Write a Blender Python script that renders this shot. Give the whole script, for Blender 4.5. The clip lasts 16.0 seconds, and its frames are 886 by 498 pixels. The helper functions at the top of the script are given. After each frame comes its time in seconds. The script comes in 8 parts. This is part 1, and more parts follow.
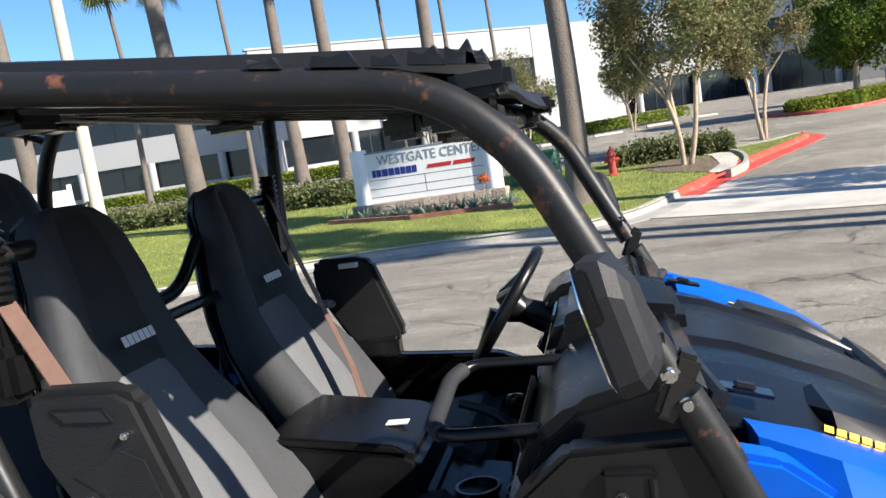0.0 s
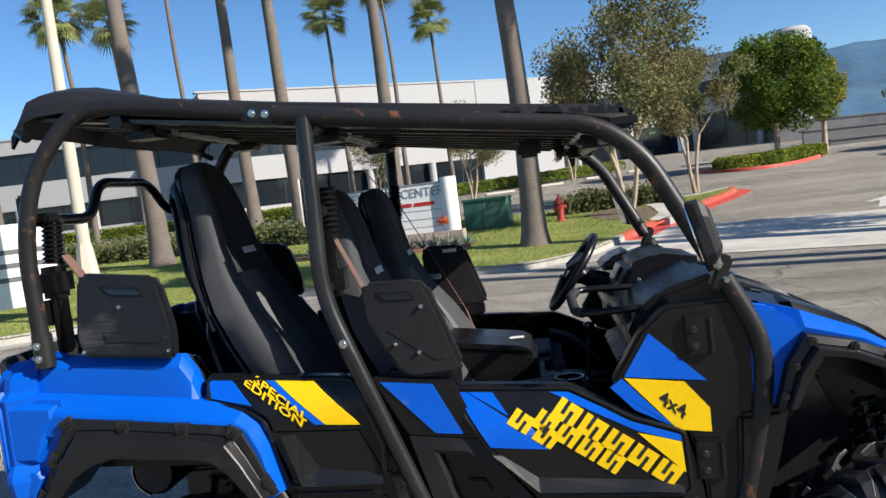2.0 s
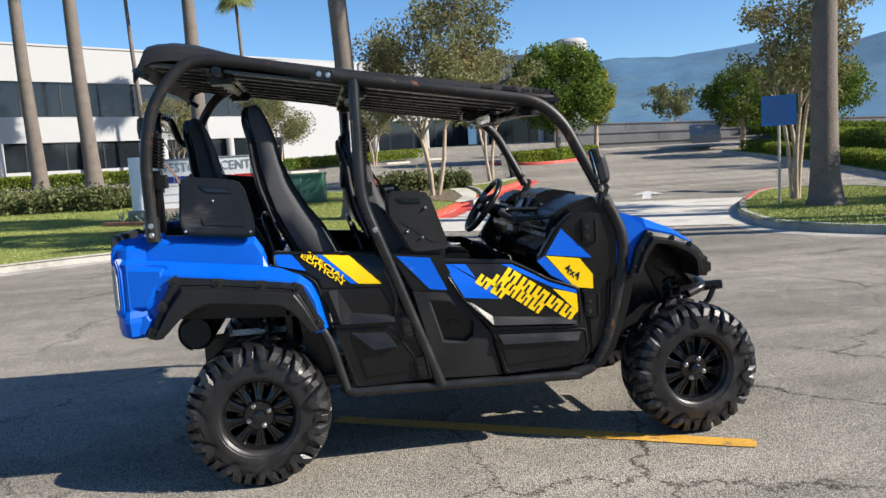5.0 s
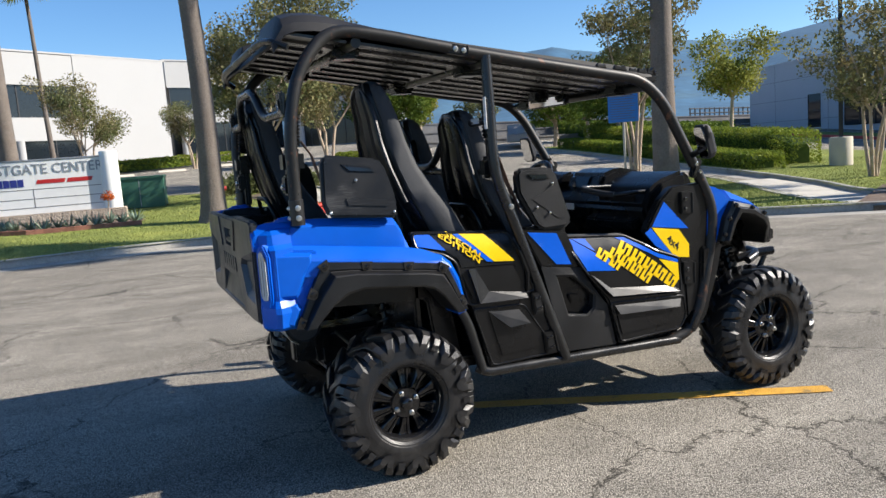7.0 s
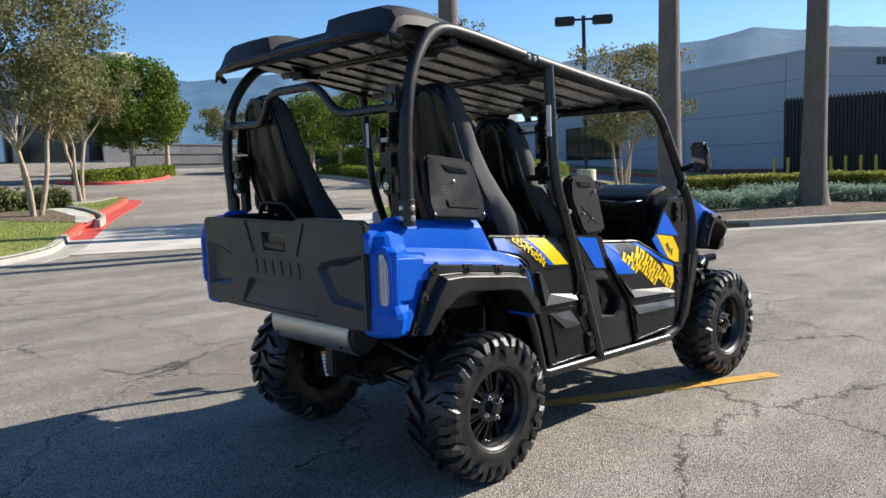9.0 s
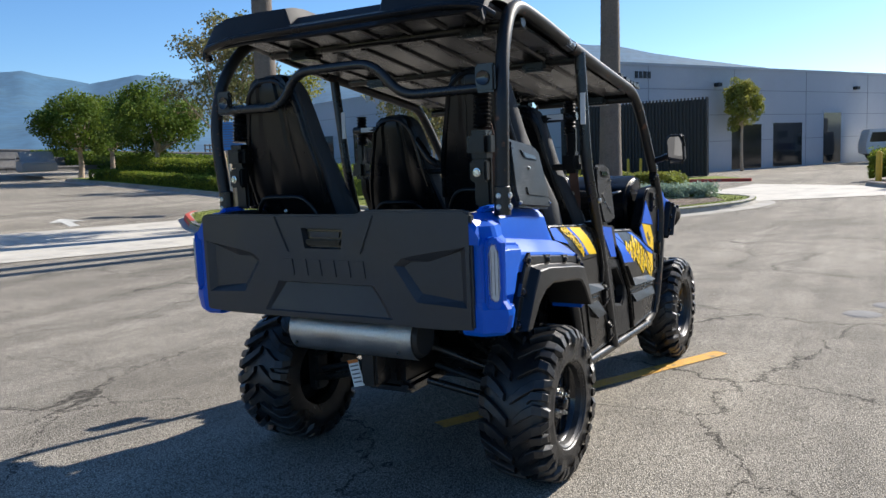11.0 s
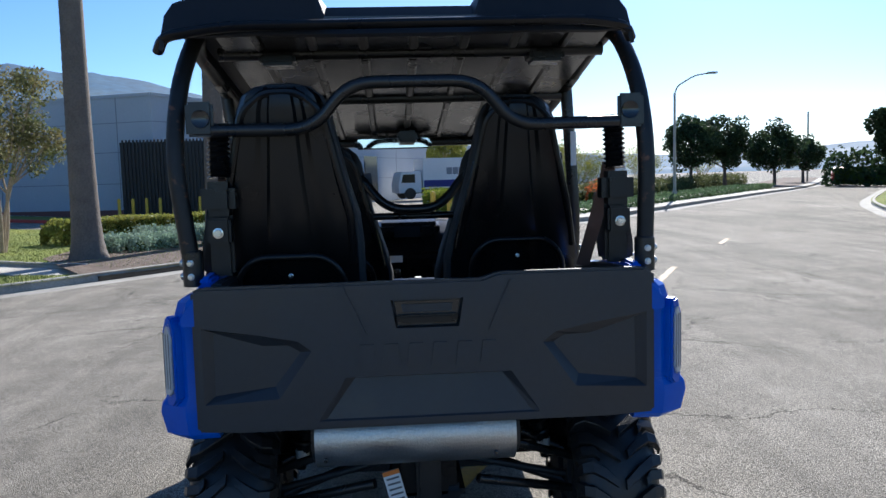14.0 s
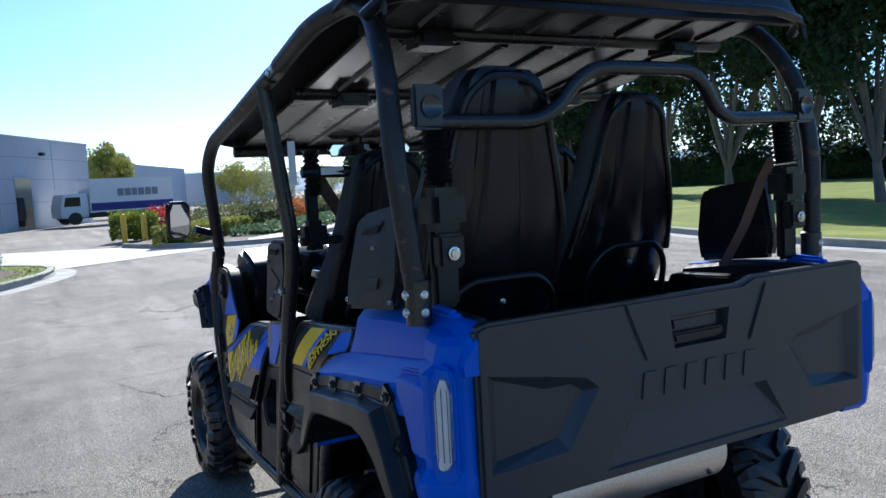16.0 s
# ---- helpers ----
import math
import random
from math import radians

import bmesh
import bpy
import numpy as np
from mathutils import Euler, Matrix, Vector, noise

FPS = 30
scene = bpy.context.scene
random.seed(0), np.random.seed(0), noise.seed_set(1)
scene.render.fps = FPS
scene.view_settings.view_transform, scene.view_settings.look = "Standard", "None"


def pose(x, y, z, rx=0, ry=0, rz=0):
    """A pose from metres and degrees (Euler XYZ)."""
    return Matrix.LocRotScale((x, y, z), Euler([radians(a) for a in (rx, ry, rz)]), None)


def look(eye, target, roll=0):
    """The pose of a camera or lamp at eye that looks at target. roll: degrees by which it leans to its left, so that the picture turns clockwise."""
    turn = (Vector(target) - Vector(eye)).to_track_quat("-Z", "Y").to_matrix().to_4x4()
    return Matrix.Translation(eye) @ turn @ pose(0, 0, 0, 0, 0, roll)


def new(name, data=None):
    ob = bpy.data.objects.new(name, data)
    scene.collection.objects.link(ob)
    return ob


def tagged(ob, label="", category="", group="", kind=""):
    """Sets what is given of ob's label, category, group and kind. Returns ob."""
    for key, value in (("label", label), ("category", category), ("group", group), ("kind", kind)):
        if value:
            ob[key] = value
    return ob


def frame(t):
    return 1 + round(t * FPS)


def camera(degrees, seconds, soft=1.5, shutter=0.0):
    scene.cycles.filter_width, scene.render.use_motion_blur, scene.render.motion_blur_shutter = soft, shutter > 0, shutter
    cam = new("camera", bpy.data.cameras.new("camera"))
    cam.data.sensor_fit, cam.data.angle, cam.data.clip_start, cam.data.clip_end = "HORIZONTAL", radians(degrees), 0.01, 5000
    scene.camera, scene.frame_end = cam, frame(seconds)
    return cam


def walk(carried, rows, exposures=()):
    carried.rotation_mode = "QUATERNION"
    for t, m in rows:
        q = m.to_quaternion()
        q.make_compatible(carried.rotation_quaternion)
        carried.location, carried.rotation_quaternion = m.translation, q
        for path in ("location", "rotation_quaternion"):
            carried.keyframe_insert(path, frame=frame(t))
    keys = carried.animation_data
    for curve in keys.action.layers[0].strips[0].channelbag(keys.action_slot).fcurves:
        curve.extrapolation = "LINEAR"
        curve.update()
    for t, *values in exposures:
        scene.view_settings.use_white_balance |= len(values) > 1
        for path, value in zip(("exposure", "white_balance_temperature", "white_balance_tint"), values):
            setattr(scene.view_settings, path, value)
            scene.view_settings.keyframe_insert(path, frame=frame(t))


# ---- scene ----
cam = camera(59.7, 16.0)
PATH = [
    (0, (0.572, -1.761, 1.583), (0.152, 0.179, 1.341), -8.6),
    (0.5, (0.592, -2.009, 1.598), (0.06, -0.088, 1.444), -7.7),
    (1, (0.502, -2.254, 1.602), (-0.013, -0.325, 1.49), -7.3),
    (1.5, (0.253, -2.579, 1.592), (-0.144, -0.622, 1.485), -7.2),
    (2, (0.138, -2.93, 1.533), (-0.104, -0.95, 1.392), -7.0),
    (2.5, (0.005, -3.218, 1.522), (-0.121, -1.231, 1.339), -6.4),
    (3, (-0.163, -3.531, 1.497), (-0.226, -1.542, 1.294), -5.5),
    (3.5, (-0.29, -3.808, 1.479), (-0.243, -1.82, 1.262), -4.3),
    (4, (-0.332, -4.091, 1.432), (-0.236, -2.104, 1.226), -3.5),
    (4.2, (-0.393, -4.161, 1.439), (-0.256, -2.177, 1.229), -3.2),
    (5.25, (-0.82, -4.235, 1.42), (-0.47, -2.285, 1.185), -3.75),
    (6.3, (-1.569, -4.008, 1.406), (-0.997, -2.108, 1.148), -4.3),
    (6.5, (-1.758, -3.954, 1.433), (-1.128, -2.074, 1.171), -4.3),
    (7, (-2.132, -3.82, 1.41), (-1.353, -1.995, 1.154), -4.2),
    (7.5, (-2.485, -3.599, 1.418), (-1.548, -1.849, 1.171), -3.8),
    (8, (-2.882, -3.413, 1.409), (-1.789, -1.757, 1.156), -3.3),
    (8.5, (-3.163, -3.228, 1.422), (-1.927, -1.674, 1.178), -2.8),
    (9, (-3.387, -2.976, 1.392), (-2.03, -1.524, 1.165), -2.3),
    (9.2, (-3.465, -2.893, 1.401), (-2.066, -1.482, 1.175), -2.2),
    (10.25, (-3.82, -2.36, 1.382), (-2.225, -1.17, 1.149), -2.35),
    (11.3, (-4.041, -1.711, 1.359), (-2.276, -0.802, 1.119), -2.5),
    (11.5, (-4.085, -1.573, 1.369), (-2.288, -0.73, 1.123), -2.6),
    (12, (-4.098, -1.21, 1.346), (-2.23, -0.552, 1.072), -2.9),
    (12.5, (-4.058, -0.827, 1.363), (-2.133, -0.372, 1.069), -3.0),
    (13, (-4.062, -0.445, 1.355), (-2.101, -0.179, 1.068), -2.5),
    (13.5, (-3.967, -0.164, 1.351), (-1.984, -0.094, 1.102), -1.8),
    (14, (-3.779, 0.092, 1.446), (-1.792, -0.038, 1.264), -1.6),
    (14.5, (-3.6, 0.363, 1.513), (-1.631, 0.029, 1.405), -1.7),
    (15, (-3.396, 0.643, 1.509), (-1.472, 0.105, 1.419), -1.9),
    (15.5, (-3.141, 0.994, 1.501), (-1.289, 0.249, 1.369), -3.1),
    (16, (-3.011, 1.463, 1.468), (-1.254, 0.523, 1.295), -3.2),
]
walk(cam, [(t, look(eye, target, roll)) for t, eye, target, roll in PATH], exposures=[(0, 1.17, 6500, 10), (0.7, 0.95, 6500, 10), (1.4, 0.71, 6500, 10), (2.2, 0.73, 6500, 10), (4, 0.86, 6500, 10), (9, 0.92, 6500, 10), (12, 0.84, 6300, 10), (14, 0.8, 5950, 10), (15, 0.88, 5750, 9), (16, 1.0, 5650, 9)])

# ---- light ----
SUN_AZ, SUN_EL = -23.0, 33.0
world = bpy.data.worlds.new("world")
scene.world = world
world.use_nodes = True
wn = world.node_tree.nodes
wn.clear()
w_out = wn.new("ShaderNodeOutputWorld")
w_bg = wn.new("ShaderNodeBackground")
w_sky = wn.new("ShaderNodeTexSky")
w_sky.sky_type = "NISHITA"
w_sky.sun_disc = False
w_sky.sun_elevation = radians(SUN_EL)
w_sky.sun_rotation = radians(90 - SUN_AZ)
w_sky.altitude = 1200
w_sky.air_density = 1.0
w_sky.dust_density = 0.9
w_sky.ozone_density = 5.0
w_bg.inputs["Strength"].default_value = 0.092
w_hue = wn.new("ShaderNodeHueSaturation")
w_hue.inputs["Saturation"].default_value = 1.12
world.node_tree.links.new(w_sky.outputs[0], w_hue.inputs["Color"])
world.node_tree.links.new(w_hue.outputs[0], w_bg.inputs[0])
world.node_tree.links.new(w_bg.outputs[0], w_out.inputs[0])

sun_data = bpy.data.lights.new("sun", "SUN")
sun_data.energy = 4.8
sun_data.angle = radians(0.53)
sun_data.color = (1.0, 0.93, 0.83)
sun = new("sun", sun_data)
_d = Vector((math.cos(radians(SUN_EL)) * math.cos(radians(SUN_AZ)), math.cos(radians(SUN_EL)) * math.sin(radians(SUN_AZ)), math.sin(radians(SUN_EL))))
sun.matrix_world = look(_d * 50, (0, 0, 0))


# ---- materials ----
def mat(name, base, rough=0.6, metal=0.0, vary=0.15, scale=6.0, fine=60.0, bump=0.0, bump_scale=200.0, rough_vary=0.1, coat=0.0, second=None, second_scale=2.0, second_lo=0.5, second_hi=0.7, rand=0.0, emit=0.0, spec=0.5, trans=0.0, island=0.0):
    """A procedural surface: base colour varied by two noises, an optional second colour in patches, and fine relief."""
    m = bpy.data.materials.new(name)
    m.use_nodes = True
    nt = m.node_tree
    N, L = nt.nodes, nt.links
    b = N["Principled BSDF"]
    tc = N.new("ShaderNodeTexCoord")
    n1 = N.new("ShaderNodeTexNoise")
    n1.inputs["Scale"].default_value = scale
    n1.inputs["Detail"].default_value = 5
    n2 = N.new("ShaderNodeTexNoise")
    n2.inputs["Scale"].default_value = fine
    n2.inputs["Detail"].default_value = 3
    L.new(tc.outputs["Object"], n1.inputs["Vector"])
    L.new(tc.outputs["Object"], n2.inputs["Vector"])
    add = N.new("ShaderNodeMath")
    add.operation = "ADD"
    L.new(n1.outputs["Fac"], add.inputs[0])
    L.new(n2.outputs["Fac"], add.inputs[1])
    mr = N.new("ShaderNodeMapRange")
    mr.inputs["From Min"].default_value = 0.6
    mr.inputs["From Max"].default_value = 1.4
    mr.inputs["To Min"].default_value = 1 - vary
    mr.inputs["To Max"].default_value = 1 + vary
    L.new(add.outputs[0], mr.inputs["Value"])
    fac = mr.outputs[0]
    for amount, node, socket in ((rand, "ShaderNodeObjectInfo", "Random"), (island, "ShaderNodeNewGeometry", "Random Per Island")):
        if amount:
            oi = N.new(node)
            r2 = N.new("ShaderNodeMapRange")
            r2.inputs["To Min"].default_value = 1 - amount
            r2.inputs["To Max"].default_value = 1 + amount
            L.new(oi.outputs[socket], r2.inputs["Value"])
            mu = N.new("ShaderNodeMath")
            mu.operation = "MULTIPLY"
            L.new(fac, mu.inputs[0])
            L.new(r2.outputs[0], mu.inputs[1])
            fac = mu.outputs[0]
    colour = None
    if second:
        n3 = N.new("ShaderNodeTexNoise")
        n3.inputs["Scale"].default_value = second_scale
        n3.inputs["Detail"].default_value = 8
        n3.inputs["Roughness"].default_value = 0.65
        L.new(tc.outputs["Object"], n3.inputs["Vector"])
        m3 = N.new("ShaderNodeMapRange")
        m3.inputs["From Min"].default_value = second_lo
        m3.inputs["From Max"].default_value = second_hi
        L.new(n3.outputs["Fac"], m3.inputs["Value"])
        mx = N.new("ShaderNodeMix")
        mx.data_type = "RGBA"
        L.new(m3.outputs[0], mx.inputs["Factor"])
        mx.inputs["A"].default_value = (*base, 1)
        mx.inputs["B"].default_value = (*second, 1)
        colour = mx.outputs["Result"]
    vm = N.new("ShaderNodeVectorMath")
    vm.operation = "SCALE"
    if colour:
        L.new(colour, vm.inputs[0])
    else:
        vm.inputs[0].default_value = base
    L.new(fac, vm.inputs["Scale"])
    L.new(vm.outputs[0], b.inputs["Base Color"])
    rr = N.new("ShaderNodeMapRange")
    rr.inputs["From Min"].default_value = 0.3
    rr.inputs["From Max"].default_value = 0.7
    rr.inputs["To Min"].default_value = max(0.02, rough - rough_vary)
    rr.inputs["To Max"].default_value = min(1.0, rough + rough_vary)
    L.new(n1.outputs["Fac"], rr.inputs["Value"])
    L.new(rr.outputs[0], b.inputs["Roughness"])
    b.inputs["Metallic"].default_value = metal
    b.inputs["Coat Weight"].default_value = coat
    b.inputs["Coat Roughness"].default_value = 0.12
    b.inputs["Specular IOR Level"].default_value = spec
    b.inputs["Transmission Weight"].default_value = trans
    if emit:
        b.inputs["Emission Color"].default_value = (*base, 1)
        b.inputs["Emission Strength"].default_value = emit
    if bump:
        n4 = N.new("ShaderNodeTexNoise")
        n4.inputs["Scale"].default_value = bump_scale
        n4.inputs["Detail"].default_value = 4
        L.new(tc.outputs["Object"], n4.inputs["Vector"])
        bp = N.new("ShaderNodeBump")
        bp.inputs["Strength"].default_value = bump
        bp.inputs["Distance"].default_value = 1.0 / bump_scale
        L.new(n4.outputs["Fac"], bp.inputs["Height"])
        L.new(bp.outputs[0], b.inputs["Normal"])
    return m




def asphalt_material():
    """Worn asphalt: pale stones in a grey binder, darker patches, skid streaks and a net of cracks."""
    m = bpy.data.materials.new("asphalt")
    m.use_nodes = True
    N, L = m.node_tree.nodes, m.node_tree.links
    b = N["Principled BSDF"]
    tc = N.new("ShaderNodeTexCoord")

    def noise_node(scale, detail=4, rough=0.5, vec=None):
        n = N.new("ShaderNodeTexNoise")
        n.inputs["Scale"].default_value = scale
        n.inputs["Detail"].default_value = detail
        n.inputs["Roughness"].default_value = rough
        L.new(vec or tc.outputs["Object"], n.inputs["Vector"])
        return n

    def ranged(out, lo, hi, a, c):
        r = N.new("ShaderNodeMapRange")
        for k, v in (("From Min", lo), ("From Max", hi), ("To Min", a), ("To Max", c)):
            r.inputs[k].default_value = v
        L.new(out, r.inputs["Value"])
        return r.outputs[0]

    def times(p, q):
        r = N.new("ShaderNodeMath")
        r.operation = "MULTIPLY"
        L.new(p, r.inputs[0])
        L.new(q, r.inputs[1])
        return r.outputs[0]

    big = noise_node(0.22, 6, 0.6)
    mid = noise_node(2.2, 5, 0.6)
    grit = N.new("ShaderNodeTexVoronoi")
    grit.inputs["Scale"].default_value = 150
    L.new(tc.outputs["Object"], grit.inputs["Vector"])
    grit2 = noise_node(240, 3)
    # skid streaks: a noise stretched along the road
    mp = N.new("ShaderNodeMapping")
    mp.inputs["Rotation"].default_value = (0, 0, radians(28.7))
    mp.inputs["Scale"].default_value = (0.06, 1.6, 1)
    L.new(tc.outputs["Object"], mp.inputs["Vector"])
    streak = noise_node(1.0, 5, 0.6, mp.outputs[0])
    # cracks: warped cell borders
    warp = noise_node(1.3, 6, 0.7)
    ad = N.new("ShaderNodeVectorMath")
    ad.operation = "MULTIPLY_ADD"
    ad.inputs[1].default_value = (0.9, 0.9, 0)
    L.new(warp.outputs["Color"], ad.inputs[0])
    L.new(tc.outputs["Object"], ad.inputs[2])
    cr = N.new("ShaderNodeTexVoronoi")
    cr.feature = "DISTANCE_TO_EDGE"
    cr.inputs["Scale"].default_value = 0.55
    L.new(ad.outputs[0], cr.inputs["Vector"])
    gate2 = noise_node(0.5, 3)
    line = ranged(cr.outputs["Distance"], 0.0, 0.008, 0.0, 1.0)
    keep = ranged(gate2.outputs["Fac"], 0.42, 0.5, 1.0, 0.0)
    mxl = N.new("ShaderNodeMath")
    mxl.operation = "MAXIMUM"
    L.new(line, mxl.inputs[0])
    L.new(keep, mxl.inputs[1])
    crack = ranged(mxl.outputs[0], 0.0, 1.0, 0.2, 1.0)
    f1 = times(ranged(big.outputs["Fac"], 0.35, 0.65, 0.78, 1.12), ranged(mid.outputs["Fac"], 0.3, 0.7, 0.85, 1.12))
    f2 = times(ranged(grit.outputs["Distance"], 0.05, 0.7, 1.75, 0.36), ranged(grit2.outputs["Fac"], 0.32, 0.68, 0.3, 1.72))
    f3 = times(ranged(streak.outputs["Fac"], 0.4, 0.62, 1.0, 0.74), crack)
    fac = times(times(f1, f2), f3)
    vm = N.new("ShaderNodeVectorMath")
    vm.operation = "SCALE"
    vm.inputs[0].default_value = (0.355, 0.324, 0.272)
    L.new(fac, vm.inputs["Scale"])
    L.new(vm.outputs[0], b.inputs["Base Color"])
    b.inputs["Roughness"].default_value = 0.88
    b.inputs["Specular IOR Level"].default_value = 0.12
    bp = N.new("ShaderNodeBump")
    bp.inputs["Strength"].default_value = 0.8
    bp.inputs["Distance"].default_value = 0.003
    hgt = times(ranged(grit.outputs["Distance"], 0.0, 0.8, 1.0, 0.0), crack)
    L.new(hgt, bp.inputs["Height"])
    L.new(bp.outputs[0], b.inputs["Normal"])
    return m


ASPHALT = asphalt_material()
CONCRETE = mat("concrete", (0.5, 0.47, 0.41), 0.85, vary=0.2, scale=1.5, fine=40, bump=0.4, bump_scale=90, second=(0.3, 0.28, 0.25), second_scale=0.8)
KERB = mat("kerb_concrete", (0.36, 0.34, 0.30), 0.85, vary=0.25, scale=2, fine=30, bump=0.5, bump_scale=80, second=(0.2, 0.19, 0.17), second_scale=1.2)
RED_KERB = mat("red_kerb_paint", (0.5, 0.06, 0.04), 0.7, vary=0.25, scale=3, fine=40, bump=0.4, bump_scale=80, second=(0.32, 0.2, 0.17), second_scale=2.5, second_lo=0.55, second_hi=0.68)
YELLOW_PAINT = mat("road_paint_yellow", (0.62, 0.33, 0.04), 0.7, vary=0.2, scale=8, fine=60, bump=0.7, bump_scale=140, second=(0.25, 0.17, 0.07), second_scale=9, second_lo=0.56, second_hi=0.66)
PALE_PAINT = mat("road_paint_pale", (0.5, 0.36, 0.2), 0.75, vary=0.25, scale=8, fine=60, bump=0.7, bump_scale=140, second=(0.2, 0.17, 0.13), second_scale=7, second_lo=0.5, second_hi=0.62)
WHITE_PAINT = mat("road_paint_white", (0.55, 0.54, 0.5), 0.75, vary=0.2, scale=4, fine=60, bump=0.6, bump_scale=140, second=(0.2, 0.2, 0.19), second_scale=6, second_lo=0.52, second_hi=0.66)
LAWN = mat("lawn_soil", (0.19, 0.22, 0.06), 0.9, spec=0.08, vary=0.35, scale=0.8, fine=25, bump=1.0, bump_scale=40, second=(0.3, 0.32, 0.08), second_scale=0.5)
GRASS = mat("grass_blades", (0.225, 0.255, 0.07), 0.6, vary=0.3, scale=0.7, fine=9, island=0.35, second=(0.33, 0.33, 0.09), second_scale=0.9, spec=0.25)
DIRT = mat("bark_mulch", (0.13, 0.09, 0.065), 0.95, vary=0.4, scale=3, fine=50, bump=1.0, bump_scale=30, second=(0.2, 0.15, 0.11), second_scale=4)
WHITE_WALL = mat("white_render", (0.37, 0.37, 0.367), 0.75, vary=0.06, scale=0.3, fine=20, bump=0.2, bump_scale=40)
GREY_WALL = mat("grey_tilt_up_concrete", (0.43, 0.46, 0.50), 0.8, vary=0.08, scale=0.25, fine=15, bump=0.2, bump_scale=30, second=(0.38, 0.41, 0.45), second_scale=0.15)
DARK_GLASS = mat("tinted_glass", (0.012, 0.016, 0.02), 0.08, vary=0.2, scale=0.5, fine=5, rough_vary=0.04)
DARK_METAL = mat("dark_metal", (0.025, 0.027, 0.03), 0.5, metal=0.4, vary=0.2)
BARK = mat("palm_bark", (0.15, 0.125, 0.105), 0.9, vary=0.3, scale=3, fine=25, bump=0.5, bump_scale=30, second=(0.13, 0.10, 0.08), second_scale=2.5)
PALE_BARK = mat("pale_bark", (0.42, 0.33, 0.24), 0.85, vary=0.25, scale=4, fine=30, bump=0.6, bump_scale=30, second=(0.25, 0.18, 0.12), second_scale=5)
STEEL_POLE = mat("pole_paint", (0.4, 0.37, 0.31), 0.6, vary=0.15)


def leaf(name, a, b2, through_light=0.35):
    """Leaf blades: matt above, and letting some light through."""
    m = mat(name, a, 0.6, vary=0.25, scale=0.6, fine=6, island=0.3, second=b2, second_scale=0.8, second_lo=0.4, second_hi=0.65, spec=0.12)
    N, L = m.node_tree.nodes, m.node_tree.links
    b = N["Principled BSDF"]
    tl = N.new("ShaderNodeBsdfTranslucent")
    L.new(b.inputs["Base Color"].links[0].from_socket, tl.inputs["Color"])
    mx = N.new("ShaderNodeMixShader")
    mx.inputs[0].default_value = through_light
    L.new(b.outputs[0], mx.inputs[1])
    L.new(tl.outputs[0], mx.inputs[2])
    L.new(mx.outputs[0], N["Material Output"].inputs["Surface"])
    return m


LEAF_CRAPE = leaf("crape_leaf", (0.15, 0.175, 0.075), (0.24, 0.19, 0.09))
LEAF_FICUS = leaf("ficus_leaf", (0.07, 0.12, 0.02), (0.16, 0.21, 0.03))
LEAF_PINE = leaf("pine_leaf", (0.03, 0.055, 0.028), (0.055, 0.085, 0.035))
LEAF_PALM = leaf("palm_leaf", (0.19, 0.24, 0.08), (0.3, 0.29, 0.12))
LEAF_HEDGE = leaf("hedge_leaf", (0.13, 0.185, 0.025), (0.26, 0.29, 0.04))
LEAF_GREY = leaf("grey_green_leaf", (0.30, 0.38, 0.30), (0.20, 0.29, 0.20))
LEAF_COVER = leaf("ground_cover_leaf", (0.09, 0.15, 0.07), (0.14, 0.2, 0.10))
LEAF_YELLOW = leaf("yellow_green_leaf", (0.21, 0.24, 0.05), (0.33, 0.31, 0.07))
FLOWER_ORANGE = leaf("orange_flower", (0.6, 0.14, 0.04), (0.65, 0.22, 0.07))
FLOWER_RED = leaf("red_flower", (0.42, 0.035, 0.05), (0.5, 0.12, 0.06))
# distance haze is put into this blue colour and its faint glow
HILL = mat("hazy_hill", (0.035, 0.098, 0.168), 0.95, vary=0.35, scale=0.006, fine=0.05, second=(0.06, 0.125, 0.17), second_scale=0.004, emit=0.16)

BLUE = mat("blue_plastic", (0.0, 0.088, 0.50), 0.36, vary=0.07, scale=3, fine=30, rough_vary=0.1, spec=0.26, second=(0.012, 0.115, 0.52), second_scale=14, second_lo=0.68, second_hi=0.75)


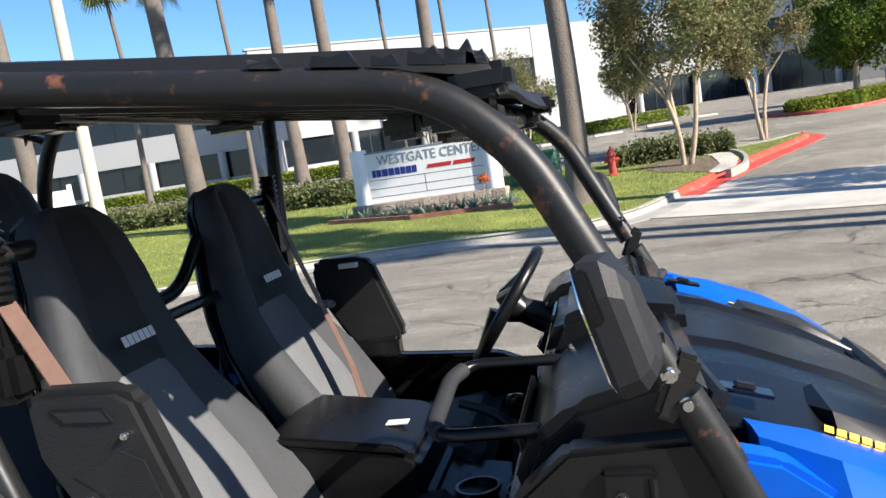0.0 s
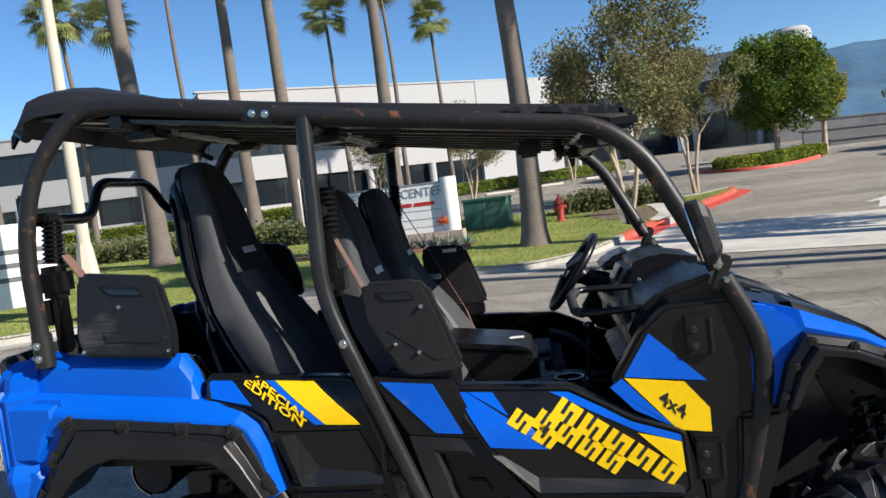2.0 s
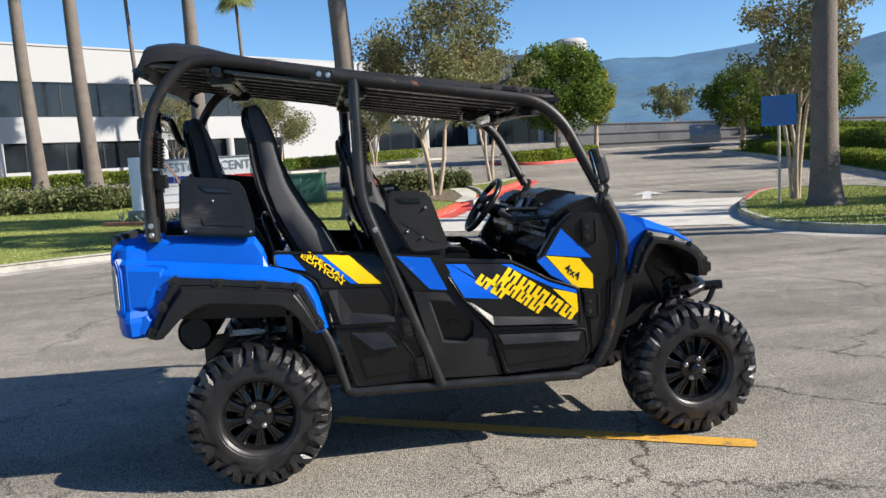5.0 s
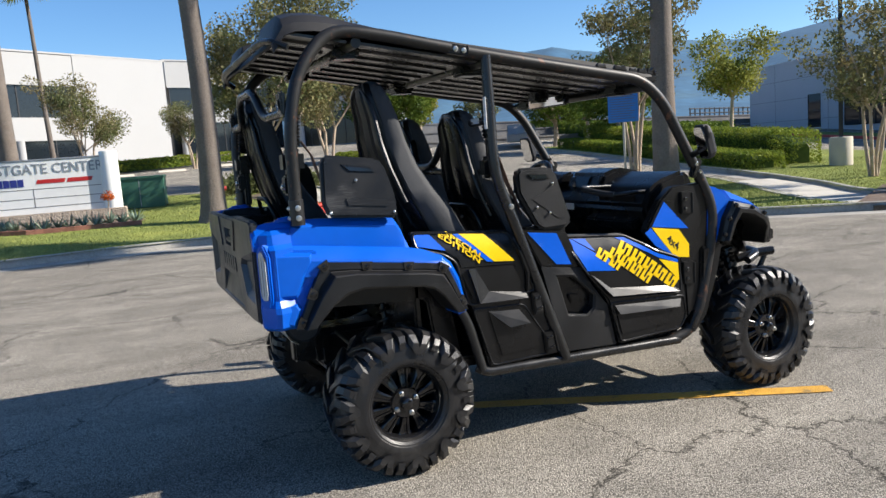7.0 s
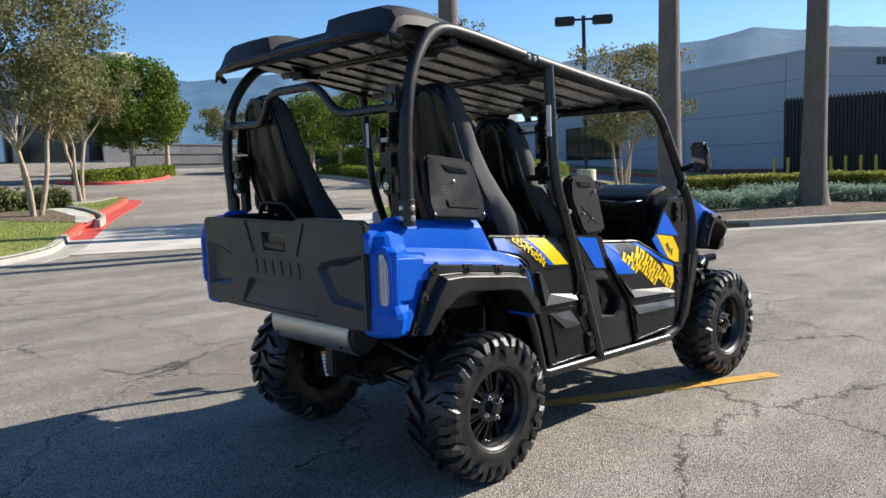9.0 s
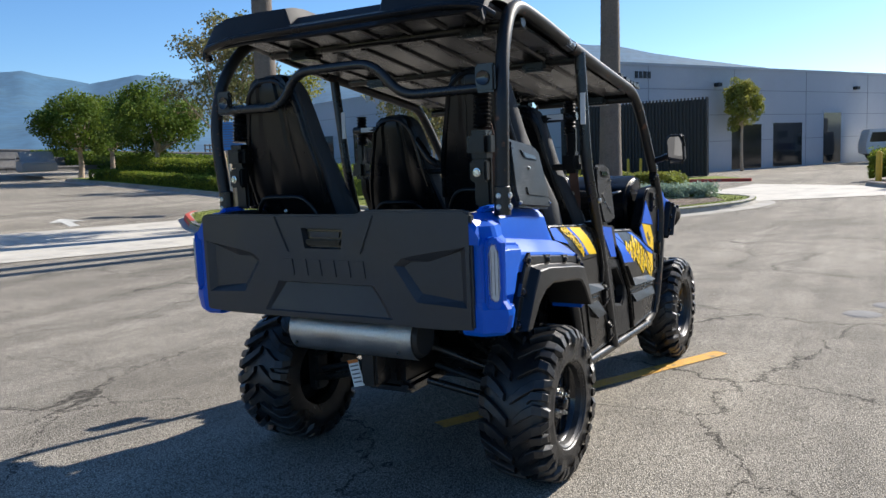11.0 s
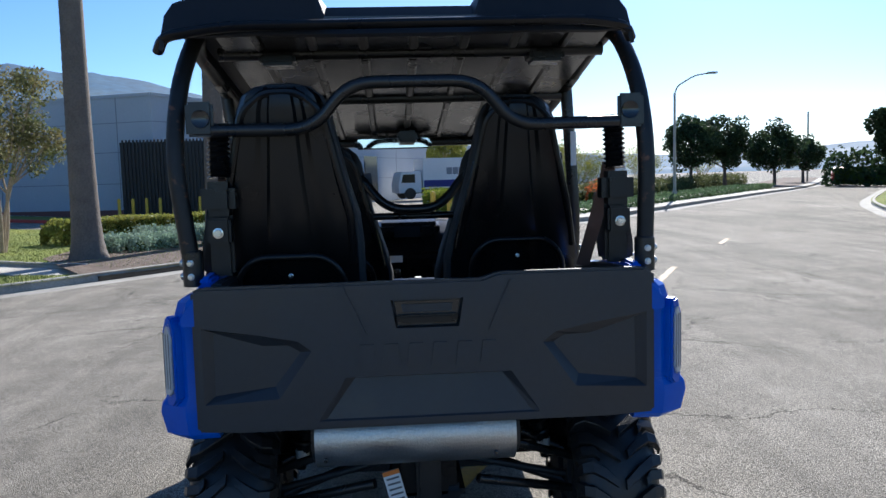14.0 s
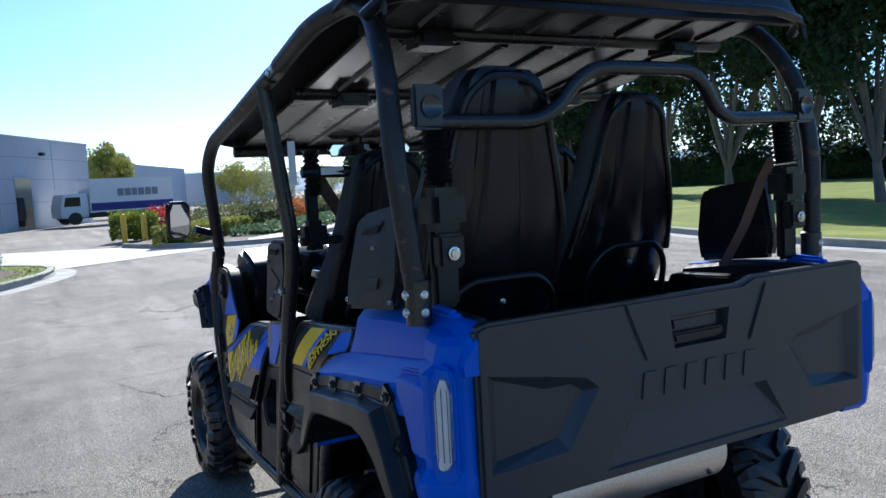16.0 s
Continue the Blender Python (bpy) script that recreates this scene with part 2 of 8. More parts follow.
def scratch(m, colour, amount=0.6, density=0.62):
    """Add thin pale scratches in several directions to a material's colour."""
    N, L = m.node_tree.nodes, m.node_tree.links
    b = N["Principled BSDF"]
    base = b.inputs["Base Color"].links[0].from_socket
    tc = N.new("ShaderNodeTexCoord")
    area = N.new("ShaderNodeTexNoise")
    area.inputs["Scale"].default_value = 7
    L.new(tc.outputs["Object"], area.inputs["Vector"])
    for k, turn in enumerate((25, -40, 8)):
        mp = N.new("ShaderNodeMapping")
        mp.inputs["Rotation"].default_value = (0.3 * k, radians(turn), 0.2)
        mp.inputs["Scale"].default_value = (14, 14, 700)
        L.new(tc.outputs["Object"], mp.inputs["Vector"])
        n = N.new("ShaderNodeTexNoise")
        n.inputs["Scale"].default_value = 1.0
        n.inputs["Detail"].default_value = 2
        L.new(mp.outputs[0], n.inputs["Vector"])
        mu = N.new("ShaderNodeMath")
        mu.operation = "MULTIPLY"
        L.new(n.outputs["Fac"], mu.inputs[0])
        L.new(area.outputs["Fac"], mu.inputs[1])
        r = N.new("ShaderNodeMapRange")
        for key, v in (("From Min", density * density * 0.95), ("From Max", density * density * 1.12), ("To Min", 0.0), ("To Max", amount)):
            r.inputs[key].default_value = v
        L.new(mu.outputs[0], r.inputs["Value"])
        mx = N.new("ShaderNodeMix")
        mx.data_type = "RGBA"
        for sock in mx.inputs:
            if sock.name == "A" and sock.type == "RGBA":
                L.new(base, sock)
            if sock.name == "B" and sock.type == "RGBA":
                sock.default_value = (*colour, 1)
        L.new(r.outputs[0], mx.inputs[0])
        base = [o for o in mx.outputs if o.type == "RGBA"][0]
    L.new(base, b.inputs["Base Color"])
    return m


scratch(BLUE, (0.12, 0.26, 0.66), 0.22, 0.66)
ROOF_BLACK = mat("satin_roof_plastic", (0.016, 0.016, 0.018), 0.5, spec=0.3, vary=0.15, scale=2, fine=40, bump=0.1, bump_scale=300)
BLACK = mat("black_plastic", (0.006, 0.006, 0.0065), 0.3, vary=0.2, scale=4, fine=60, bump=0.1, bump_scale=600, spec=0.36)
ROUGH_BLACK = mat("pebbled_black_plastic", (0.011, 0.011, 0.0115), 0.45, spec=0.35, vary=0.3, scale=5, fine=150, bump=0.6, bump_scale=350)
SCUFFED = mat("scuffed_black_plastic", (0.009, 0.009, 0.0095), 0.36, vary=0.25, scale=5, fine=60, spec=0.38, bump=0.14, bump_scale=500, second=(0.045, 0.043, 0.04), second_scale=11, second_lo=0.64, second_hi=0.78)
scratch(SCUFFED, (0.12, 0.115, 0.11), 0.3, 0.62)
TUBE = mat("black_tube_paint", (0.014, 0.014, 0.014), 0.3, vary=0.2, scale=6, fine=50, bump=0.05, bump_scale=300)
TUBE_RUST = mat("worn_tube_paint", (0.014, 0.014, 0.014), 0.46, spec=0.35, vary=0.25, scale=6, fine=50, bump=0.06, bump_scale=300, second=(0.13, 0.055, 0.03), second_scale=24, second_lo=0.585, second_hi=0.68)
RUBBER = mat("tyre_rubber", (0.012, 0.012, 0.013), 0.34, vary=0.3, scale=8, fine=70, bump=0.3, bump_scale=250, second=(0.045, 0.042, 0.038), second_scale=7, second_lo=0.55, second_hi=0.75)
GLOSS_BLACK = mat("gloss_black_rim", (0.01, 0.01, 0.011), 0.17, metal=0.3, vary=0.2, coat=0.4)
SEAT_BLACK = mat("seat_fabric_black", (0.02, 0.021, 0.023), 0.75, vary=0.2, scale=8, fine=150, bump=0.5, bump_scale=500)
SEAT_GREY = mat("seat_fabric_grey", (0.125, 0.128, 0.132), 0.8, vary=0.15, scale=8, fine=150, bump=0.5, bump_scale=500)
SEAT_SIDE = mat("seat_vinyl_charcoal", (0.05, 0.052, 0.056), 0.7, spec=0.25, vary=0.15, scale=8, fine=150, bump=0.4, bump_scale=400)
GREY_GATE = mat("grey_gate_plastic", (0.024, 0.027, 0.032), 0.4, spec=0.5, vary=0.12, scale=4, fine=60, bump=0.2, bump_scale=500)
YELLOW = mat("yellow_decal", (0.85, 0.55, 0.005), 0.38, vary=0.06, coat=0.1, spec=0.25)
DECAL_BLACK = mat("black_decal", (0.015, 0.015, 0.016), 0.2, vary=0.1, coat=0.4)
DECAL_BLUE = mat("blue_decal", (0.0, 0.1, 0.6), 0.38, vary=0.07, coat=0.1, spec=0.25, second=(0.10, 0.2, 0.55), second_scale=24, second_lo=0.68, second_hi=0.74)
scratch(DECAL_BLUE, (0.35, 0.48, 0.75), 0.32, 0.65)
CHROME = mat("bright_steel", (0.6, 0.6, 0.58), 0.3, metal=1.0, vary=0.1)
MUFFLER = mat("brushed_muffler_steel", (0.55, 0.53, 0.5), 0.38, metal=1.0, vary=0.2, scale=10, fine=150, bump=0.3, bump_scale=200)
LENS = mat("clear_light_lens", (0.5, 0.52, 0.53), 0.15, vary=0.12, scale=20, fine=80, coat=0.7)
MIRROR = mat("mirror_glass", (0.8, 0.8, 0.8), 0.03, metal=1.0, vary=0.0, rough_vary=0.0)
WHITE = mat("white_label", (0.75, 0.75, 0.73), 0.6, vary=0.05)
ORANGE = mat("orange_label", (0.7, 0.2, 0.03), 0.6, vary=0.05)
RED = mat("red_plastic", (0.45, 0.02, 0.02), 0.45, vary=0.1)
BELT = mat("belt_webbing", (0.15, 0.085, 0.065), 0.7, vary=0.2, scale=20, fine=200, bump=0.6, bump_scale=400)
GREEN_SIGN = mat("green_sign_paint", (0.01, 0.09, 0.055), 0.5, vary=0.08)
BLUE_SIGN = mat("blue_sign_paint", (0.02, 0.17, 0.5), 0.5, vary=0.08)
STONE = mat("beige_stone", (0.4, 0.33, 0.26), 0.9, vary=0.3, scale=4, fine=30, bump=0.9, bump_scale=20, rand=0.2)
BRICK = mat("red_brick_edge", (0.3, 0.13, 0.09), 0.9, vary=0.25, scale=6, fine=40, bump=0.6, bump_scale=60, rand=0.2)


# ---- mesh helpers ----
def finish(bm, name, material, smooth=38):
    me = bpy.data.meshes.new(name)
    bm.normal_update()
    bm.to_mesh(me)
    bm.free()
    for one in material if isinstance(material, (list, tuple)) else [material]:
        me.materials.append(one)
    if smooth:
        me.shade_smooth()
        me.set_sharp_from_angle(angle=radians(smooth))
    return me


def part(name, bm, material, parent, label="", smooth=38, kind=""):
    ob = new(name, finish(bm, name, material, smooth))
    ob.parent = parent
    return tagged(ob, label, kind=kind)


def thing(name, label, category, at=(0, 0, 0), rz=0, group="", kind=""):
    ob = new(name)
    ob.empty_display_size = 0.1
    ob.matrix_basis = pose(*at, 0, 0, rz)
    return tagged(ob, label, category, group, kind)


def solid(name, bm, material, label, category, at=(0, 0, 0), rz=0, group="", kind="", smooth=38):
    ob = new(name, finish(bm, name, material, smooth))
    ob.matrix_basis = pose(*at, 0, 0, rz)
    return tagged(ob, label, category, group, kind)


def box(bm, lo, hi, bevel=0.0, m=None, seg=2):
    r = bmesh.ops.create_cube(bm, size=1.0)
    vs = r["verts"]
    c = [(a + b) / 2 for a, b in zip(lo, hi)]
    s = [abs(b - a) for a, b in zip(lo, hi)]
    for v in vs:
        v.co = Vector((c[i] + v.co[i] * s[i] for i in range(3)))
    if bevel:
        es = list({e for v in vs for e in v.link_edges})
        r = bmesh.ops.bevel(bm, geom=es, offset=bevel, segments=seg, affect="EDGES", clamp_overlap=True)
        vs = list({v for f in r["faces"] for v in f.verts} | {v for v in vs if v.is_valid})
    if m is not None:
        bmesh.ops.transform(bm, matrix=m, verts=vs)
    return vs


def B(lo, hi, bevel=0.0, m=None):
    bm = bmesh.new()
    box(bm, lo, hi, bevel, m)
    return bm


def prism(bm, pts, lo, hi, axis="y", bevel=0.0, seg=2):
    """Extrudes a 2D outline (the two other axes, in order) from lo to hi along an axis."""
    def place(p, d):
        return {"x": (d, p[0], p[1]), "y": (p[0], d, p[1]), "z": (p[0], p[1], d)}[axis]
    a = [bm.verts.new(place(p, lo)) for p in pts]
    b = [bm.verts.new(place(p, hi)) for p in pts]
    n = len(pts)
    fs = [bm.faces.new(a), bm.faces.new(b[::-1])]
    for i in range(n):
        fs.append(bm.faces.new((a[i], b[i], b[(i + 1) % n], a[(i + 1) % n])))
    bmesh.ops.recalc_face_normals(bm, faces=fs)
    if bevel:
        es = list({e for f in fs for e in f.edges})
        bmesh.ops.bevel(bm, geom=es, offset=bevel, segments=seg, affect="EDGES", clamp_overlap=True)
    return bm


def P(pts, lo, hi, axis="y", bevel=0.0):
    return prism(bmesh.new(), pts, lo, hi, axis, bevel)


def fillet(pts, r, n=5):
    pts = [Vector(p) for p in pts]
    out = [pts[0]]
    for i in range(1, len(pts) - 1):
        a, b, c = pts[i - 1], pts[i], pts[i + 1]
        u, w = a - b, c - b
        d = min(r, u.length * 0.48, w.length * 0.48)
        p, q = b + u.normalized() * d, b + w.normalized() * d
        for k in range(n + 1):
            s = k / n
            out.append(p * (1 - s) ** 2 + b * 2 * s * (1 - s) + q * s * s)
    out.append(pts[-1])
    return out


def sweep(bm, pts, r, n=12, closed=False, caps=True, squash=1.0):
    pts = [Vector(p) for p in pts]
    rad = r if isinstance(r, (list, tuple)) else [r] * len(pts)
    rings, up = [], None
    m = len(pts)
    for i, p in enumerate(pts):
        t = (pts[(i + 1) % m] - pts[i - 1]) if closed else pts[min(i + 1, m - 1)] - pts[max(i - 1, 0)]
        t.normalize()
        if up is None:
            up = t.orthogonal().normalized()
            if abs(t.z) < 0.9:
                up = (Vector((0, 0, 1)) - t * t.z).normalized()
        up = (up - t * up.dot(t)).normalized()
        side = t.cross(up)
        rings.append([bm.verts.new(p + (up * math.cos(2 * math.pi * k / n) * squash + side * math.sin(2 * math.pi * k / n)) * rad[i]) for k in range(n)])
    for i in range(m if closed else m - 1):
        a, b = rings[i], rings[(i + 1) % m]
        for k in range(n):
            bm.faces.new((a[k], b[k], b[(k + 1) % n], a[(k + 1) % n]))
    if caps and not closed:
        bm.faces.new(rings[0])
        bm.faces.new(rings[-1][::-1])
    bmesh.ops.recalc_face_normals(bm, faces=bm.faces)
    return bm


def tube(pts, r, bend=0.08, n=12):
    return sweep(bmesh.new(), fillet(pts, bend) if bend else pts, r, n)


def loft(bm, rings, closed=True, caps=True):
    vs = [[bm.verts.new(p) for p in ring] for ring in rings]
    n = len(rings[0])
    for a, b in zip(vs, vs[1:]):
        for k in range(n if closed else n - 1):
            bm.faces.new((a[k], a[(k + 1) % n], b[(k + 1) % n], b[k]))
    if caps and closed:
        bm.faces.new(vs[0][::-1])
        bm.faces.new(vs[-1])
    bmesh.ops.recalc_face_normals(bm, faces=bm.faces)
    return bm


def lathe(bm, prof, n=40, axis="y", centre=(0, 0, 0), closed=False):
    """Spins (radius, along) pairs about an axis."""
    cx, cy, cz = centre
    rings = []
    for k in range(n):
        a = 2 * math.pi * k / n
        ring = []
        for r, h in prof:
            if axis == "y":
                ring.append(bm.verts.new((cx + r * math.cos(a), cy + h, cz + r * math.sin(a))))
            elif axis == "z":
                ring.append(bm.verts.new((cx + r * math.cos(a), cy + r * math.sin(a), cz + h)))
            else:
                ring.append(bm.verts.new((cx + h, cy + r * math.cos(a), cz + r * math.sin(a))))
        rings.append(ring)
    m = len(prof)
    for k in range(n):
        a, b = rings[k], rings[(k + 1) % n]
        for i in range(m if closed else m - 1):
            j = (i + 1) % m
            bm.faces.new((a[i], b[i], b[j], a[j]))
    bmesh.ops.recalc_face_normals(bm, faces=bm.faces)
    return bm


def cyl(bm, p, q, r, n=12):
    return sweep(bm, [p, q], r, n)


def lettering(body, size, depth, m, material, parent, name="lettering", squeeze=1.0, bold=0.0):
    cu = bpy.data.curves.new(name, "FONT")
    cu.body = body
    cu.size = size
    cu.extrude = depth
    cu.offset = bold
    cu.align_x, cu.align_y = "CENTER", "CENTER"
    cu.resolution_u = 2
    tmp = new(name, cu)
    me = bpy.data.meshes.new_from_object(tmp.evaluated_get(bpy.context.evaluated_depsgraph_get()))
    bpy.data.objects.remove(tmp)
    me.transform(m @ Matrix.Diagonal((squeeze, 1, 1, 1)))
    me.materials.clear()
    me.materials.append(material)
    ob = new(name, me)
    ob.parent = parent
    return ob


# ---- ground ----
def height(x, y):
    """The street falls gently from its crown to the gutters; the land north of it rises."""
    u = abs(0.448 * (x - 1.25) + 0.894 * (y + 0.97))
    fall = -0.016 * min(max(u - 1.5, 0), 8.0)
    d = y - 11.0
    if d <= 0:
        return fall
    z = 0.05 * d * d / (d + 2.0)
    return fall + (z if d < 60 else 0.05 * 3600 / 62 + (d - 60) * 0.012)


def axis_steps(lo, hi, mid_lo, mid_hi, step, grow=1.35):
    out, v = [], mid_lo
    while v <= mid_hi:
        out.append(v)
        v += step
    s, v = step, mid_hi
    while v < hi:
        s *= grow
        v += s
        out.append(v)
    s, v = step, mid_lo
    while v > lo:
        s *= grow
        v -= s
        out.insert(0, v)
    return out


def sheet(bm, xs, ys, dz=0.0):
    g = [[bm.verts.new((x, y, height(x, y) + dz)) for y in ys] for x in xs]
    for i in range(len(xs) - 1):
        for j in range(len(ys) - 1):
            bm.faces.new((g[i][j], g[i + 1][j], g[i + 1][j + 1], g[i][j + 1]))
    return bm


bm = sheet(bmesh.new(), axis_steps(-900, 2500, -40, 70, 0.75), axis_steps(-900, 2500, -40, 75, 0.75))
solid("ground", bm, ASPHALT, "weathered grey asphalt street with cracks and tyre marks", "asphalt", kind="structure", smooth=60)


def spline(pts, n=6):
    P2 = [Vector((*p[:2], 0)) for p in pts]
    P2 = [P2[0] * 2 - P2[1]] + P2 + [P2[-1] * 2 - P2[-2]]
    out = []
    for i in range(1, len(P2) - 2):
        a, b, c, d = P2[i - 1:i + 3]
        for k in range(n):
            t = k / n
            out.append(0.5 * (2 * b + (c - a) * t + (2 * a - 5 * b + 4 * c - d) * t * t + (3 * b - a - 3 * c + d) * t ** 3))
    out.append(P2[-2])
    return [(p.x, p.y) for p in out]


def inside(poly, x, y):
    hit = False
    n = len(poly)
    for i in range(n):
        x1, y1 = poly[i]
        x2, y2 = poly[i - 1]
        if (y1 > y) != (y2 > y) and x < (x2 - x1) * (y - y1) / (y2 - y1) + x1:
            hit = not hit
    return hit


def kerb_mesh(path, w=0.16, h=0.15, gutter=0.0, flip=1):
    """A kerb that follows the path: its road face on the path, its top behind it (left of the way, or right if flip is -1)."""
    bm = bmesh.new()
    rings = []
    n = len(path)
    for i, (x, y) in enumerate(path):
        ax, ay = path[max(i - 1, 0)]
        bx, by = path[min(i + 1, n - 1)]
        t = Vector((bx - ax, by - ay, 0)).normalized()
        nx, ny = -t.y * flip, t.x * flip
        z = height(x, y)
        prof = [(-gutter, 0.006), (0.0, 0.012), (0.025, h - 0.03), (0.05, h), (w, h), (w, -0.1), (-gutter, -0.1)]
        rings.append([(x + nx * o, y + ny * o, z + u) for o, u in prof])
    return loft(bm, rings)


def area_mesh(poly, dz, step=1.0, bump=0.0):
    """A sheet over the ground inside an outline, raised by dz."""
    bm = bmesh.new()
    f0 = bm.faces.new([bm.verts.new((x, y, 0)) for x, y in poly])
    bmesh.ops.triangulate(bm, faces=[f0])
    xs, ys = [p[0] for p in poly], [p[1] for p in poly]
    for k in np.arange(math.floor(min(ys)), max(ys), step * 2):
        g = bm.verts[:] + bm.edges[:] + bm.faces[:]
        bmesh.ops.bisect_plane(bm, geom=g, plane_co=(0, k, 0), plane_no=(0, 1, 0))
    for k in np.arange(math.floor(min(xs)), max(xs), step * 2):
        g = bm.verts[:] + bm.edges[:] + bm.faces[:]
        bmesh.ops.bisect_plane(bm, geom=g, plane_co=(k, 0, 0), plane_no=(1, 0, 0))
    for v in bm.verts:
        v.co.z = height(v.co.x, v.co.y) + dz
    bmesh.ops.recalc_face_normals(bm, faces=bm.faces)
    if sum(f.normal.z for f in bm.faces) < 0:
        bmesh.ops.reverse_faces(bm, faces=bm.faces)
    return bm


K_WEST = spline([(-34, -8.5), (-20, 0.5), (-14, 4.6), (-10, 7.4), (-7, 9.5), (-5, 11.1), (-3, 11.75), (-1.2, 11.85), (-0.1, 11.85), (0.8, 12.45), (1.4, 13.2), (2.1, 14.7)])
K_RED = spline([(2.1, 14.7), (4.0, 18.5), (6.2, 22.3), (6.9, 23.8), (6.85, 24.5)], 5)
K_JOG = spline([(6.85, 24.5), (6.3, 24.0), (5.2, 22.9), (3.8, 22.6), (1.7, 23.0), (-3.4, 24.5), (-12, 27.1), (-26, 31.4)], 4)
K_NOSE = spline([(10.45, 14.45), (10.0, 13.9), (8.9, 12.5), (8.0, 10.9), (7.5, 9.6), (7.2, 8.4), (7.4, 7.2), (8.1, 6.1), (9.3, 5.1)], 4)
K_BED = spline([(9.3, 5.1), (10.4, 4.2), (12.0, 3.0), (13.5, 1.9), (15.5, 1.1), (17.4, 1.1), (18.8, 2.0), (19.6, 3.6)], 4)
K_ISLE = K_NOSE + K_BED[1:]
K_BACK = spline([(9.75, 6.4), (11.0, 8.6), (12.6, 11.0), (13.6, 13.2), (13.35, 14.3), (12.25, 14.98), (11.2, 15.0), (10.45, 14.45)], 4)
K_LANE = spline([(20.6, 34.5), (19.8, 31.5), (19.1, 27.8), (17.9, 23.1), (16.8, 19.1), (16.05, 16.6), (15.5, 14.2), (14.7, 11.9), (13.2, 9.3), (12.0, 7.6), (11.1, 5.9)], 4)
K_EAST = spline([(24.5, -1.2), (21.5, -2.4), (19.6, -4.2), (20.2, -6.0), (24.0, -9.2), (28.8, -12.9), (38, -20), (60, -36), (110, -66)], 4)
K_SOUTH = spline([(-60, -20), (-20, -13.2), (-4, -11.6), (6, -11.3), (10, -11.9), (15, -13.5), (21.5, -16.6), (28, -20.4), (41, -29.6), (80, -57), (140, -92)], 4)

for nm, path, material, flip, lab in (("kerb_west", K_WEST, KERB, 1, "worn concrete kerb along the lawn"), ("kerb_red", K_RED, RED_KERB, 1, "red painted kerb at the side road"), ("kerb_jog", K_JOG, KERB, 1, "concrete kerb behind the lawn"), ("kerb_island", K_ISLE, KERB, 1, "concrete kerb round the planted island"), ("kerb_lane", K_LANE, KERB, 1, "concrete kerb beside the lane"), ("kerb_back", K_BACK, KERB, 1, "concrete kerb behind the island nose"), ("kerb_east", K_EAST, KERB, 1, "concrete kerb along the planted bank"), ("kerb_south", K_SOUTH, KERB, -1, "concrete kerb along the street")):
    solid(nm, kerb_mesh(path, gutter=0.45, flip=flip), material if nm != "kerb_red" else RED_KERB, lab, "kerb", kind="structure", smooth=50)

LAWN_WEST = K_WEST + K_RED + K_JOG + [(-40, 30)]
solid("lawn_west", area_mesh(LAWN_WEST, 0.13), LAWN, "green lawn on a gentle bank behind the kerb", "lawn", kind="structure", smooth=60)
LAWN_NOSE = K_NOSE + K_BACK
LAWN_ISLE = K_BED[2:] + [(24, 6.5), (24.5, 14), (23.8, 24), (24.0, 34.5)] + K_LANE
solid("lawn_nose", area_mesh(LAWN_NOSE, 0.13), LAWN, "sunlit lawn on the nose of the island", "lawn", kind="structure", smooth=60)
solid("lawn_island", area_mesh(LAWN_ISLE, 0.13), LAWN, "sunlit lawn behind the lane", "lawn", kind="structure", smooth=60)
BANK_EAST = K_EAST + [(115, -62), (62, -31), (40, -15), (30, -6)]
solid("bank_east", area_mesh(BANK_EAST, 0.13), DIRT, "planted bank beside the far street", "planted bank", kind="structure", smooth=60)
solid("pavement_east", kerb_mesh(K_EAST[8:], 1.3, 0.142), CONCRETE, "pale concrete pavement behind the kerb", "pavement", kind="structure", smooth=0)
LAWN_SOUTH = K_SOUTH + [(150, -112), (60, -62), (-60, -42)]
solid("lawn_south", area_mesh(LAWN_SOUTH, 0.13), LAWN, "shaded lawn under the tall trees", "lawn", kind="structure", smooth=60)

# concrete apron across the mouth of the side road, and the driveway to the yard
solid("side_road_apron", area_mesh(spline([(1.9, 14.0), (2.9, 16.4), (10.6, 14.4), (8.1, 10.9), (7.4, 9.2), (1.2, 12.4)], 1), 0.012), CONCRETE, "pale concrete apron across the side road", "concrete", kind="structure")
solid("driveway", area_mesh([(17.6, 1.0), (20.4, -4.8), (21.5, -2.6), (24.8, -1.0), (27, 2.5), (19.6, 3.6), (18.8, 2.0)], 0.012), CONCRETE, "pale concrete driveway into the yard", "concrete", kind="structure")

# road markings


def dash(name, a, b, w, material, label):
    a, b = Vector((*a, 0)), Vector((*b, 0))
    t = (b - a).normalized()
    s = Vector((-t.y, t.x, 0)) * w / 2
    bm = bmesh.new()
    n = 24
    rnd = random.Random(name)
    l, r = [], []
    for i in range(n + 1):
        p = a.lerp(b, i / n)
        l.append(bm.verts.new(p + s * (1 + rnd.uniform(-0.09, 0.05)) + Vector((0, 0, 0.005))))
        r.append(bm.verts.new(p - s * (1 + rnd.uniform(-0.09, 0.05)) + Vector((0, 0, 0.005))))
    for i in range(n):
        bm.faces.new((r[i], r[i + 1], l[i + 1], l[i]))
    return solid(name, bm, material, label, "road marking", kind="structure")


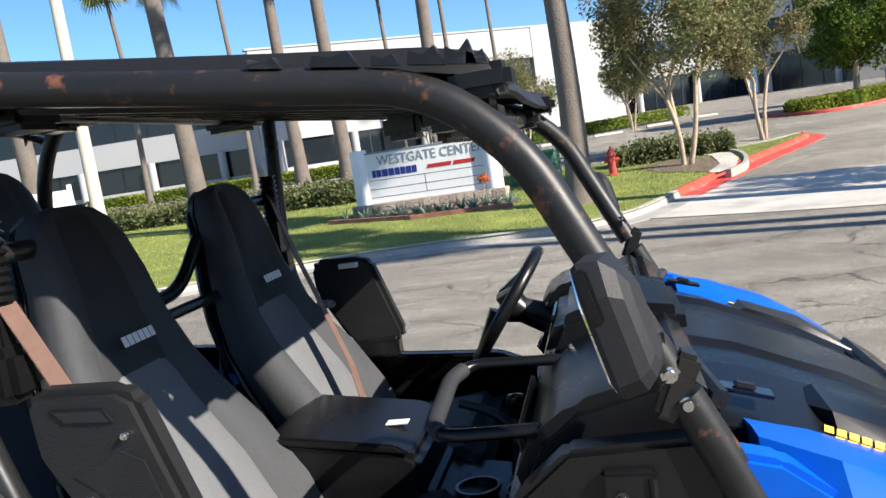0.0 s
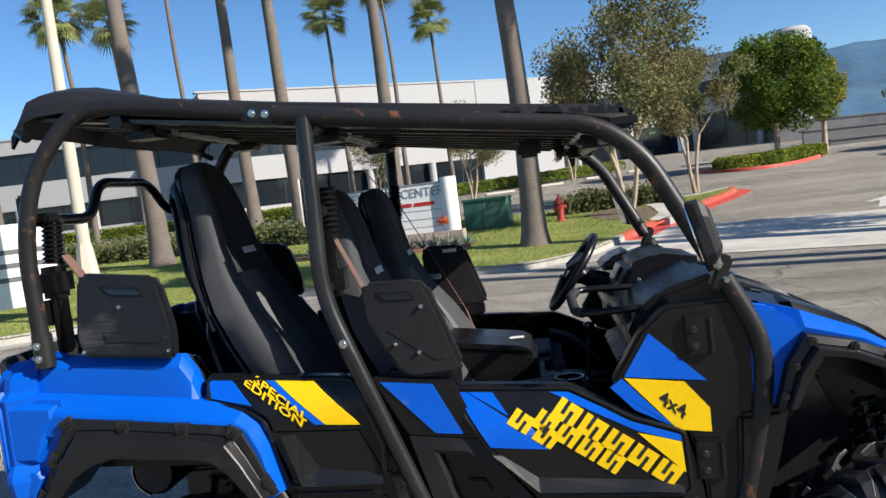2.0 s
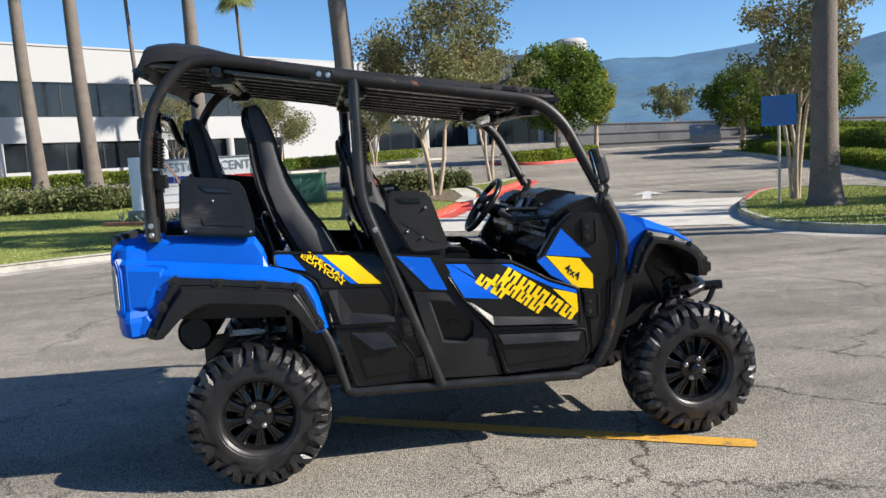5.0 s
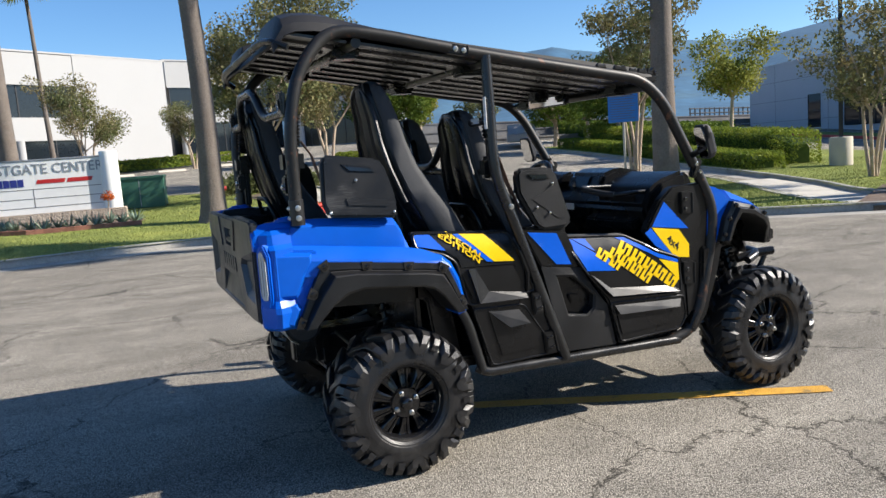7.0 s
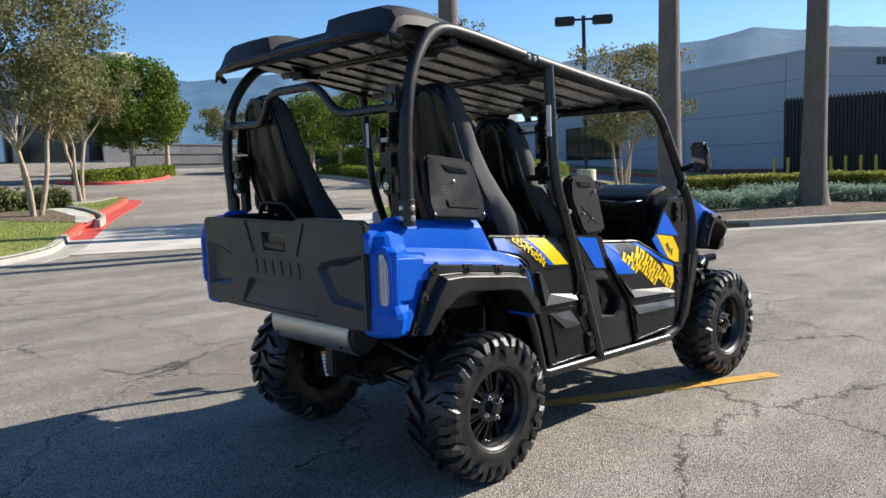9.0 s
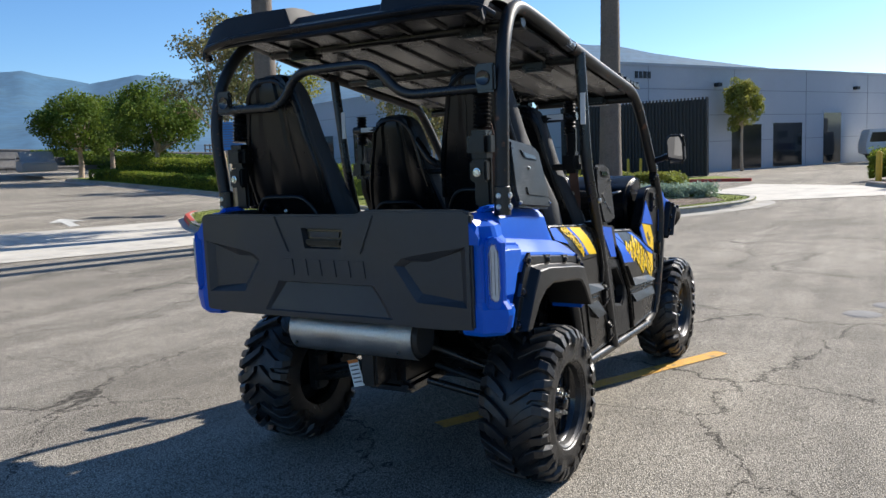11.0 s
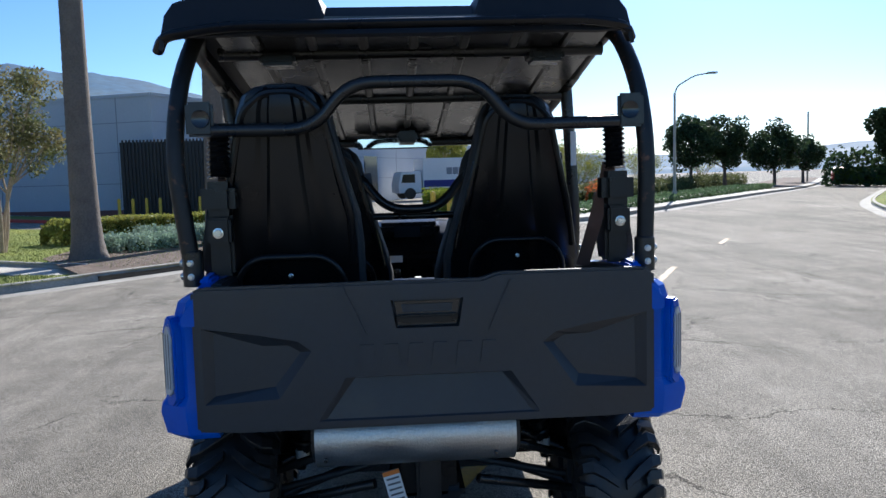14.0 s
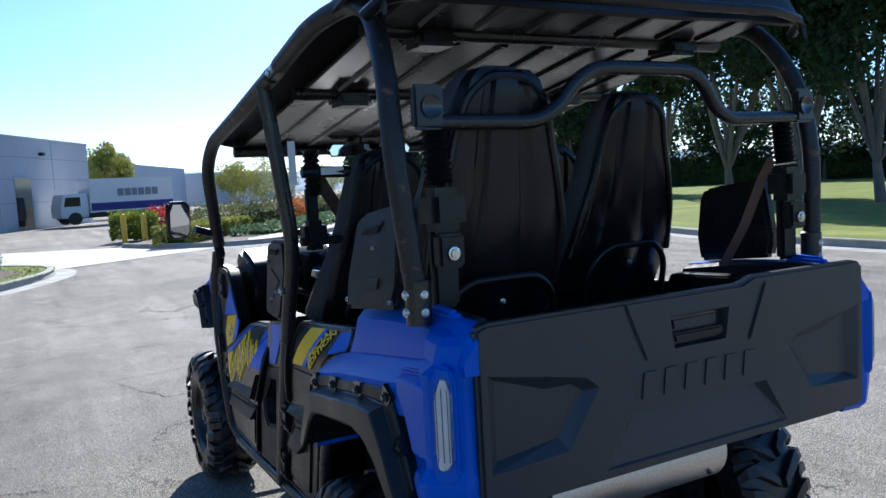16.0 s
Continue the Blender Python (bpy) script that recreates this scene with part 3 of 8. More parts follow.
dash("centre_dash", (-0.70, 0.06), (1.255, -0.968), 0.105, YELLOW_PAINT, "worn yellow centre dash on the asphalt")
dash("centre_dash_far", (5.95, -3.3), (7.7, -4.2), 0.105, PALE_PAINT, "faded yellow centre dash on the asphalt")
dash("centre_dash_farther", (11.1, -6.4), (12.2, -7.05), 0.105, PALE_PAINT, "faded yellow centre dash on the asphalt")


# ---- the vehicle ----
utv = thing("off_road_vehicle", "blue and black four-seat off-road utility vehicle parked on the street", "off-road vehicle")


def bolt(parent, p, r=0.011, axis="y", s=-1, material=CHROME, h=0.008):
    bm = lathe(bmesh.new(), [(0.0, h), (r * 0.62, h), (r * 0.7, h * 0.55), (r, h * 0.45), (r, -0.004)], 10, axis)
    if s < 0:
        bmesh.ops.scale(bm, vec=[-1 if axis == a else 1 for a in "xyz"], verts=bm.verts)
        bmesh.ops.reverse_faces(bm, faces=bm.faces)
    bmesh.ops.translate(bm, vec=p, verts=bm.verts)
    return part("bolt", bm, material, parent)


def flank(name, pts, lo, hi, s, material, parent=None, bevel=0.008, label=""):
    """A panel on the side s (-1 right, 1 left): an outline in x and z with its faces at lo and hi from the middle."""
    return part(name, P(pts, lo * s, hi * s, "y", bevel), material, parent or utv, label)


# wheels with lugged tyres
def tyre_mesh(hw, rt=0.328):
    rs = rt - 0.026
    prof = [(0.158, hw - 0.045), (0.166, hw - 0.014), (0.176, hw - 0.004), (0.182, hw - 0.003), (0.186, hw + 0.003), (0.208, hw + 0.006), (0.213, hw + 0.004), (0.24, hw + 0.004), (0.262, hw + 0.0), (0.286, hw - 0.018), (rs, hw - 0.05), (rs + 0.003, 0), (rs, -hw + 0.05), (0.286, -hw + 0.018), (0.262, -hw - 0.002), (0.205, -hw - 0.004), (0.16, -hw + 0.012), (0.15, -hw + 0.045)]
    bm = lathe(bmesh.new(), prof, 60)
    bmesh.ops.recalc_face_normals(bm, faces=bm.faces)
    return bm


def lug_mesh(path):
    """A tread block that follows (angle, across, base radius, top radius, half width)."""
    bm = bmesh.new()
    rings = []
    for th, w, r0, r1, h in path:
        ring = []
        for dr, dh in ((r0, -h), (r1 - 0.003, -h * 0.86), (r1, -h * 0.74), (r1, h * 0.74), (r1 - 0.003, h * 0.86), (r0, h)):
            a = th + dh / 0.3
            ring.append((dr * math.cos(a), w, dr * math.sin(a)))
        rings.append(ring)
    loft(bm, rings)
    bmesh.ops.recalc_face_normals(bm, faces=bm.faces)
    return bm


LUGS = 11


def lug_meshes(hw, shift, rt=0.328):
    """V-shaped lugs: each starts on the side wall, opens over the shoulder and runs to the middle of the tread."""
    rs = rt - 0.026
    st = 2 * math.pi / LUGS
    e, sh = hw + 0.017, hw - 0.002
    found = []
    for side in (-1, 1):
        t0 = st / 2 if side > 0 else 0
        for path in (
            [(t0 - 0.02 * st, e * side, 0.226, 0.246, 0.012), (t0 - 0.10 * st, e * side, 0.250, 0.276, 0.016), (t0 - 0.19 * st, sh * side, rs - 0.03, rt - 0.018, 0.020), (t0 - 0.23 * st, (hw - 0.035) * side, rs - 0.012, rt - 0.003, 0.022), (t0 - 0.40 * st, 0.055 * side, rs - 0.004, rt, 0.022), (t0 - 0.62 * st, 0.006 * side, rs - 0.004, rt, 0.018)],
            [(t0 + 0.05 * st, e * side, 0.230, 0.248, 0.011), (t0 + 0.13 * st, e * side, 0.250, 0.276, 0.016), (t0 + 0.21 * st, sh * side, rs - 0.03, rt - 0.018, 0.020), (t0 + 0.23 * st, (hw - 0.035) * side, rs - 0.012, rt - 0.003, 0.022), (t0 + 0.10 * st, 0.06 * side, rs - 0.004, rt - 0.001, 0.021), (t0 - 0.08 * st, 0.022 * side, rs - 0.004, rt - 0.001, 0.016)],
            [(t0 + 0.52 * st, (hw + 0.010) * side, 0.252, 0.266, 0.020), (t0 + 0.52 * st, (hw + 0.011) * side, 0.262, 0.282, 0.017), (t0 + 0.54 * st, (hw - 0.004) * side, rs - 0.03, rt - 0.02, 0.018), (t0 + 0.52 * st, (hw - 0.045) * side, rs - 0.008, rt - 0.004, 0.019), (t0 + 0.42 * st, 0.075 * side, rs - 0.004, rt - 0.002, 0.016)],
        ):
            bm = lug_mesh(path)
            bmesh.ops.translate(bm, vec=(0, shift, 0), verts=bm.verts)
            found.append(finish(bm, "tread_lug", RUBBER, 0))
    return found


def rim_mesh(depth):
    bm = lathe(bmesh.new(), [(0.150, 0.0), (0.157, 0.008), (0.158, 0.016), (0.152, 0.02), (0.145, 0.012), (0.141, -0.01), (0.136, -0.03), (0.132, -depth)], 56)
    lathe(bm, [(0.135, -depth + 0.005), (0.0, -depth + 0.005)], 40)
    # ten tapered spokes with a raised rib on each side, set back from the lip
    n = 10
    for k in range(n):
        a = 2 * math.pi * k / n
        c, s2 = math.cos(a), math.sin(a)
        rings = []
        for r, h, w, d in ((0.035, 0.006, 0.012, 0.03), (0.062, 0.004, 0.0135, 0.03), (0.10, -0.006, 0.018, 0.03), (0.128, -0.014, 0.0235, 0.03), (0.140, -0.012, 0.030, 0.03)):
            rings.append([(r * c - dw * s2, h + dh, r * s2 + dw * c) for dw, dh in ((-w, -d), (-w, -0.003), (-w * 0.8, 0.0), (-w * 0.45, 0.0), (-w * 0.3, -0.006), (w * 0.3, -0.006), (w * 0.45, 0.0), (w * 0.8, 0.0), (w, -0.003), (w, -d))])
        loft(bm, rings)
    lathe(bm, [(0.066, -0.03), (0.068, 0.0), (0.06, 0.010), (0.0, 0.012)], 30)
    bmesh.ops.scale(bm, vec=(1.065, 1, 1.065), verts=bm.verts)
    return bm


TYRES = {}


def wheel(x, s, hw):
    w = part("wheel", lathe(bmesh.new(), [(0.0, 0.042), (0.018, 0.042), (0.026, 0.036), (0.029, 0.02), (0.029, -0.02)], 20), GLOSS_BLACK, utv, "black wheel with a knobbly off-road tyre")
    out = hw - 0.08
    w.location = (x, (0.674 + out) * s, 0.326)
    w.rotation_euler = (0, 0.35 * x, math.pi if s < 0 else 0)
    if hw not in TYRES:
        bm = tyre_mesh(hw)
        bmesh.ops.translate(bm, vec=(0, -0.025 - out, 0), verts=bm.verts)
        TYRES[hw] = finish(bm, "tyre", RUBBER, 30), finish(rim_mesh(0.13), "rim", GLOSS_BLACK, 35), lug_meshes(hw, -0.025 - out)
    for nm, me, lab in (("tyre", TYRES[hw][0], "deep-lugged black rubber tyre"), ("rim", TYRES[hw][1], "gloss black alloy rim with many spokes")):
        o = new(nm, me)
        o.parent = w
        tagged(o, lab)
    for me in TYRES[hw][2]:
        for k in range(LUGS):
            o = new("tread_lug", me)
            o.parent = w
            o.rotation_euler = (0, 2 * math.pi * k / LUGS, 0)
    for k in range(4):
        a = math.pi / 4 + k * math.pi / 2
        bolt(w, (0.05 * math.cos(a), 0.011, 0.05 * math.sin(a)), 0.011, s=1, h=0.02)
    return w


for s in (-1, 1):
    wheel(-1.045, s, 0.135)
    wheel(1.074, s, 0.115)


# roll cage
def cage_side(s):
    y = -0.655 if s < 0 else 0.745
    o = 0.04 if s > 0 else -0.01
    rear = [(-1.425, 0.69 * s, 1.16), (-1.425, 0.69 * s + o, 1.5), (-1.375, 0.675 * s + o, 1.72), (-1.22, 0.645 * s + o, 1.902), (-1.0, y, 1.876), (-0.68, y, 1.816)]
    part("cage_rail", tube(rear, 0.026, 0.13, 16), TUBE_RUST, utv, "scuffed black steel roll cage tube")
    front = [(-0.6, y, 1.80), (-0.2, y, 1.735), (0.30, y, 1.654), (0.42, y * 1.01, 1.548), (0.585, 0.69 * s, 1.215)]
    part("cage_rail", tube(front, 0.027, 0.14, 16), TUBE_RUST, utv, "black steel roll cage tube with rusty scrapes")
    low = [(0.60, 0.69 * s, 1.185), (0.69, 0.70 * s, 1.0), (0.675, 0.70 * s, 0.83), (0.585, 0.70 * s, 0.50), (0.52, 0.69 * s, 0.375), (0.40, 0.68 * s, 0.345)]
    part("cage_foot", tube(low, 0.028, 0.13, 16), TUBE_RUST, utv, "worn black lower cage tube")
    part("cage_post", tube([(-0.51, y * 1.01, 1.78), (-0.515, 0.69 * s, 1.25), (-0.44, 0.70 * s, 1.05), (-0.2, 0.70 * s, 0.37)], 0.025, 0.12, 16), TUBE, utv, "black steel roll cage post")
    part("rocker_tube", tube([(-0.66, 0.67 * s, 0.40), (-0.62, 0.69 * s, 0.375), (0.45, 0.69 * s, 0.345)], 0.024, 0.05), TUBE, utv)
    part("door_tube", tube([(-0.80, 0.685 * s, 0.80), (-0.70, 0.69 * s, 0.62), (-0.64, 0.69 * s, 0.39)], 0.022, 0.05), TUBE, utv)
    # couplers
    m = Matrix.Translation((-0.64, y, 1.806)) @ Matrix.Rotation(0.165, 4, "Y")
    part("cage_coupler", B((-0.06, -0.02, -0.022), (0.06, 0.02, 0.022), 0.006, m), TUBE, utv)
    for dx in (-0.02, 0.02):
        bolt(utv, (-0.64 + dx, y + 0.019 * s, 1.806 - dx * 0.17), 0.012, s=s)
    m = Matrix.Translation((0.593, 0.69 * s, 1.2)) @ Matrix.Rotation(0.43, 4, "Y")
    part("cage_coupler", B((-0.019, -0.021, -0.05), (0.019, 0.021, 0.05), 0.008, m), TUBE, utv)
    for dz in (-0.022, 0.022):
        bolt(utv, (0.593 - dz * 0.45, 0.711 * s, 1.2 + dz), 0.012, s=s)
    part("post_clamp", lathe(bmesh.new(), [(0.031, -0.05), (0.031, 0.05), (0.026, 0.055)], 16, "z", (-1.424, 0.69 * s, 1.175)), TUBE, utv)
    for dz in (-0.02, 0.02):
        bolt(utv, (-1.424, 0.72 * s, 1.175 + dz), 0.012, s=s)
        bolt(utv, (-1.455, 0.69 * s, 1.175 + dz), 0.01, "x", -1)
    bolt(utv, (-0.46, 0.728 * s, 1.11), 0.013, s=s)
    part("post_bracket", B((-1.447, 0.605 * s, 1.56), (-1.423, 0.685 * s, 1.66), 0.008), TUBE, utv, "punched black steel bracket")
    part("bracket_hole", lathe(bmesh.new(), [(0.0, 0.0), (0.022, 0.0), (0.026, -0.003)], 18, "x", (-1.4495, 0.64 * s, 1.61)), DECAL_BLACK, utv)
    for z in (1.25, 1.30, 1.42, 1.5):
        bolt(utv, (-1.416, 0.714 * s, z), 0.005, s=s, material=DECAL_BLACK, h=0.003)


for s in (-1, 1):
    cage_side(s)
part("rear_grab_bar", tube([(-1.425, 0.66, 1.578), (-1.44, 0.31, 1.574), (-1.46, 0.21, 1.704), (-1.46, -0.18, 1.704), (-1.44, -0.28, 1.574), (-1.425, -0.61, 1.578)], 0.019, 0.09, 14), TUBE, utv, "bent black steel bar behind the rear seats")
part("front_grab_bar", tube([(-0.50, 0.64, 1.50), (-0.52, 0.32, 1.49), (-0.545, 0.22, 1.44), (-0.57, 0.11, 1.30), (-0.57, -0.11, 1.30), (-0.545, -0.22, 1.44), (-0.52, -0.32, 1.49), (-0.50, -0.64, 1.50)], 0.019, 0.08, 12), TUBE, utv, "bent black hand hold bar behind the front seats")
part("cross_bar", tube([(-0.5, 0.66, 1.27), (-0.5, -0.66, 1.27)], 0.015, 0), TUBE, utv)
for x, z in ((-1.1, 1.845), (-0.5, 1.755), (0.33, 1.615)):
    part("cross_bar", tube([(x, 0.65, z), (x, -0.65, z)], 0.022, 0), TUBE, utv)


# roof: a grid of heights, with two raised scoops at the back
def roof_mesh():
    xs = [-1.45, -1.425, -1.40, -1.355, -1.28, -1.20, -1.10, -0.95, -0.6, -0.2, 0.1, 0.30, 0.385, 0.40]
    edge = [1.836, 1.868, 1.905, 1.922, 1.924, 1.918, 1.903, 1.882, 1.832, 1.776, 1.733, 1.705, 1.685, 1.655]
    hump = [1.843, 1.90, 1.972, 1.982, 1.985, 1.976, 1.948, 1.902, 1.836, 1.776, 1.73, 1.70, 1.672, 1.64]
    mid = [1.843, 1.87, 1.90, 1.938, 1.95, 1.946, 1.925, 1.89, 1.834, 1.774, 1.728, 1.695, 1.668, 1.638]
    rows = []
    for x, e, h, m in zip(xs, edge, hump, mid):
        k = 1.02 + 0.03 * max(0, min(1, (-0.9 - x) / 0.4))
        half = [(0.0, m), (0.2, m), (0.222, m), (0.248, h), (0.40, h + 0.004), (0.56 * k, h), (0.635 * k, h * 0.45 + e * 0.55 + 0.01), (0.66 * k, e + 0.006), (0.667 * k, e - 0.03)]
        ring = [(-y, z) for y, z in half[::-1]] + half[1:]
        off = 0.047
        rows.append([(x, y + off, z) for y, z in ring])
    bm = bmesh.new()
    loft(bm, rows, closed=False)
    bmesh.ops.solidify(bm, geom=bm.faces[:], thickness=0.012)
    bmesh.ops.recalc_face_normals(bm, faces=bm.faces)
    return bm


roof = part("roof_panel", roof_mesh(), ROOF_BLACK, utv, "moulded black plastic roof with two rear scoops", smooth=28)
part("roof_rear_lip", sweep(bmesh.new(), fillet([(-1.39, 0.765, 1.812), (-1.44, 0.735, 1.844), (-1.465, 0.56, 1.866), (-1.465, -0.5, 1.872), (-1.44, -0.63, 1.858), (-1.39, -0.66, 1.83)], 0.08), 0.017, 10, squash=0.85), BLACK, roof)
ROOF_UNDER = mat("roof_underside_plastic", (0.028, 0.029, 0.031), 0.26, spec=0.6, rough_vary=0.05, vary=0.12, scale=3, fine=60)
for a, b in ((-1.41, -1.13), (-1.07, -0.53), (-0.47, 0.29)):
    bm = bmesh.new()
    z = lambda x: 1.68 - 0.148 * x
    loft(bm, [[(x, -0.62, z(x)), (x, 0.62, z(x)), (x, 0.62, z(x) + 0.012), (x, -0.62, z(x) + 0.012)] for x in (a, (a + b) / 2, b)])
    lining = part("roof_lining", bm, ROOF_UNDER, roof, "grey ribbed underside of the roof")
    for y in (-0.5, -0.33, -0.165, 0.0, 0.165, 0.33, 0.5):
        aa, bb = a + 0.03, b - 0.03
        bm = bmesh.new()
        loft(bm, [[(x, y - 0.017, z(x) + 0.001), (x, y - 0.009, z(x) - 0.009), (x, y + 0.009, z(x) - 0.009), (x, y + 0.017, z(x) + 0.001)] for x in (aa, bb)])
        part("roof_rib", bm, BLACK, lining)
    for y in (-0.45, 0.45):
        m = Matrix.Translation((b + 0.03, y, z(b + 0.03) - 0.012))
        part("roof_clip", B((-0.06, -0.06, -0.03), (0.06, 0.06, 0.012), 0.012, m), BLACK, roof)
# torn front edge of the roof seal
for k, (x, w, up) in enumerate(((0.06, 0.05, 0.002), (0.15, 0.07, 0.006), (0.235, 0.04, 0.003), (0.285, 0.05, 0.012), (0.335, 0.045, 0.02), (0.365, 0.03, 0.008))):
    z = 1.731 - 0.15 * (x - 0.06)
    bm = bmesh.new()
    prism(bm, [(x, z - 0.012), (x + w, z - 0.012 - 0.17 * w), (x + w * 0.8, z - 0.004 + up), (x + w * 0.45, z - 0.006 + up * 0.3), (x + w * 0.1, z + up * 0.6)], -0.672, -0.652 - 0.004 * (k % 3), "y")
    part("torn_seal", bm, SCUFFED, roof, "torn rubber roof seal")
for dy in (-0.6, 0.6):
    part("roof_corner", B((0.33, dy - 0.04, 1.63), (0.42, dy + 0.04, 1.675), 0.012, None), BLACK, roof)


# cargo bed
def facet(name, pts, base, out, slope, s, material, parent, label=""):
    """A flat-topped boss on the side s: an outline in x and z whose borders slope in towards its face."""
    n = len(pts)
    cx, cz = sum(p[0] for p in pts) / n, sum(p[1] for p in pts) / n
    rings = [[(x, (base - 0.03) * s, z) for x, z in pts], [(x, base * s, z) for x, z in pts]]
    for k0, o in ((1.0, out - 0.003), (1.25, out)):
        rings.append([(cx + (x - cx) * (1 - slope * k0 / math.hypot(x - cx, z - cz)), (base + o) * s, cz + (z - cz) * (1 - slope * k0 / math.hypot(x - cx, z - cz))) for x, z in pts])
    bm = loft(bmesh.new(), rings)
    bmesh.ops.recalc_face_normals(bm, faces=bm.faces)
    return part(name, bm, material, parent, label, smooth=0)


def arch_band(name, outer, inner, section, s, material, parent, label="", tuck=None):
    """A moulded band over an arch: stations from the outer to the inner line, section as (share across, distance out)."""
    rings = []
    for k, (a, b) in enumerate(zip(outer, inner)):
        t = tuck[k] if tuck else 0.0
        ring = [(a[0], (0.60 - t) * s, a[1])] + [(a[0] + (b[0] - a[0]) * f, (y - t) * s, a[1] + (b[1] - a[1]) * f) for f, y in section] + [(b[0], (0.60 - t) * s, b[1])]
        rings.append(ring)
    bm = loft(bmesh.new(), rings)
    bmesh.ops.recalc_face_normals(bm, faces=bm.faces)
    return part(name, bm, material, parent, label, smooth=22)


def bed_side(s):
    rings = []
    for x, top, yi in ((-1.614, 1.112, 0.628), (-1.60, 1.132, 0.628), (-1.55, 1.143, 0.61), (-1.45, 1.146, 0.61), (-1.2, 1.134, 0.60), (-1.0, 1.113, 0.60), (-0.968, 1.06, 0.60), (-0.948, 0.99, 0.60)):
        sh = 1.055 + (x + 1.60) * -0.127
        rings.append([(x, y * s, z) for y, z in ((yi, top - 0.03), (yi + 0.004, top - 0.004), (0.640, top), (0.646, top - 0.003), (0.668, max(top - 0.026, sh + 0.004)), (0.673, max(top - 0.032, sh + 0.003)), (0.686, sh + 0.004), (0.684, sh - 0.02), (yi + 0.003, sh - 0.02))])
    upper = part("bed_side_rail", loft(bmesh.new(), rings), BLUE, utv, "scuffed blue plastic bed rail", smooth=14)
    flank("rail_block", [(-1.52, 1.135), (-1.50, 1.158), (-1.40, 1.162), (-1.37, 1.135)], 0.622, 0.655, s, BLUE, upper, bevel=0.008)
    # the shoulder over the arch, sloping out to the flare, and the leg in front of it
    rings = []
    for x, z in ((-1.575, 1.053), (-1.40, 1.036), (-1.0, 0.985), (-0.90, 0.965), (-0.815, 0.935), (-0.772, 0.895), (-0.738, 0.82), (-0.712, 0.69)):
        k = min(max((x + 0.90) / 0.16, 0), 1)
        rings.append([(x + a * k, y * s, z + b) for y, a, b in ((0.60, 0.012, 0.004), (0.690, 0.012, 0.003), (0.697, 0.010, -0.002), (0.737, -0.012, -0.04 * (1 - k) - 0.006), (0.741, -0.016, -0.046 * (1 - k) - 0.01), (0.738, -0.05, -0.10 * (1 - k) - 0.02), (0.60, -0.05, -0.10 * (1 - k) - 0.02))])
    bm = loft(bmesh.new(), rings)
    bmesh.ops.recalc_face_normals(bm, faces=bm.faces)
    part("quarter_panel", bm, BLUE, utv, "scratched blue quarter panel", smooth=16)
    rear = flank("quarter_rear", [(-1.575, 0.76), (-1.575, 1.042), (-1.37, 1.02), (-1.345, 0.975), (-1.468, 0.712), (-1.55, 0.728)], 0.60, 0.722, s, BLUE, bevel=0.006, label="blue rear quarter with a faceted boss")
    facet("quarter_bulge", [(-1.562, 0.84), (-1.562, 1.022), (-1.50, 1.026), (-1.388, 1.012), (-1.384, 0.98), (-1.415, 0.925), (-1.468, 0.832)], 0.722, 0.026, 0.016, s, BLUE, rear)
    facet("quarter_corner", [(-1.585, 0.775), (-1.58, 0.822), (-1.462, 0.82), (-1.448, 0.795), (-1.482, 0.722), (-1.55, 0.734)], 0.722, 0.026, 0.014, s, BLUE, rear)
    # flared black arch with a stepped outer flange
    outer = [(-1.478, 0.713), (-1.408, 0.862), (-1.350, 0.970), (-1.24, 0.957), (-0.90, 0.912), (-0.808, 0.897), (-0.772, 0.82), (-0.718, 0.69)]
    inner = [(-1.408, 0.718), (-1.325, 0.798), (-1.262, 0.832), (-1.19, 0.846), (-0.93, 0.818), (-0.888, 0.805), (-0.845, 0.768), (-0.785, 0.69)]
    fl = arch_band("wheel_arch_flare", outer, inner, [(0.0, 0.744), (0.03, 0.749), (0.25, 0.752), (0.30, 0.749), (0.33, 0.752), (0.42, 0.783), (0.46, 0.787), (0.93, 0.790), (1.0, 0.785)], s, SCUFFED, utv, "scuffed black plastic arch flare")
    for x, z, a in ((-1.345, 0.950, 0.5), (-1.165, 0.930, -0.1), (-0.982, 0.906, -0.1), (-0.826, 0.880, -0.5), (-0.748, 0.725, -1.1), (-1.402, 0.845, 1.1), (-1.455, 0.735, 1.1)):
        bolt(fl, (x, 0.752 * s, z), 0.012, s=s, material=GLOSS_BLACK, h=0.012)
        c, d = math.cos(a), math.sin(a)
        # black plates stand in for the shade in the bolt pockets
        flank("flare_notch", [(x + u * c - v * d, z + u * d + v * c) for u, v in ((-0.024, 0.021), (0.024, 0.021), (0.019, -0.012), (0.008, -0.019), (-0.008, -0.019), (-0.019, -0.012))], 0.74, 0.7535, s, DECAL_BLACK, fl, bevel=0)
    # tall rear light on the corner
    bm = bmesh.new()
    for g, (w0, z0, z1) in enumerate(((0.044, 0.84, 1.045),)):
        pts = [(-w0 * 0.5, z0 + 0.02), (-w0 * 0.2, z0), (w0 * 0.35, z0), (w0 * 0.5, z0 + 0.03), (w0 * 0.5, z1 - 0.05), (w0 * 0.1, z1), (-w0 * 0.35, z1 - 0.005), (-w0 * 0.5, z1 - 0.03)]
        prism(bm, pts, -0.012, 0.012, "y", 0.006)
    # the lens faces backwards and slightly outwards
    m = Matrix.Translation((-1.586, 0.726 * s, 0)) @ Matrix.Rotation(radians(47 * s), 4, "Z")
    bmesh.ops.transform(bm, matrix=m, verts=bm.verts)
    lamp = part("tail_light", bm, LENS, utv, "tall clear rear light lens")
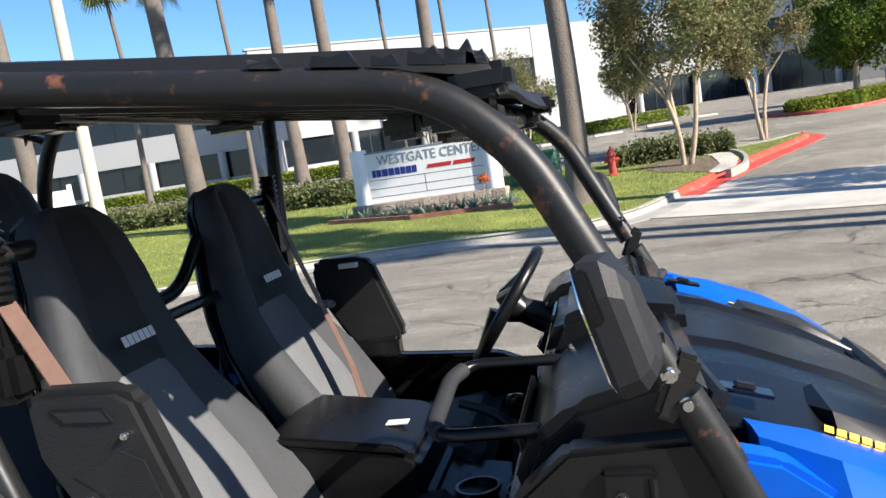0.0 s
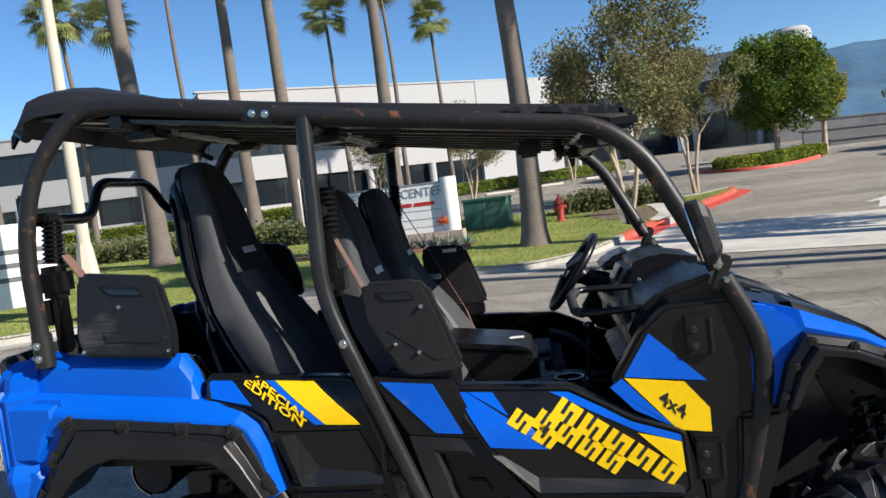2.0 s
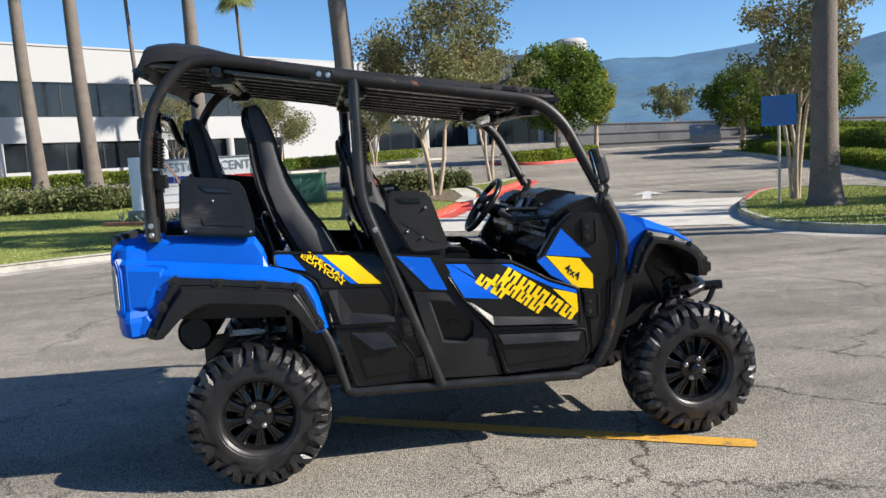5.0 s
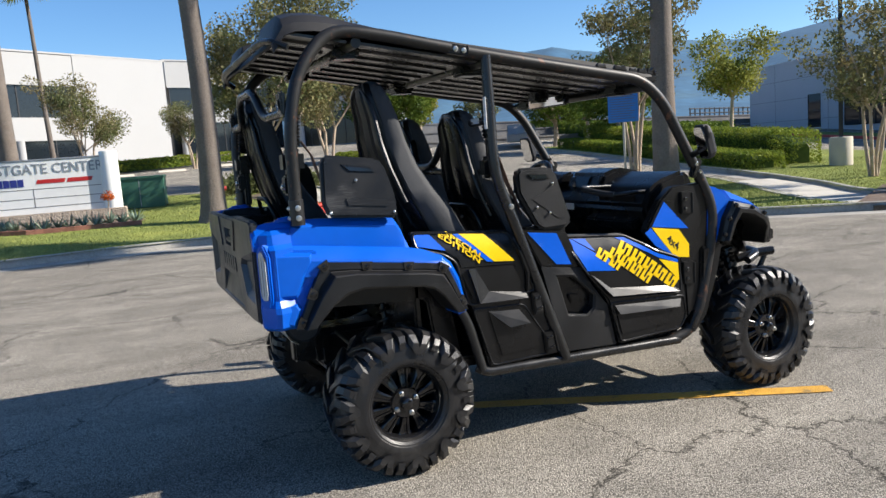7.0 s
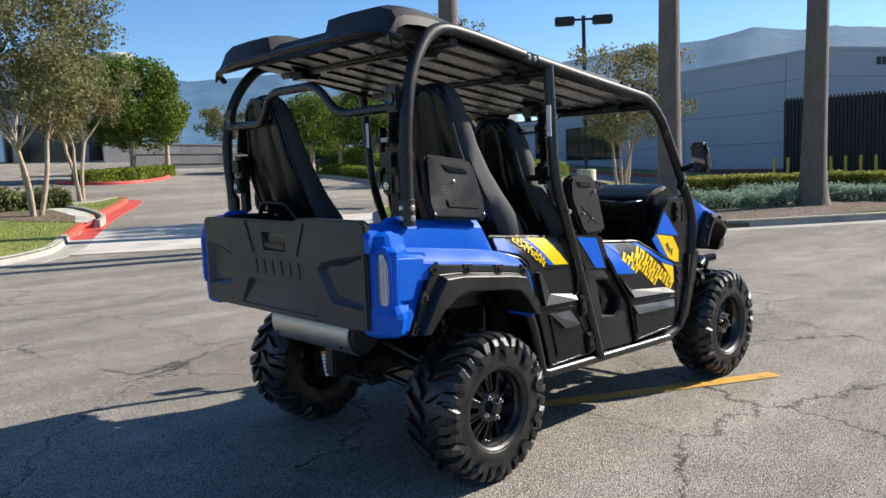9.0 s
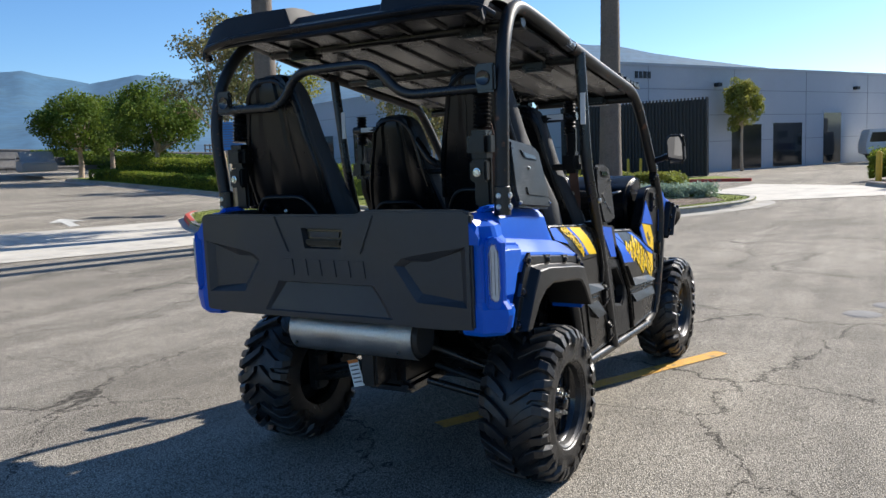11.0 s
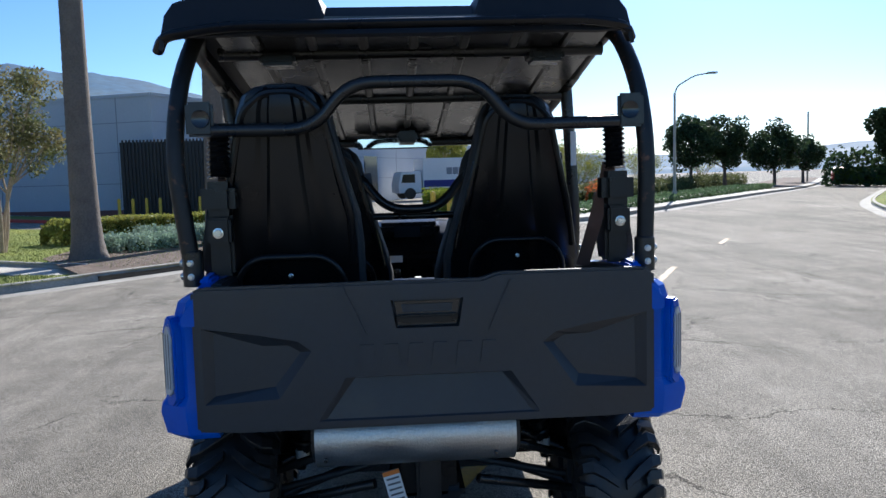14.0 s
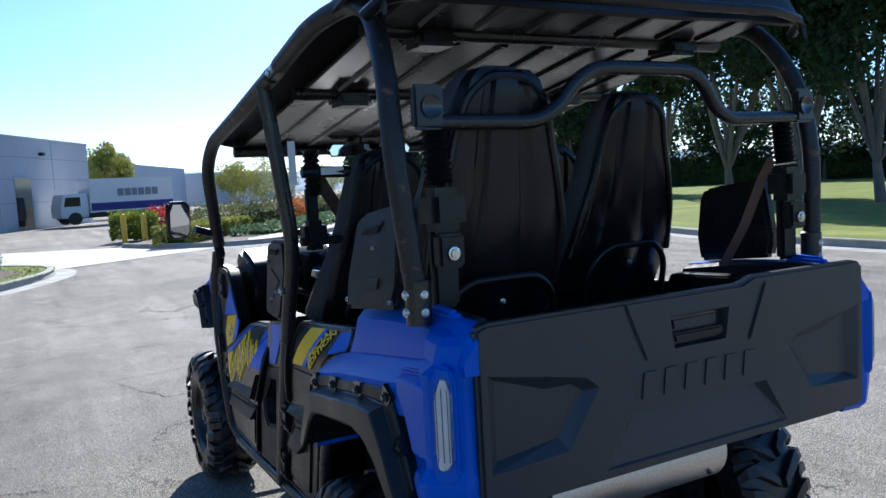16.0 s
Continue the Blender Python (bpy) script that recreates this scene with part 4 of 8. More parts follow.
    for k in range(3):
        b2 = B((-0.0125 + 0.0125 * k - 0.0009, -0.0135, 0.862), (-0.0125 + 0.0125 * k + 0.0009, 0.0135, 1.018), 0)
        bmesh.ops.transform(b2, matrix=m, verts=b2.verts)
        part("lens_rib", b2, SEAT_GREY, lamp)
    bm = bmesh.new()
    pts = [(-0.03, 0.83), (-0.01, 0.81), (0.02, 0.81), (0.03, 0.85), (0.03, 1.02), (0.01, 1.065), (-0.02, 1.06), (-0.03, 1.03)]
    prism(bm, pts, -0.03, 0.006, "y", 0.006)
    if s < 0:
        bmesh.ops.scale(bm, vec=(1, -1, 1), verts=bm.verts)
        bmesh.ops.reverse_faces(bm, faces=bm.faces)
    bmesh.ops.transform(bm, matrix=m, verts=bm.verts)
    part("light_surround", bm, BLUE, lamp)
    # blue rear corner post
    rings = []
    for z, b, d in ((0.718, -0.03, 0.014), (0.732, -0.006, 0.002), (0.79, 0.008, 0.0), (0.812, 0.004, 0.0), (0.838, -0.016, 0.006), (1.022, -0.016, 0.006), (1.04, -0.014, 0.002), (1.058, -0.044, 0.0), (1.098, -0.056, 0.004), (1.112, -0.076, 0.014), (1.12, -0.10, 0.03)):
        rings.append([(x, y * s, z) for x, y in ((-1.49, 0.60), (-1.598 + d, 0.60), (-1.604 + d, 0.686 + b * 0.4), (-1.594 + d, 0.711 + b * 0.7), (-1.562 + d, 0.76 + b), (-1.54, 0.766 + b), (-1.46, 0.724 + b * 0.5))])
    b2 = loft(bmesh.new(), rings)
    bmesh.ops.recalc_face_normals(b2, faces=b2.faces)
    part("corner_post", b2, BLUE, utv, "moulded blue rear corner", smooth=14)
    rings = [[(x, y * s, z) for y, z in ((0.575, 0.95), (0.575, top - 0.005), (0.585, top + 0.006), (0.612, top + 0.006), (0.618, top - 0.004), (0.618, 0.95))] for x, top in ((-1.572, 1.09), (-1.54, 1.135), (-1.45, 1.138), (-1.2, 1.125), (-1.0, 1.098), (-0.965, 1.03))]
    b2 = loft(bmesh.new(), rings)
    bmesh.ops.recalc_face_normals(b2, faces=b2.faces)
    part("bed_liner", b2, ROUGH_BLACK, utv, "black plastic bed liner", smooth=20)
    part("bed_wall", P([(-1.58, 1.11), (-1.01, 1.085), (-0.945, 0.96), (-0.92, 0.78), (-1.58, 0.80)], 0.50 * s, 0.608 * s, "y", 0.006), BLACK, utv)


for s in (-1, 1):
    bed_side(s)
part("bed_floor", B((-1.58, -0.55, 0.80), (-0.72, 0.55, 0.83), 0.005), BLACK, utv)
part("bed_front_wall", B((-0.90, -0.56, 0.55), (-0.87, 0.56, 1.0), 0.008), BLACK, utv)

# tailgate: a flat core with raised fields
gate = part("tailgate", P([(0.622, 0.742), (0.622, 1.132), (0.595, 1.142), (-0.15, 1.142), (-0.19, 1.158), (-0.595, 1.158), (-0.622, 1.145), (-0.622, 0.742), (-0.5, 0.735), (0.5, 0.735)], -1.60, -1.565, "x", 0.008), GREY_GATE, utv, "dark grey moulded plastic tailgate")


def carve(ob, cutters):
    """Cuts recesses, given as rings of points, out of a part."""
    gone = []
    for rings in cutters:
        bm = loft(bmesh.new(), rings)
        bmesh.ops.recalc_face_normals(bm, faces=bm.faces)
        me = bpy.data.meshes.new("cutter")
        bm.to_mesh(me)
        gone.append(new("cutter", me))
        mod = ob.modifiers.new("recess", "BOOLEAN")
        mod.object = gone[-1]
        mod.solver = "EXACT"
    bpy.context.view_layer.update()
    me = bpy.data.meshes.new_from_object(ob.evaluated_get(bpy.context.evaluated_depsgraph_get()))
    ob.modifiers.clear()
    ob.data = me
    for p in me.polygons:
        p.use_smooth = False
    for o in gone:
        bpy.data.objects.remove(o)


def recess(pts, depth, slope, sill=None):
    """A sunk field with sloping borders; sill is the depth along its lowest edge."""
    n = len(pts)
    cy, cz = sum(p[0] for p in pts) / n, sum(p[1] for p in pts) / n
    lo, hi = min(p[1] for p in pts), max(p[1] for p in pts)
    inner = []
    for y, z in pts:
        k = 1 - slope / math.hypot(y - cy, z - cz)
        d = depth if sill is None else sill + (depth - sill) * (z - lo) / (hi - lo)
        inner.append((-1.60 + d, cy + (y - cy) * k, cz + (z - cz) * k))
    return [[(-1.62, y, z) for y, z in pts], [(-1.601, y, z) for y, z in pts], inner]


sunk = [recess([(y * m, z) for y, z in ((0.600, 1.032), (0.44, 1.005), (0.345, 0.985), (0.31, 0.955), (0.40, 0.825), (0.600, 0.815))], 0.022, 0.034) for m in (-1, 1)]
sunk.append(recess([(-0.225, 0.878), (0.225, 0.878), (0.305, 0.757), (-0.305, 0.757)], 0.022, 0.026, 0.006))
sunk.append(recess([(-0.098, 1.09), (0.098, 1.09), (0.085, 1.01), (-0.085, 1.01)], 0.026, 0.006))
carve(gate, sunk)
h = part("gate_handle", P([(-0.088, 1.082), (0.088, 1.082), (0.078, 1.016), (-0.078, 1.016)], -1.578, -1.570, "x"), DECAL_BLACK, gate, "black recessed tailgate handle")
part("handle_bar", P([(-0.086, 1.045), (0.086, 1.045), (0.078, 1.022), (-0.078, 1.022)], -1.598, -1.576, "x", 0.005), BLACK, h)
part("handle_plate", P([(-0.07, 1.074), (0.07, 1.074), (0.066, 1.052), (-0.066, 1.052)], -1.583, -1.576, "x"), GREY_GATE, h)
for m in (-1, 1):
    part("gate_ridge", P([(0.222 * m, 1.138), (0.236 * m, 1.138), (0.176 * m, 0.995), (0.160 * m, 0.995)], -1.606, -1.598, "x", 0.003), GREY_GATE, gate)
for k in range(6):
    y = 0.165 - 0.066 * k
    part("raised_mark", P([(y - 0.026, 0.905), (y + 0.026, 0.905), (y + 0.018, 0.968), (y - 0.018, 0.968)], -1.6042, -1.60, "x"), GREY_GATE, gate)


# the gate stands a little behind the blue corners and overlaps them
for o in [gate] + [c for c in bpy.data.objects if c.parent in (gate, h)]:
    for v in o.data.vertices:
        v.co.x -= 0.016
        v.co.y *= 1.055


# doors and side panels
def doors(s):
    def rim(pts, y, parent, r=0.006, turn=0.02):
        """A raised round border along a panel's edge."""
        path = fillet([Vector((x, y * s, z)) for x, z in pts + pts[:2]], turn, 3)[1:-1]
        return part("panel_rim", sweep(bmesh.new(), path, r, 8, closed=True), BLACK, parent)

    def wedge(high, low, y0, out, parent):
        """A sloping step in a door skin, from its deep edge (high) to its proud edge (low)."""
        rings = [[(a[0], 0.69 * s, a[1]), (a[0], y0 * s, a[1]), (b[0], (y0 + out) * s, b[1]), (b[0], 0.69 * s, b[1])] for a, b in zip(high, low)]
        bm = loft(bmesh.new(), rings)
        bmesh.ops.recalc_face_normals(bm, faces=bm.faces)
        return part("door_wedge", bm, SCUFFED, parent, smooth=0)

    rd = flank("rear_door", [(-0.928, 1.040), (-0.455, 1.0), (-0.379, 0.80), (-0.339, 0.708), (-0.235, 0.402), (-0.605, 0.392), (-0.662, 0.64), (-0.735, 0.90), (-0.785, 0.935), (-0.925, 0.97)], 0.655, 0.700, s, BLACK, bevel=0.007, label="black rear half door with blue and yellow decals")
    rim([(-0.922, 1.033), (-0.462, 0.994), (-0.388, 0.80), (-0.350, 0.715), (-0.69, 0.692), (-0.742, 0.892), (-0.79, 0.928), (-0.918, 0.968)], 0.701, rd)
    rim([(-0.672, 0.672), (-0.412, 0.660), (-0.25, 0.412), (-0.592, 0.404)], 0.700, rd, 0.005)
    flank("door_field", [(-0.738, 0.864), (-0.455, 0.848), (-0.41, 0.76), (-0.395, 0.712), (-0.668, 0.708)], 0.69, 0.704, s, BLACK, rd, bevel=0.004)
    # a wedge and a ledge that catch the light
    wedge([(-0.652, 0.852), (-0.588, 0.742), (-0.40, 0.716)], [(-0.692, 0.852), (-0.645, 0.698), (-0.398, 0.690)], 0.7045, 0.020, rd)
    flank("door_field", [(-0.605, 0.655), (-0.43, 0.645), (-0.33, 0.45), (-0.545, 0.44)], 0.69, 0.707, s, BLACK, rd, bevel=0.005)
    wedge([(-0.598, 0.652), (-0.442, 0.642)], [(-0.505, 0.572), (-0.396, 0.576)], 0.7075, 0.024, rd)
    flank("door_edge", [(-0.462, 0.99), (-0.44, 0.985), (-0.375, 0.80), (-0.385, 0.715), (-0.40, 0.72), (-0.395, 0.80)], 0.70, 0.718, s, BLACK, rd, bevel=0.005)
    for x, z in ((-0.342, 0.658), (-0.288, 0.466)):
        hg = flank("hinge", [(x - 0.034, z + 0.048), (x + 0.018, z + 0.055), (x + 0.036, z - 0.05), (x - 0.022, z - 0.055)], 0.69, 0.716, s, BLACK, rd, bevel=0.005)
        flank("hinge_plate", [(x - 0.024, z + 0.038), (x + 0.008, z + 0.043), (x + 0.024, z - 0.04), (x - 0.014, z - 0.043)], 0.71, 0.7195, s, SCUFFED, hg, bevel=0.003)
        for dx, dz in ((-0.012, 0.022), (0.006, 0.026), (0.0, -0.026), (0.014, -0.022)):
            bolt(hg, (x + dx, 0.7195 * s, z + dz), 0.0075, s=s, material=GLOSS_BLACK)
        part("hinge_pin", sweep(bmesh.new(), [(x + 0.020, 0.716 * s, z + 0.055), (x + 0.040, 0.716 * s, z - 0.05)], 0.006, 8), BLACK, hg)

    def decal(pts, material, parent, y=0.7085, name="decal", label=""):
        return flank(name, pts, y - 0.006, y, s, material, parent, bevel=0, label=label)

    decal([(-0.918, 1.028), (-0.845, 1.022), (-0.782, 0.945), (-0.908, 0.976)], DECAL_BLUE, rd, 0.7035, label="scratched blue decal")
    decal([(-0.735, 1.012), (-0.708, 1.010), (-0.556, 0.871), (-0.588, 0.874)], DECAL_BLUE, rd, 0.7045)
    decal([(-0.706, 1.010), (-0.585, 0.998), (-0.447, 0.862), (-0.554, 0.871)], YELLOW, rd, 0.7045, label="bright yellow stripe decal")

    def words(text, size, x, z, slope, material, parent, squeeze=1.0, y=0.7085, bold=0.0, shear=0.0):
        """Lettering on the flank that runs down along the slope (degrees)."""
        base = Matrix.Rotation(radians(90), 4, "X") if s < 0 else Matrix.Rotation(radians(180), 4, "Z") @ Matrix.Rotation(radians(90), 4, "X")
        sh = Matrix.Identity(4)
        sh[0][1] = shear
        m = Matrix.Translation((x, y * s, z)) @ base @ Matrix.Rotation(radians(slope if s < 0 else -slope), 4, "Z") @ sh
        return lettering(text, size, 0.0008, m, material, parent, squeeze=squeeze, bold=bold)

    for text, x, z in (("SPECIAL", -0.690, 0.957), ("EDITION", -0.713, 0.947)):
        words(text, 0.029, x, z, -38, YELLOW, rd, 2.0, y=0.7045, bold=0.0006, shear=-0.25)

    # panel behind the front door, with a blue decal and a pebbled pocket
    pn = flank("pillar_panel", [(-0.40, 0.995), (-0.165, 0.965), (-0.085, 0.785), (-0.305, 0.815)], 0.655, 0.70, s, BLACK, bevel=0.006, label="black side panel with a blue decal and a pocket")
    decal([(-0.372, 0.982), (-0.218, 0.962), (-0.148, 0.808), (-0.226, 0.818)], DECAL_BLUE, pn, 0.7035, label="scratched blue decal")
    around = [(-0.305, 0.815), (-0.10, 0.787), (-0.035, 0.686), (0.037, 0.59), (0.075, 0.388), (-0.20, 0.40)]
    hole = [(-0.225, 0.758), (-0.138, 0.746), (-0.035, 0.649), (-0.042, 0.590), (-0.076, 0.562), (-0.175, 0.578)]
    lip = [(cx + (x - cx) * 1.1, cz + (z - cz) * 1.12) for cx, cz in ((-0.115, 0.65),) for x, z in hole]
    bm = bmesh.new()
    loft(bm, [[(x, y * s, z) for x, z in ring] for ring, y in ((around, 0.655), (around, 0.699), (lip, 0.705), (lip, 0.701), (hole, 0.698), (hole, 0.662))], caps=False)
    bmesh.ops.recalc_face_normals(bm, faces=bm.faces)
    part("pocket_surround", bm, ROUGH_BLACK, pn, "pebbled black plastic", smooth=20)
    flank("pocket_back", [(-0.30, 0.80), (-0.05, 0.76), (0.03, 0.58), (0.0, 0.50), (-0.19, 0.50)], 0.645, 0.66, s, BLACK, pn, bevel=0, label="dark recessed latch pocket")
    part("latch", lathe(bmesh.new(), [(0.0, 0.016), (0.016, 0.016), (0.02, 0.010), (0.028, 0.008), (0.03, 0.0)], 16, "y", (-0.108, 0.661 * s, 0.612)), GLOSS_BLACK, pn)
    flank("latch_tab", [(-0.155, 0.665), (-0.105, 0.66), (-0.085, 0.625), (-0.14, 0.622)], 0.655, 0.674, s, BLACK, pn, bevel=0.004)

    fd = flank("front_door", [(-0.19, 0.946), (0.158, 0.915), (0.252, 0.862), (0.31, 0.825), (0.452, 0.772), (0.485, 0.62), (0.50, 0.46), (0.455, 0.402), (0.09, 0.388), (0.035, 0.61), (-0.09, 0.772)], 0.665, 0.710, s, BLACK, bevel=0.008, label="black front half door with yellow and blue decals")
    flank("door_field", [(-0.172, 0.930), (0.152, 0.900), (0.246, 0.848), (0.305, 0.812), (0.440, 0.762), (0.448, 0.60), (0.045, 0.630), (-0.082, 0.770)], 0.70, 0.720, s, BLACK, fd, bevel=0.005)
    rim([(-0.182, 0.938), (0.155, 0.908), (0.25, 0.855), (0.309, 0.818), (0.447, 0.768), (0.452, 0.592), (0.040, 0.621), (-0.087, 0.771)], 0.716, fd)
    wedge([(-0.045, 0.742), (0.045, 0.672), (0.36, 0.640), (0.43, 0.618)], [(-0.072, 0.752), (0.046, 0.634), (0.36, 0.612), (0.43, 0.606)], 0.7205, 0.020, fd)
    flank("door_field", [(0.062, 0.585), (0.455, 0.562), (0.462, 0.485), (0.42, 0.448), (0.098, 0.43)], 0.70, 0.717, s, BLACK, fd, bevel=0.006)
    wedge([(0.066, 0.584), (0.45, 0.562)], [(0.085, 0.540), (0.43, 0.526)], 0.7175, 0.018, fd)
    rim([(0.046, 0.598), (0.474, 0.574), (0.486, 0.470), (0.447, 0.412), (0.098, 0.398)], 0.710, fd, 0.005)
    Y = 0.7225
    decal([(-0.160, 0.924), (-0.128, 0.921), (-0.018, 0.842), (0.038, 0.822), (0.078, 0.750), (-0.075, 0.768)], DECAL_BLUE, fd, Y, label="scratched blue decal")
    decal([(-0.124, 0.921), (-0.056, 0.915), (-0.018, 0.851)], DECAL_BLUE, fd, Y)
    decal([(0.10, 0.903), (0.150, 0.898), (0.243, 0.846), (0.303, 0.809), (0.436, 0.760), (0.436, 0.742), (0.32, 0.782)], DECAL_BLUE, fd, Y)
    decal([(0.322, 0.775), (0.436, 0.744), (0.440, 0.655)], YELLOW, fd, Y)
    # the model name and its number, as slanted yellow bars
    ux, uz = 0.80, -0.60

    def bars(x0, z0, n, step, w, hgt):
        """Slanted yellow marks along the way down, each with two dark slits."""
        def spot(k, a, b):
            return (x0 + ux * (step * k + w * a) + 0.66 * hgt * b, z0 + uz * (step * k + w * a) + 0.75 * hgt * b)

        for k in range(n):
            decal([spot(k, 0, 0), spot(k, 1, 0), spot(k, 1, 1), spot(k, 0, 1)], YELLOW, fd, Y + 0.001, "name_bar")
            for a, b0, b1 in ((0.28, 0.34, 1.0), (0.58, 0.0, 0.66)):
                decal([spot(k, a, b0), spot(k, a + 0.15, b0), spot(k, a + 0.15, b1), spot(k, a, b1)], DECAL_BLACK, fd, Y + 0.0022, "name_slit")

    bars(0.095, 0.845, 5, 0.078, 0.066, 0.058)
    bars(0.040, 0.822, 4, 0.068, 0.058, 0.054)
    bars(-0.025, 0.832, 2, 0.078, 0.060, 0.050)

    cw = flank("cowl_panel", [(0.268, 0.918), (0.355, 1.055), (0.43, 1.118), (0.62, 1.125), (0.665, 0.98), (0.65, 0.80), (0.575, 0.52), (0.505, 0.44), (0.495, 0.62), (0.46, 0.775), (0.318, 0.83)], 0.645, 0.70, s, BLACK, bevel=0.009, label="black cowl side panel with blue and yellow decals")
    decal([(0.378, 1.05), (0.525, 0.902), (0.302, 0.932)], DECAL_BLUE, cw, 0.7035, label="bright blue decal")
    decal([(0.295, 0.928), (0.262, 0.905), (0.322, 0.835), (0.425, 0.778), (0.430, 0.772)], DECAL_BLUE, cw, 0.7035)
    decal([(0.302, 0.928), (0.463, 0.903), (0.526, 0.824), (0.525, 0.757), (0.433, 0.770)], YELLOW, cw, 0.7035, label="yellow decal")
    words("4x4", 0.052, 0.425, 0.84, -39, DECAL_BLACK, cw, 1.1, 0.704, 0.001, -0.4)
    for z in (1.03, 0.68):
        hg = flank("hinge", [(0.475, z + 0.06), (0.55, z + 0.058), (0.55, z - 0.058), (0.475, z - 0.05)], 0.69, 0.716, s, BLACK, cw, bevel=0.005)
        for dz in (-0.025, 0.022):
            bolt(hg, (0.50, 0.716 * s, z + dz), 0.011, s=s, material=DECAL_BLACK)
        part("hinge_pin", sweep(bmesh.new(), [(0.545, 0.715 * s, z - 0.05), (0.545, 0.715 * s, z + 0.05)], 0.007, 8), BLACK, hg)
    # the upper faces of the doors roll inwards towards the top
    for top, z0 in ((fd, 0.765), (rd, 0.875)):
        for o in [top] + [c for c in bpy.data.objects if c.parent == top]:
            b2 = bmesh.new()
            b2.from_mesh(o.data)
            for zc in (z0, z0 + 0.05, z0 + 0.085):
                bmesh.ops.bisect_plane(b2, geom=b2.verts[:] + b2.edges[:] + b2.faces[:], plane_co=(0, 0, zc), plane_no=(0, 0, 1))
            for v in b2.verts:
                d = v.co.z - z0
                if d > 0:
                    v.co.y -= s * (0.10 * d + 0.16 * max(0, d - 0.05) + 0.2 * max(0, d - 0.085))
            b2.to_mesh(o.data)
            b2.free()
    flank("sill_panel", [(-0.60, 0.40), (0.48, 0.385), (0.44, 0.33), (-0.56, 0.345)], 0.58, 0.665, s, BLACK, bevel=0.008)
    flank("front_kick", [(0.60, 0.80), (0.74, 0.81), (0.70, 0.66), (0.62, 0.45), (0.53, 0.36), (0.50, 0.40), (0.58, 0.55)], 0.63, 0.72, s, BLACK, bevel=0.012)


for s in (-1, 1):
    doors(s)


# front body
def front(s):
    rings = []
    for x, zt, zb, yo in ((0.70, 1.105, 0.82, 0.685), (0.80, 1.075, 0.98, 0.715), (0.95, 1.012, 0.955, 0.722), (1.04, 0.955, 0.91, 0.705), (1.10, 0.91, 0.85, 0.665), (1.145, 0.865, 0.80, 0.60)):
        rings.append([(x, y * s, z) for y, z in ((0.48, zt - 0.034), (0.58, zt - 0.012), (yo - 0.045, zt - 0.006), (yo, (zt + zb) / 2), (yo - 0.005, zb), (0.44, zb))])
    part("front_fender", loft(bmesh.new(), rings), BLUE, utv, "glossy blue front fender", smooth=24)
    flank("fender_skirt", [(0.66, 1.105), (0.72, 1.09), (0.81, 1.02), (0.775, 0.96), (0.735, 0.818), (0.645, 0.810)], 0.655, 0.712, s, BLUE, bevel=0.01)
    outer = [(0.700, 0.820), (0.737, 0.935), (0.790, 1.016), (0.918, 0.986), (1.03, 0.938), (1.095, 0.895), (1.14, 0.85), (1.150, 0.79)]
    inner = [(0.748, 0.820), (0.785, 0.900), (0.828, 0.952), (0.905, 0.940), (1.0, 0.895), (1.055, 0.855), (1.085, 0.81), (1.095, 0.76)]
    fl = arch_band("front_flare", outer, inner, [(0.0, 0.738), (0.04, 0.744), (0.40, 0.752), (0.45, 0.749), (0.52, 0.765), (0.60, 0.772), (0.93, 0.770), (1.0, 0.765)], s, SCUFFED, utv, "scuffed black front arch flare", (0, 0, 0, 0, 0.02, 0.055, 0.10, 0.12))
    for x, z in ((0.722, 0.853), (0.757, 0.930), (0.802, 0.995), (0.912, 0.972)):
        bolt(fl, (x, 0.751 * s, z), 0.013, s=s, material=GLOSS_BLACK, h=0.012)
    bolt(fl, (1.012, 0.735 * s, 0.935), 0.013, s=s, material=GLOSS_BLACK, h=0.012)
    # the dark inner wall of the arch, behind the shock absorber
    flank("inner_fender", [(0.70, 0.80), (0.76, 0.96), (0.90, 0.965), (1.06, 0.89), (1.10, 0.80), (1.06, 0.73), (0.98, 0.78), (0.86, 0.84), (0.76, 0.78)], 0.40, 0.43, s, BLACK, bevel=0.006)
    part("headlight", P([(1.06, 0.90), (1.17, 0.84), (1.17, 0.76), (1.10, 0.76)], 0.42 * s, 0.66 * s, "y", 0.02), GLOSS_BLACK, utv)


for s in (-1, 1):
    front(s)
rings = []
for x, zc, ze, hw in ((0.60, 1.135, 1.105, 0.55), (0.75, 1.095, 1.055, 0.54), (0.95, 1.01, 0.965, 0.52), (1.10, 0.925, 0.88, 0.49), (1.19, 0.85, 0.80, 0.42)):
    rings.append([(x, y * hw, z) for y, z in ((-1, ze), (-0.55, zc - 0.004), (-0.5, zc - 0.016), (-0.28, zc - 0.012), (-0.24, zc), (0.24, zc), (0.28, zc - 0.012), (0.5, zc - 0.016), (0.55, zc - 0.004), (1, ze), (1, ze - 0.12), (-1, ze - 0.12))])
hood = part("hood", loft(bmesh.new(), rings), BLACK, utv, "satin black hood with raised sides", smooth=20)
part("hood_seal", sweep(bmesh.new(), fillet([(0.665, -0.55, 1.125), (0.64, -0.4, 1.14), (0.615, 0.0, 1.145), (0.64, 0.4, 1.14), (0.665, 0.55, 1.125)], 0.1), 0.016, 8), RUBBER, hood, "black rubber seal behind the hood")
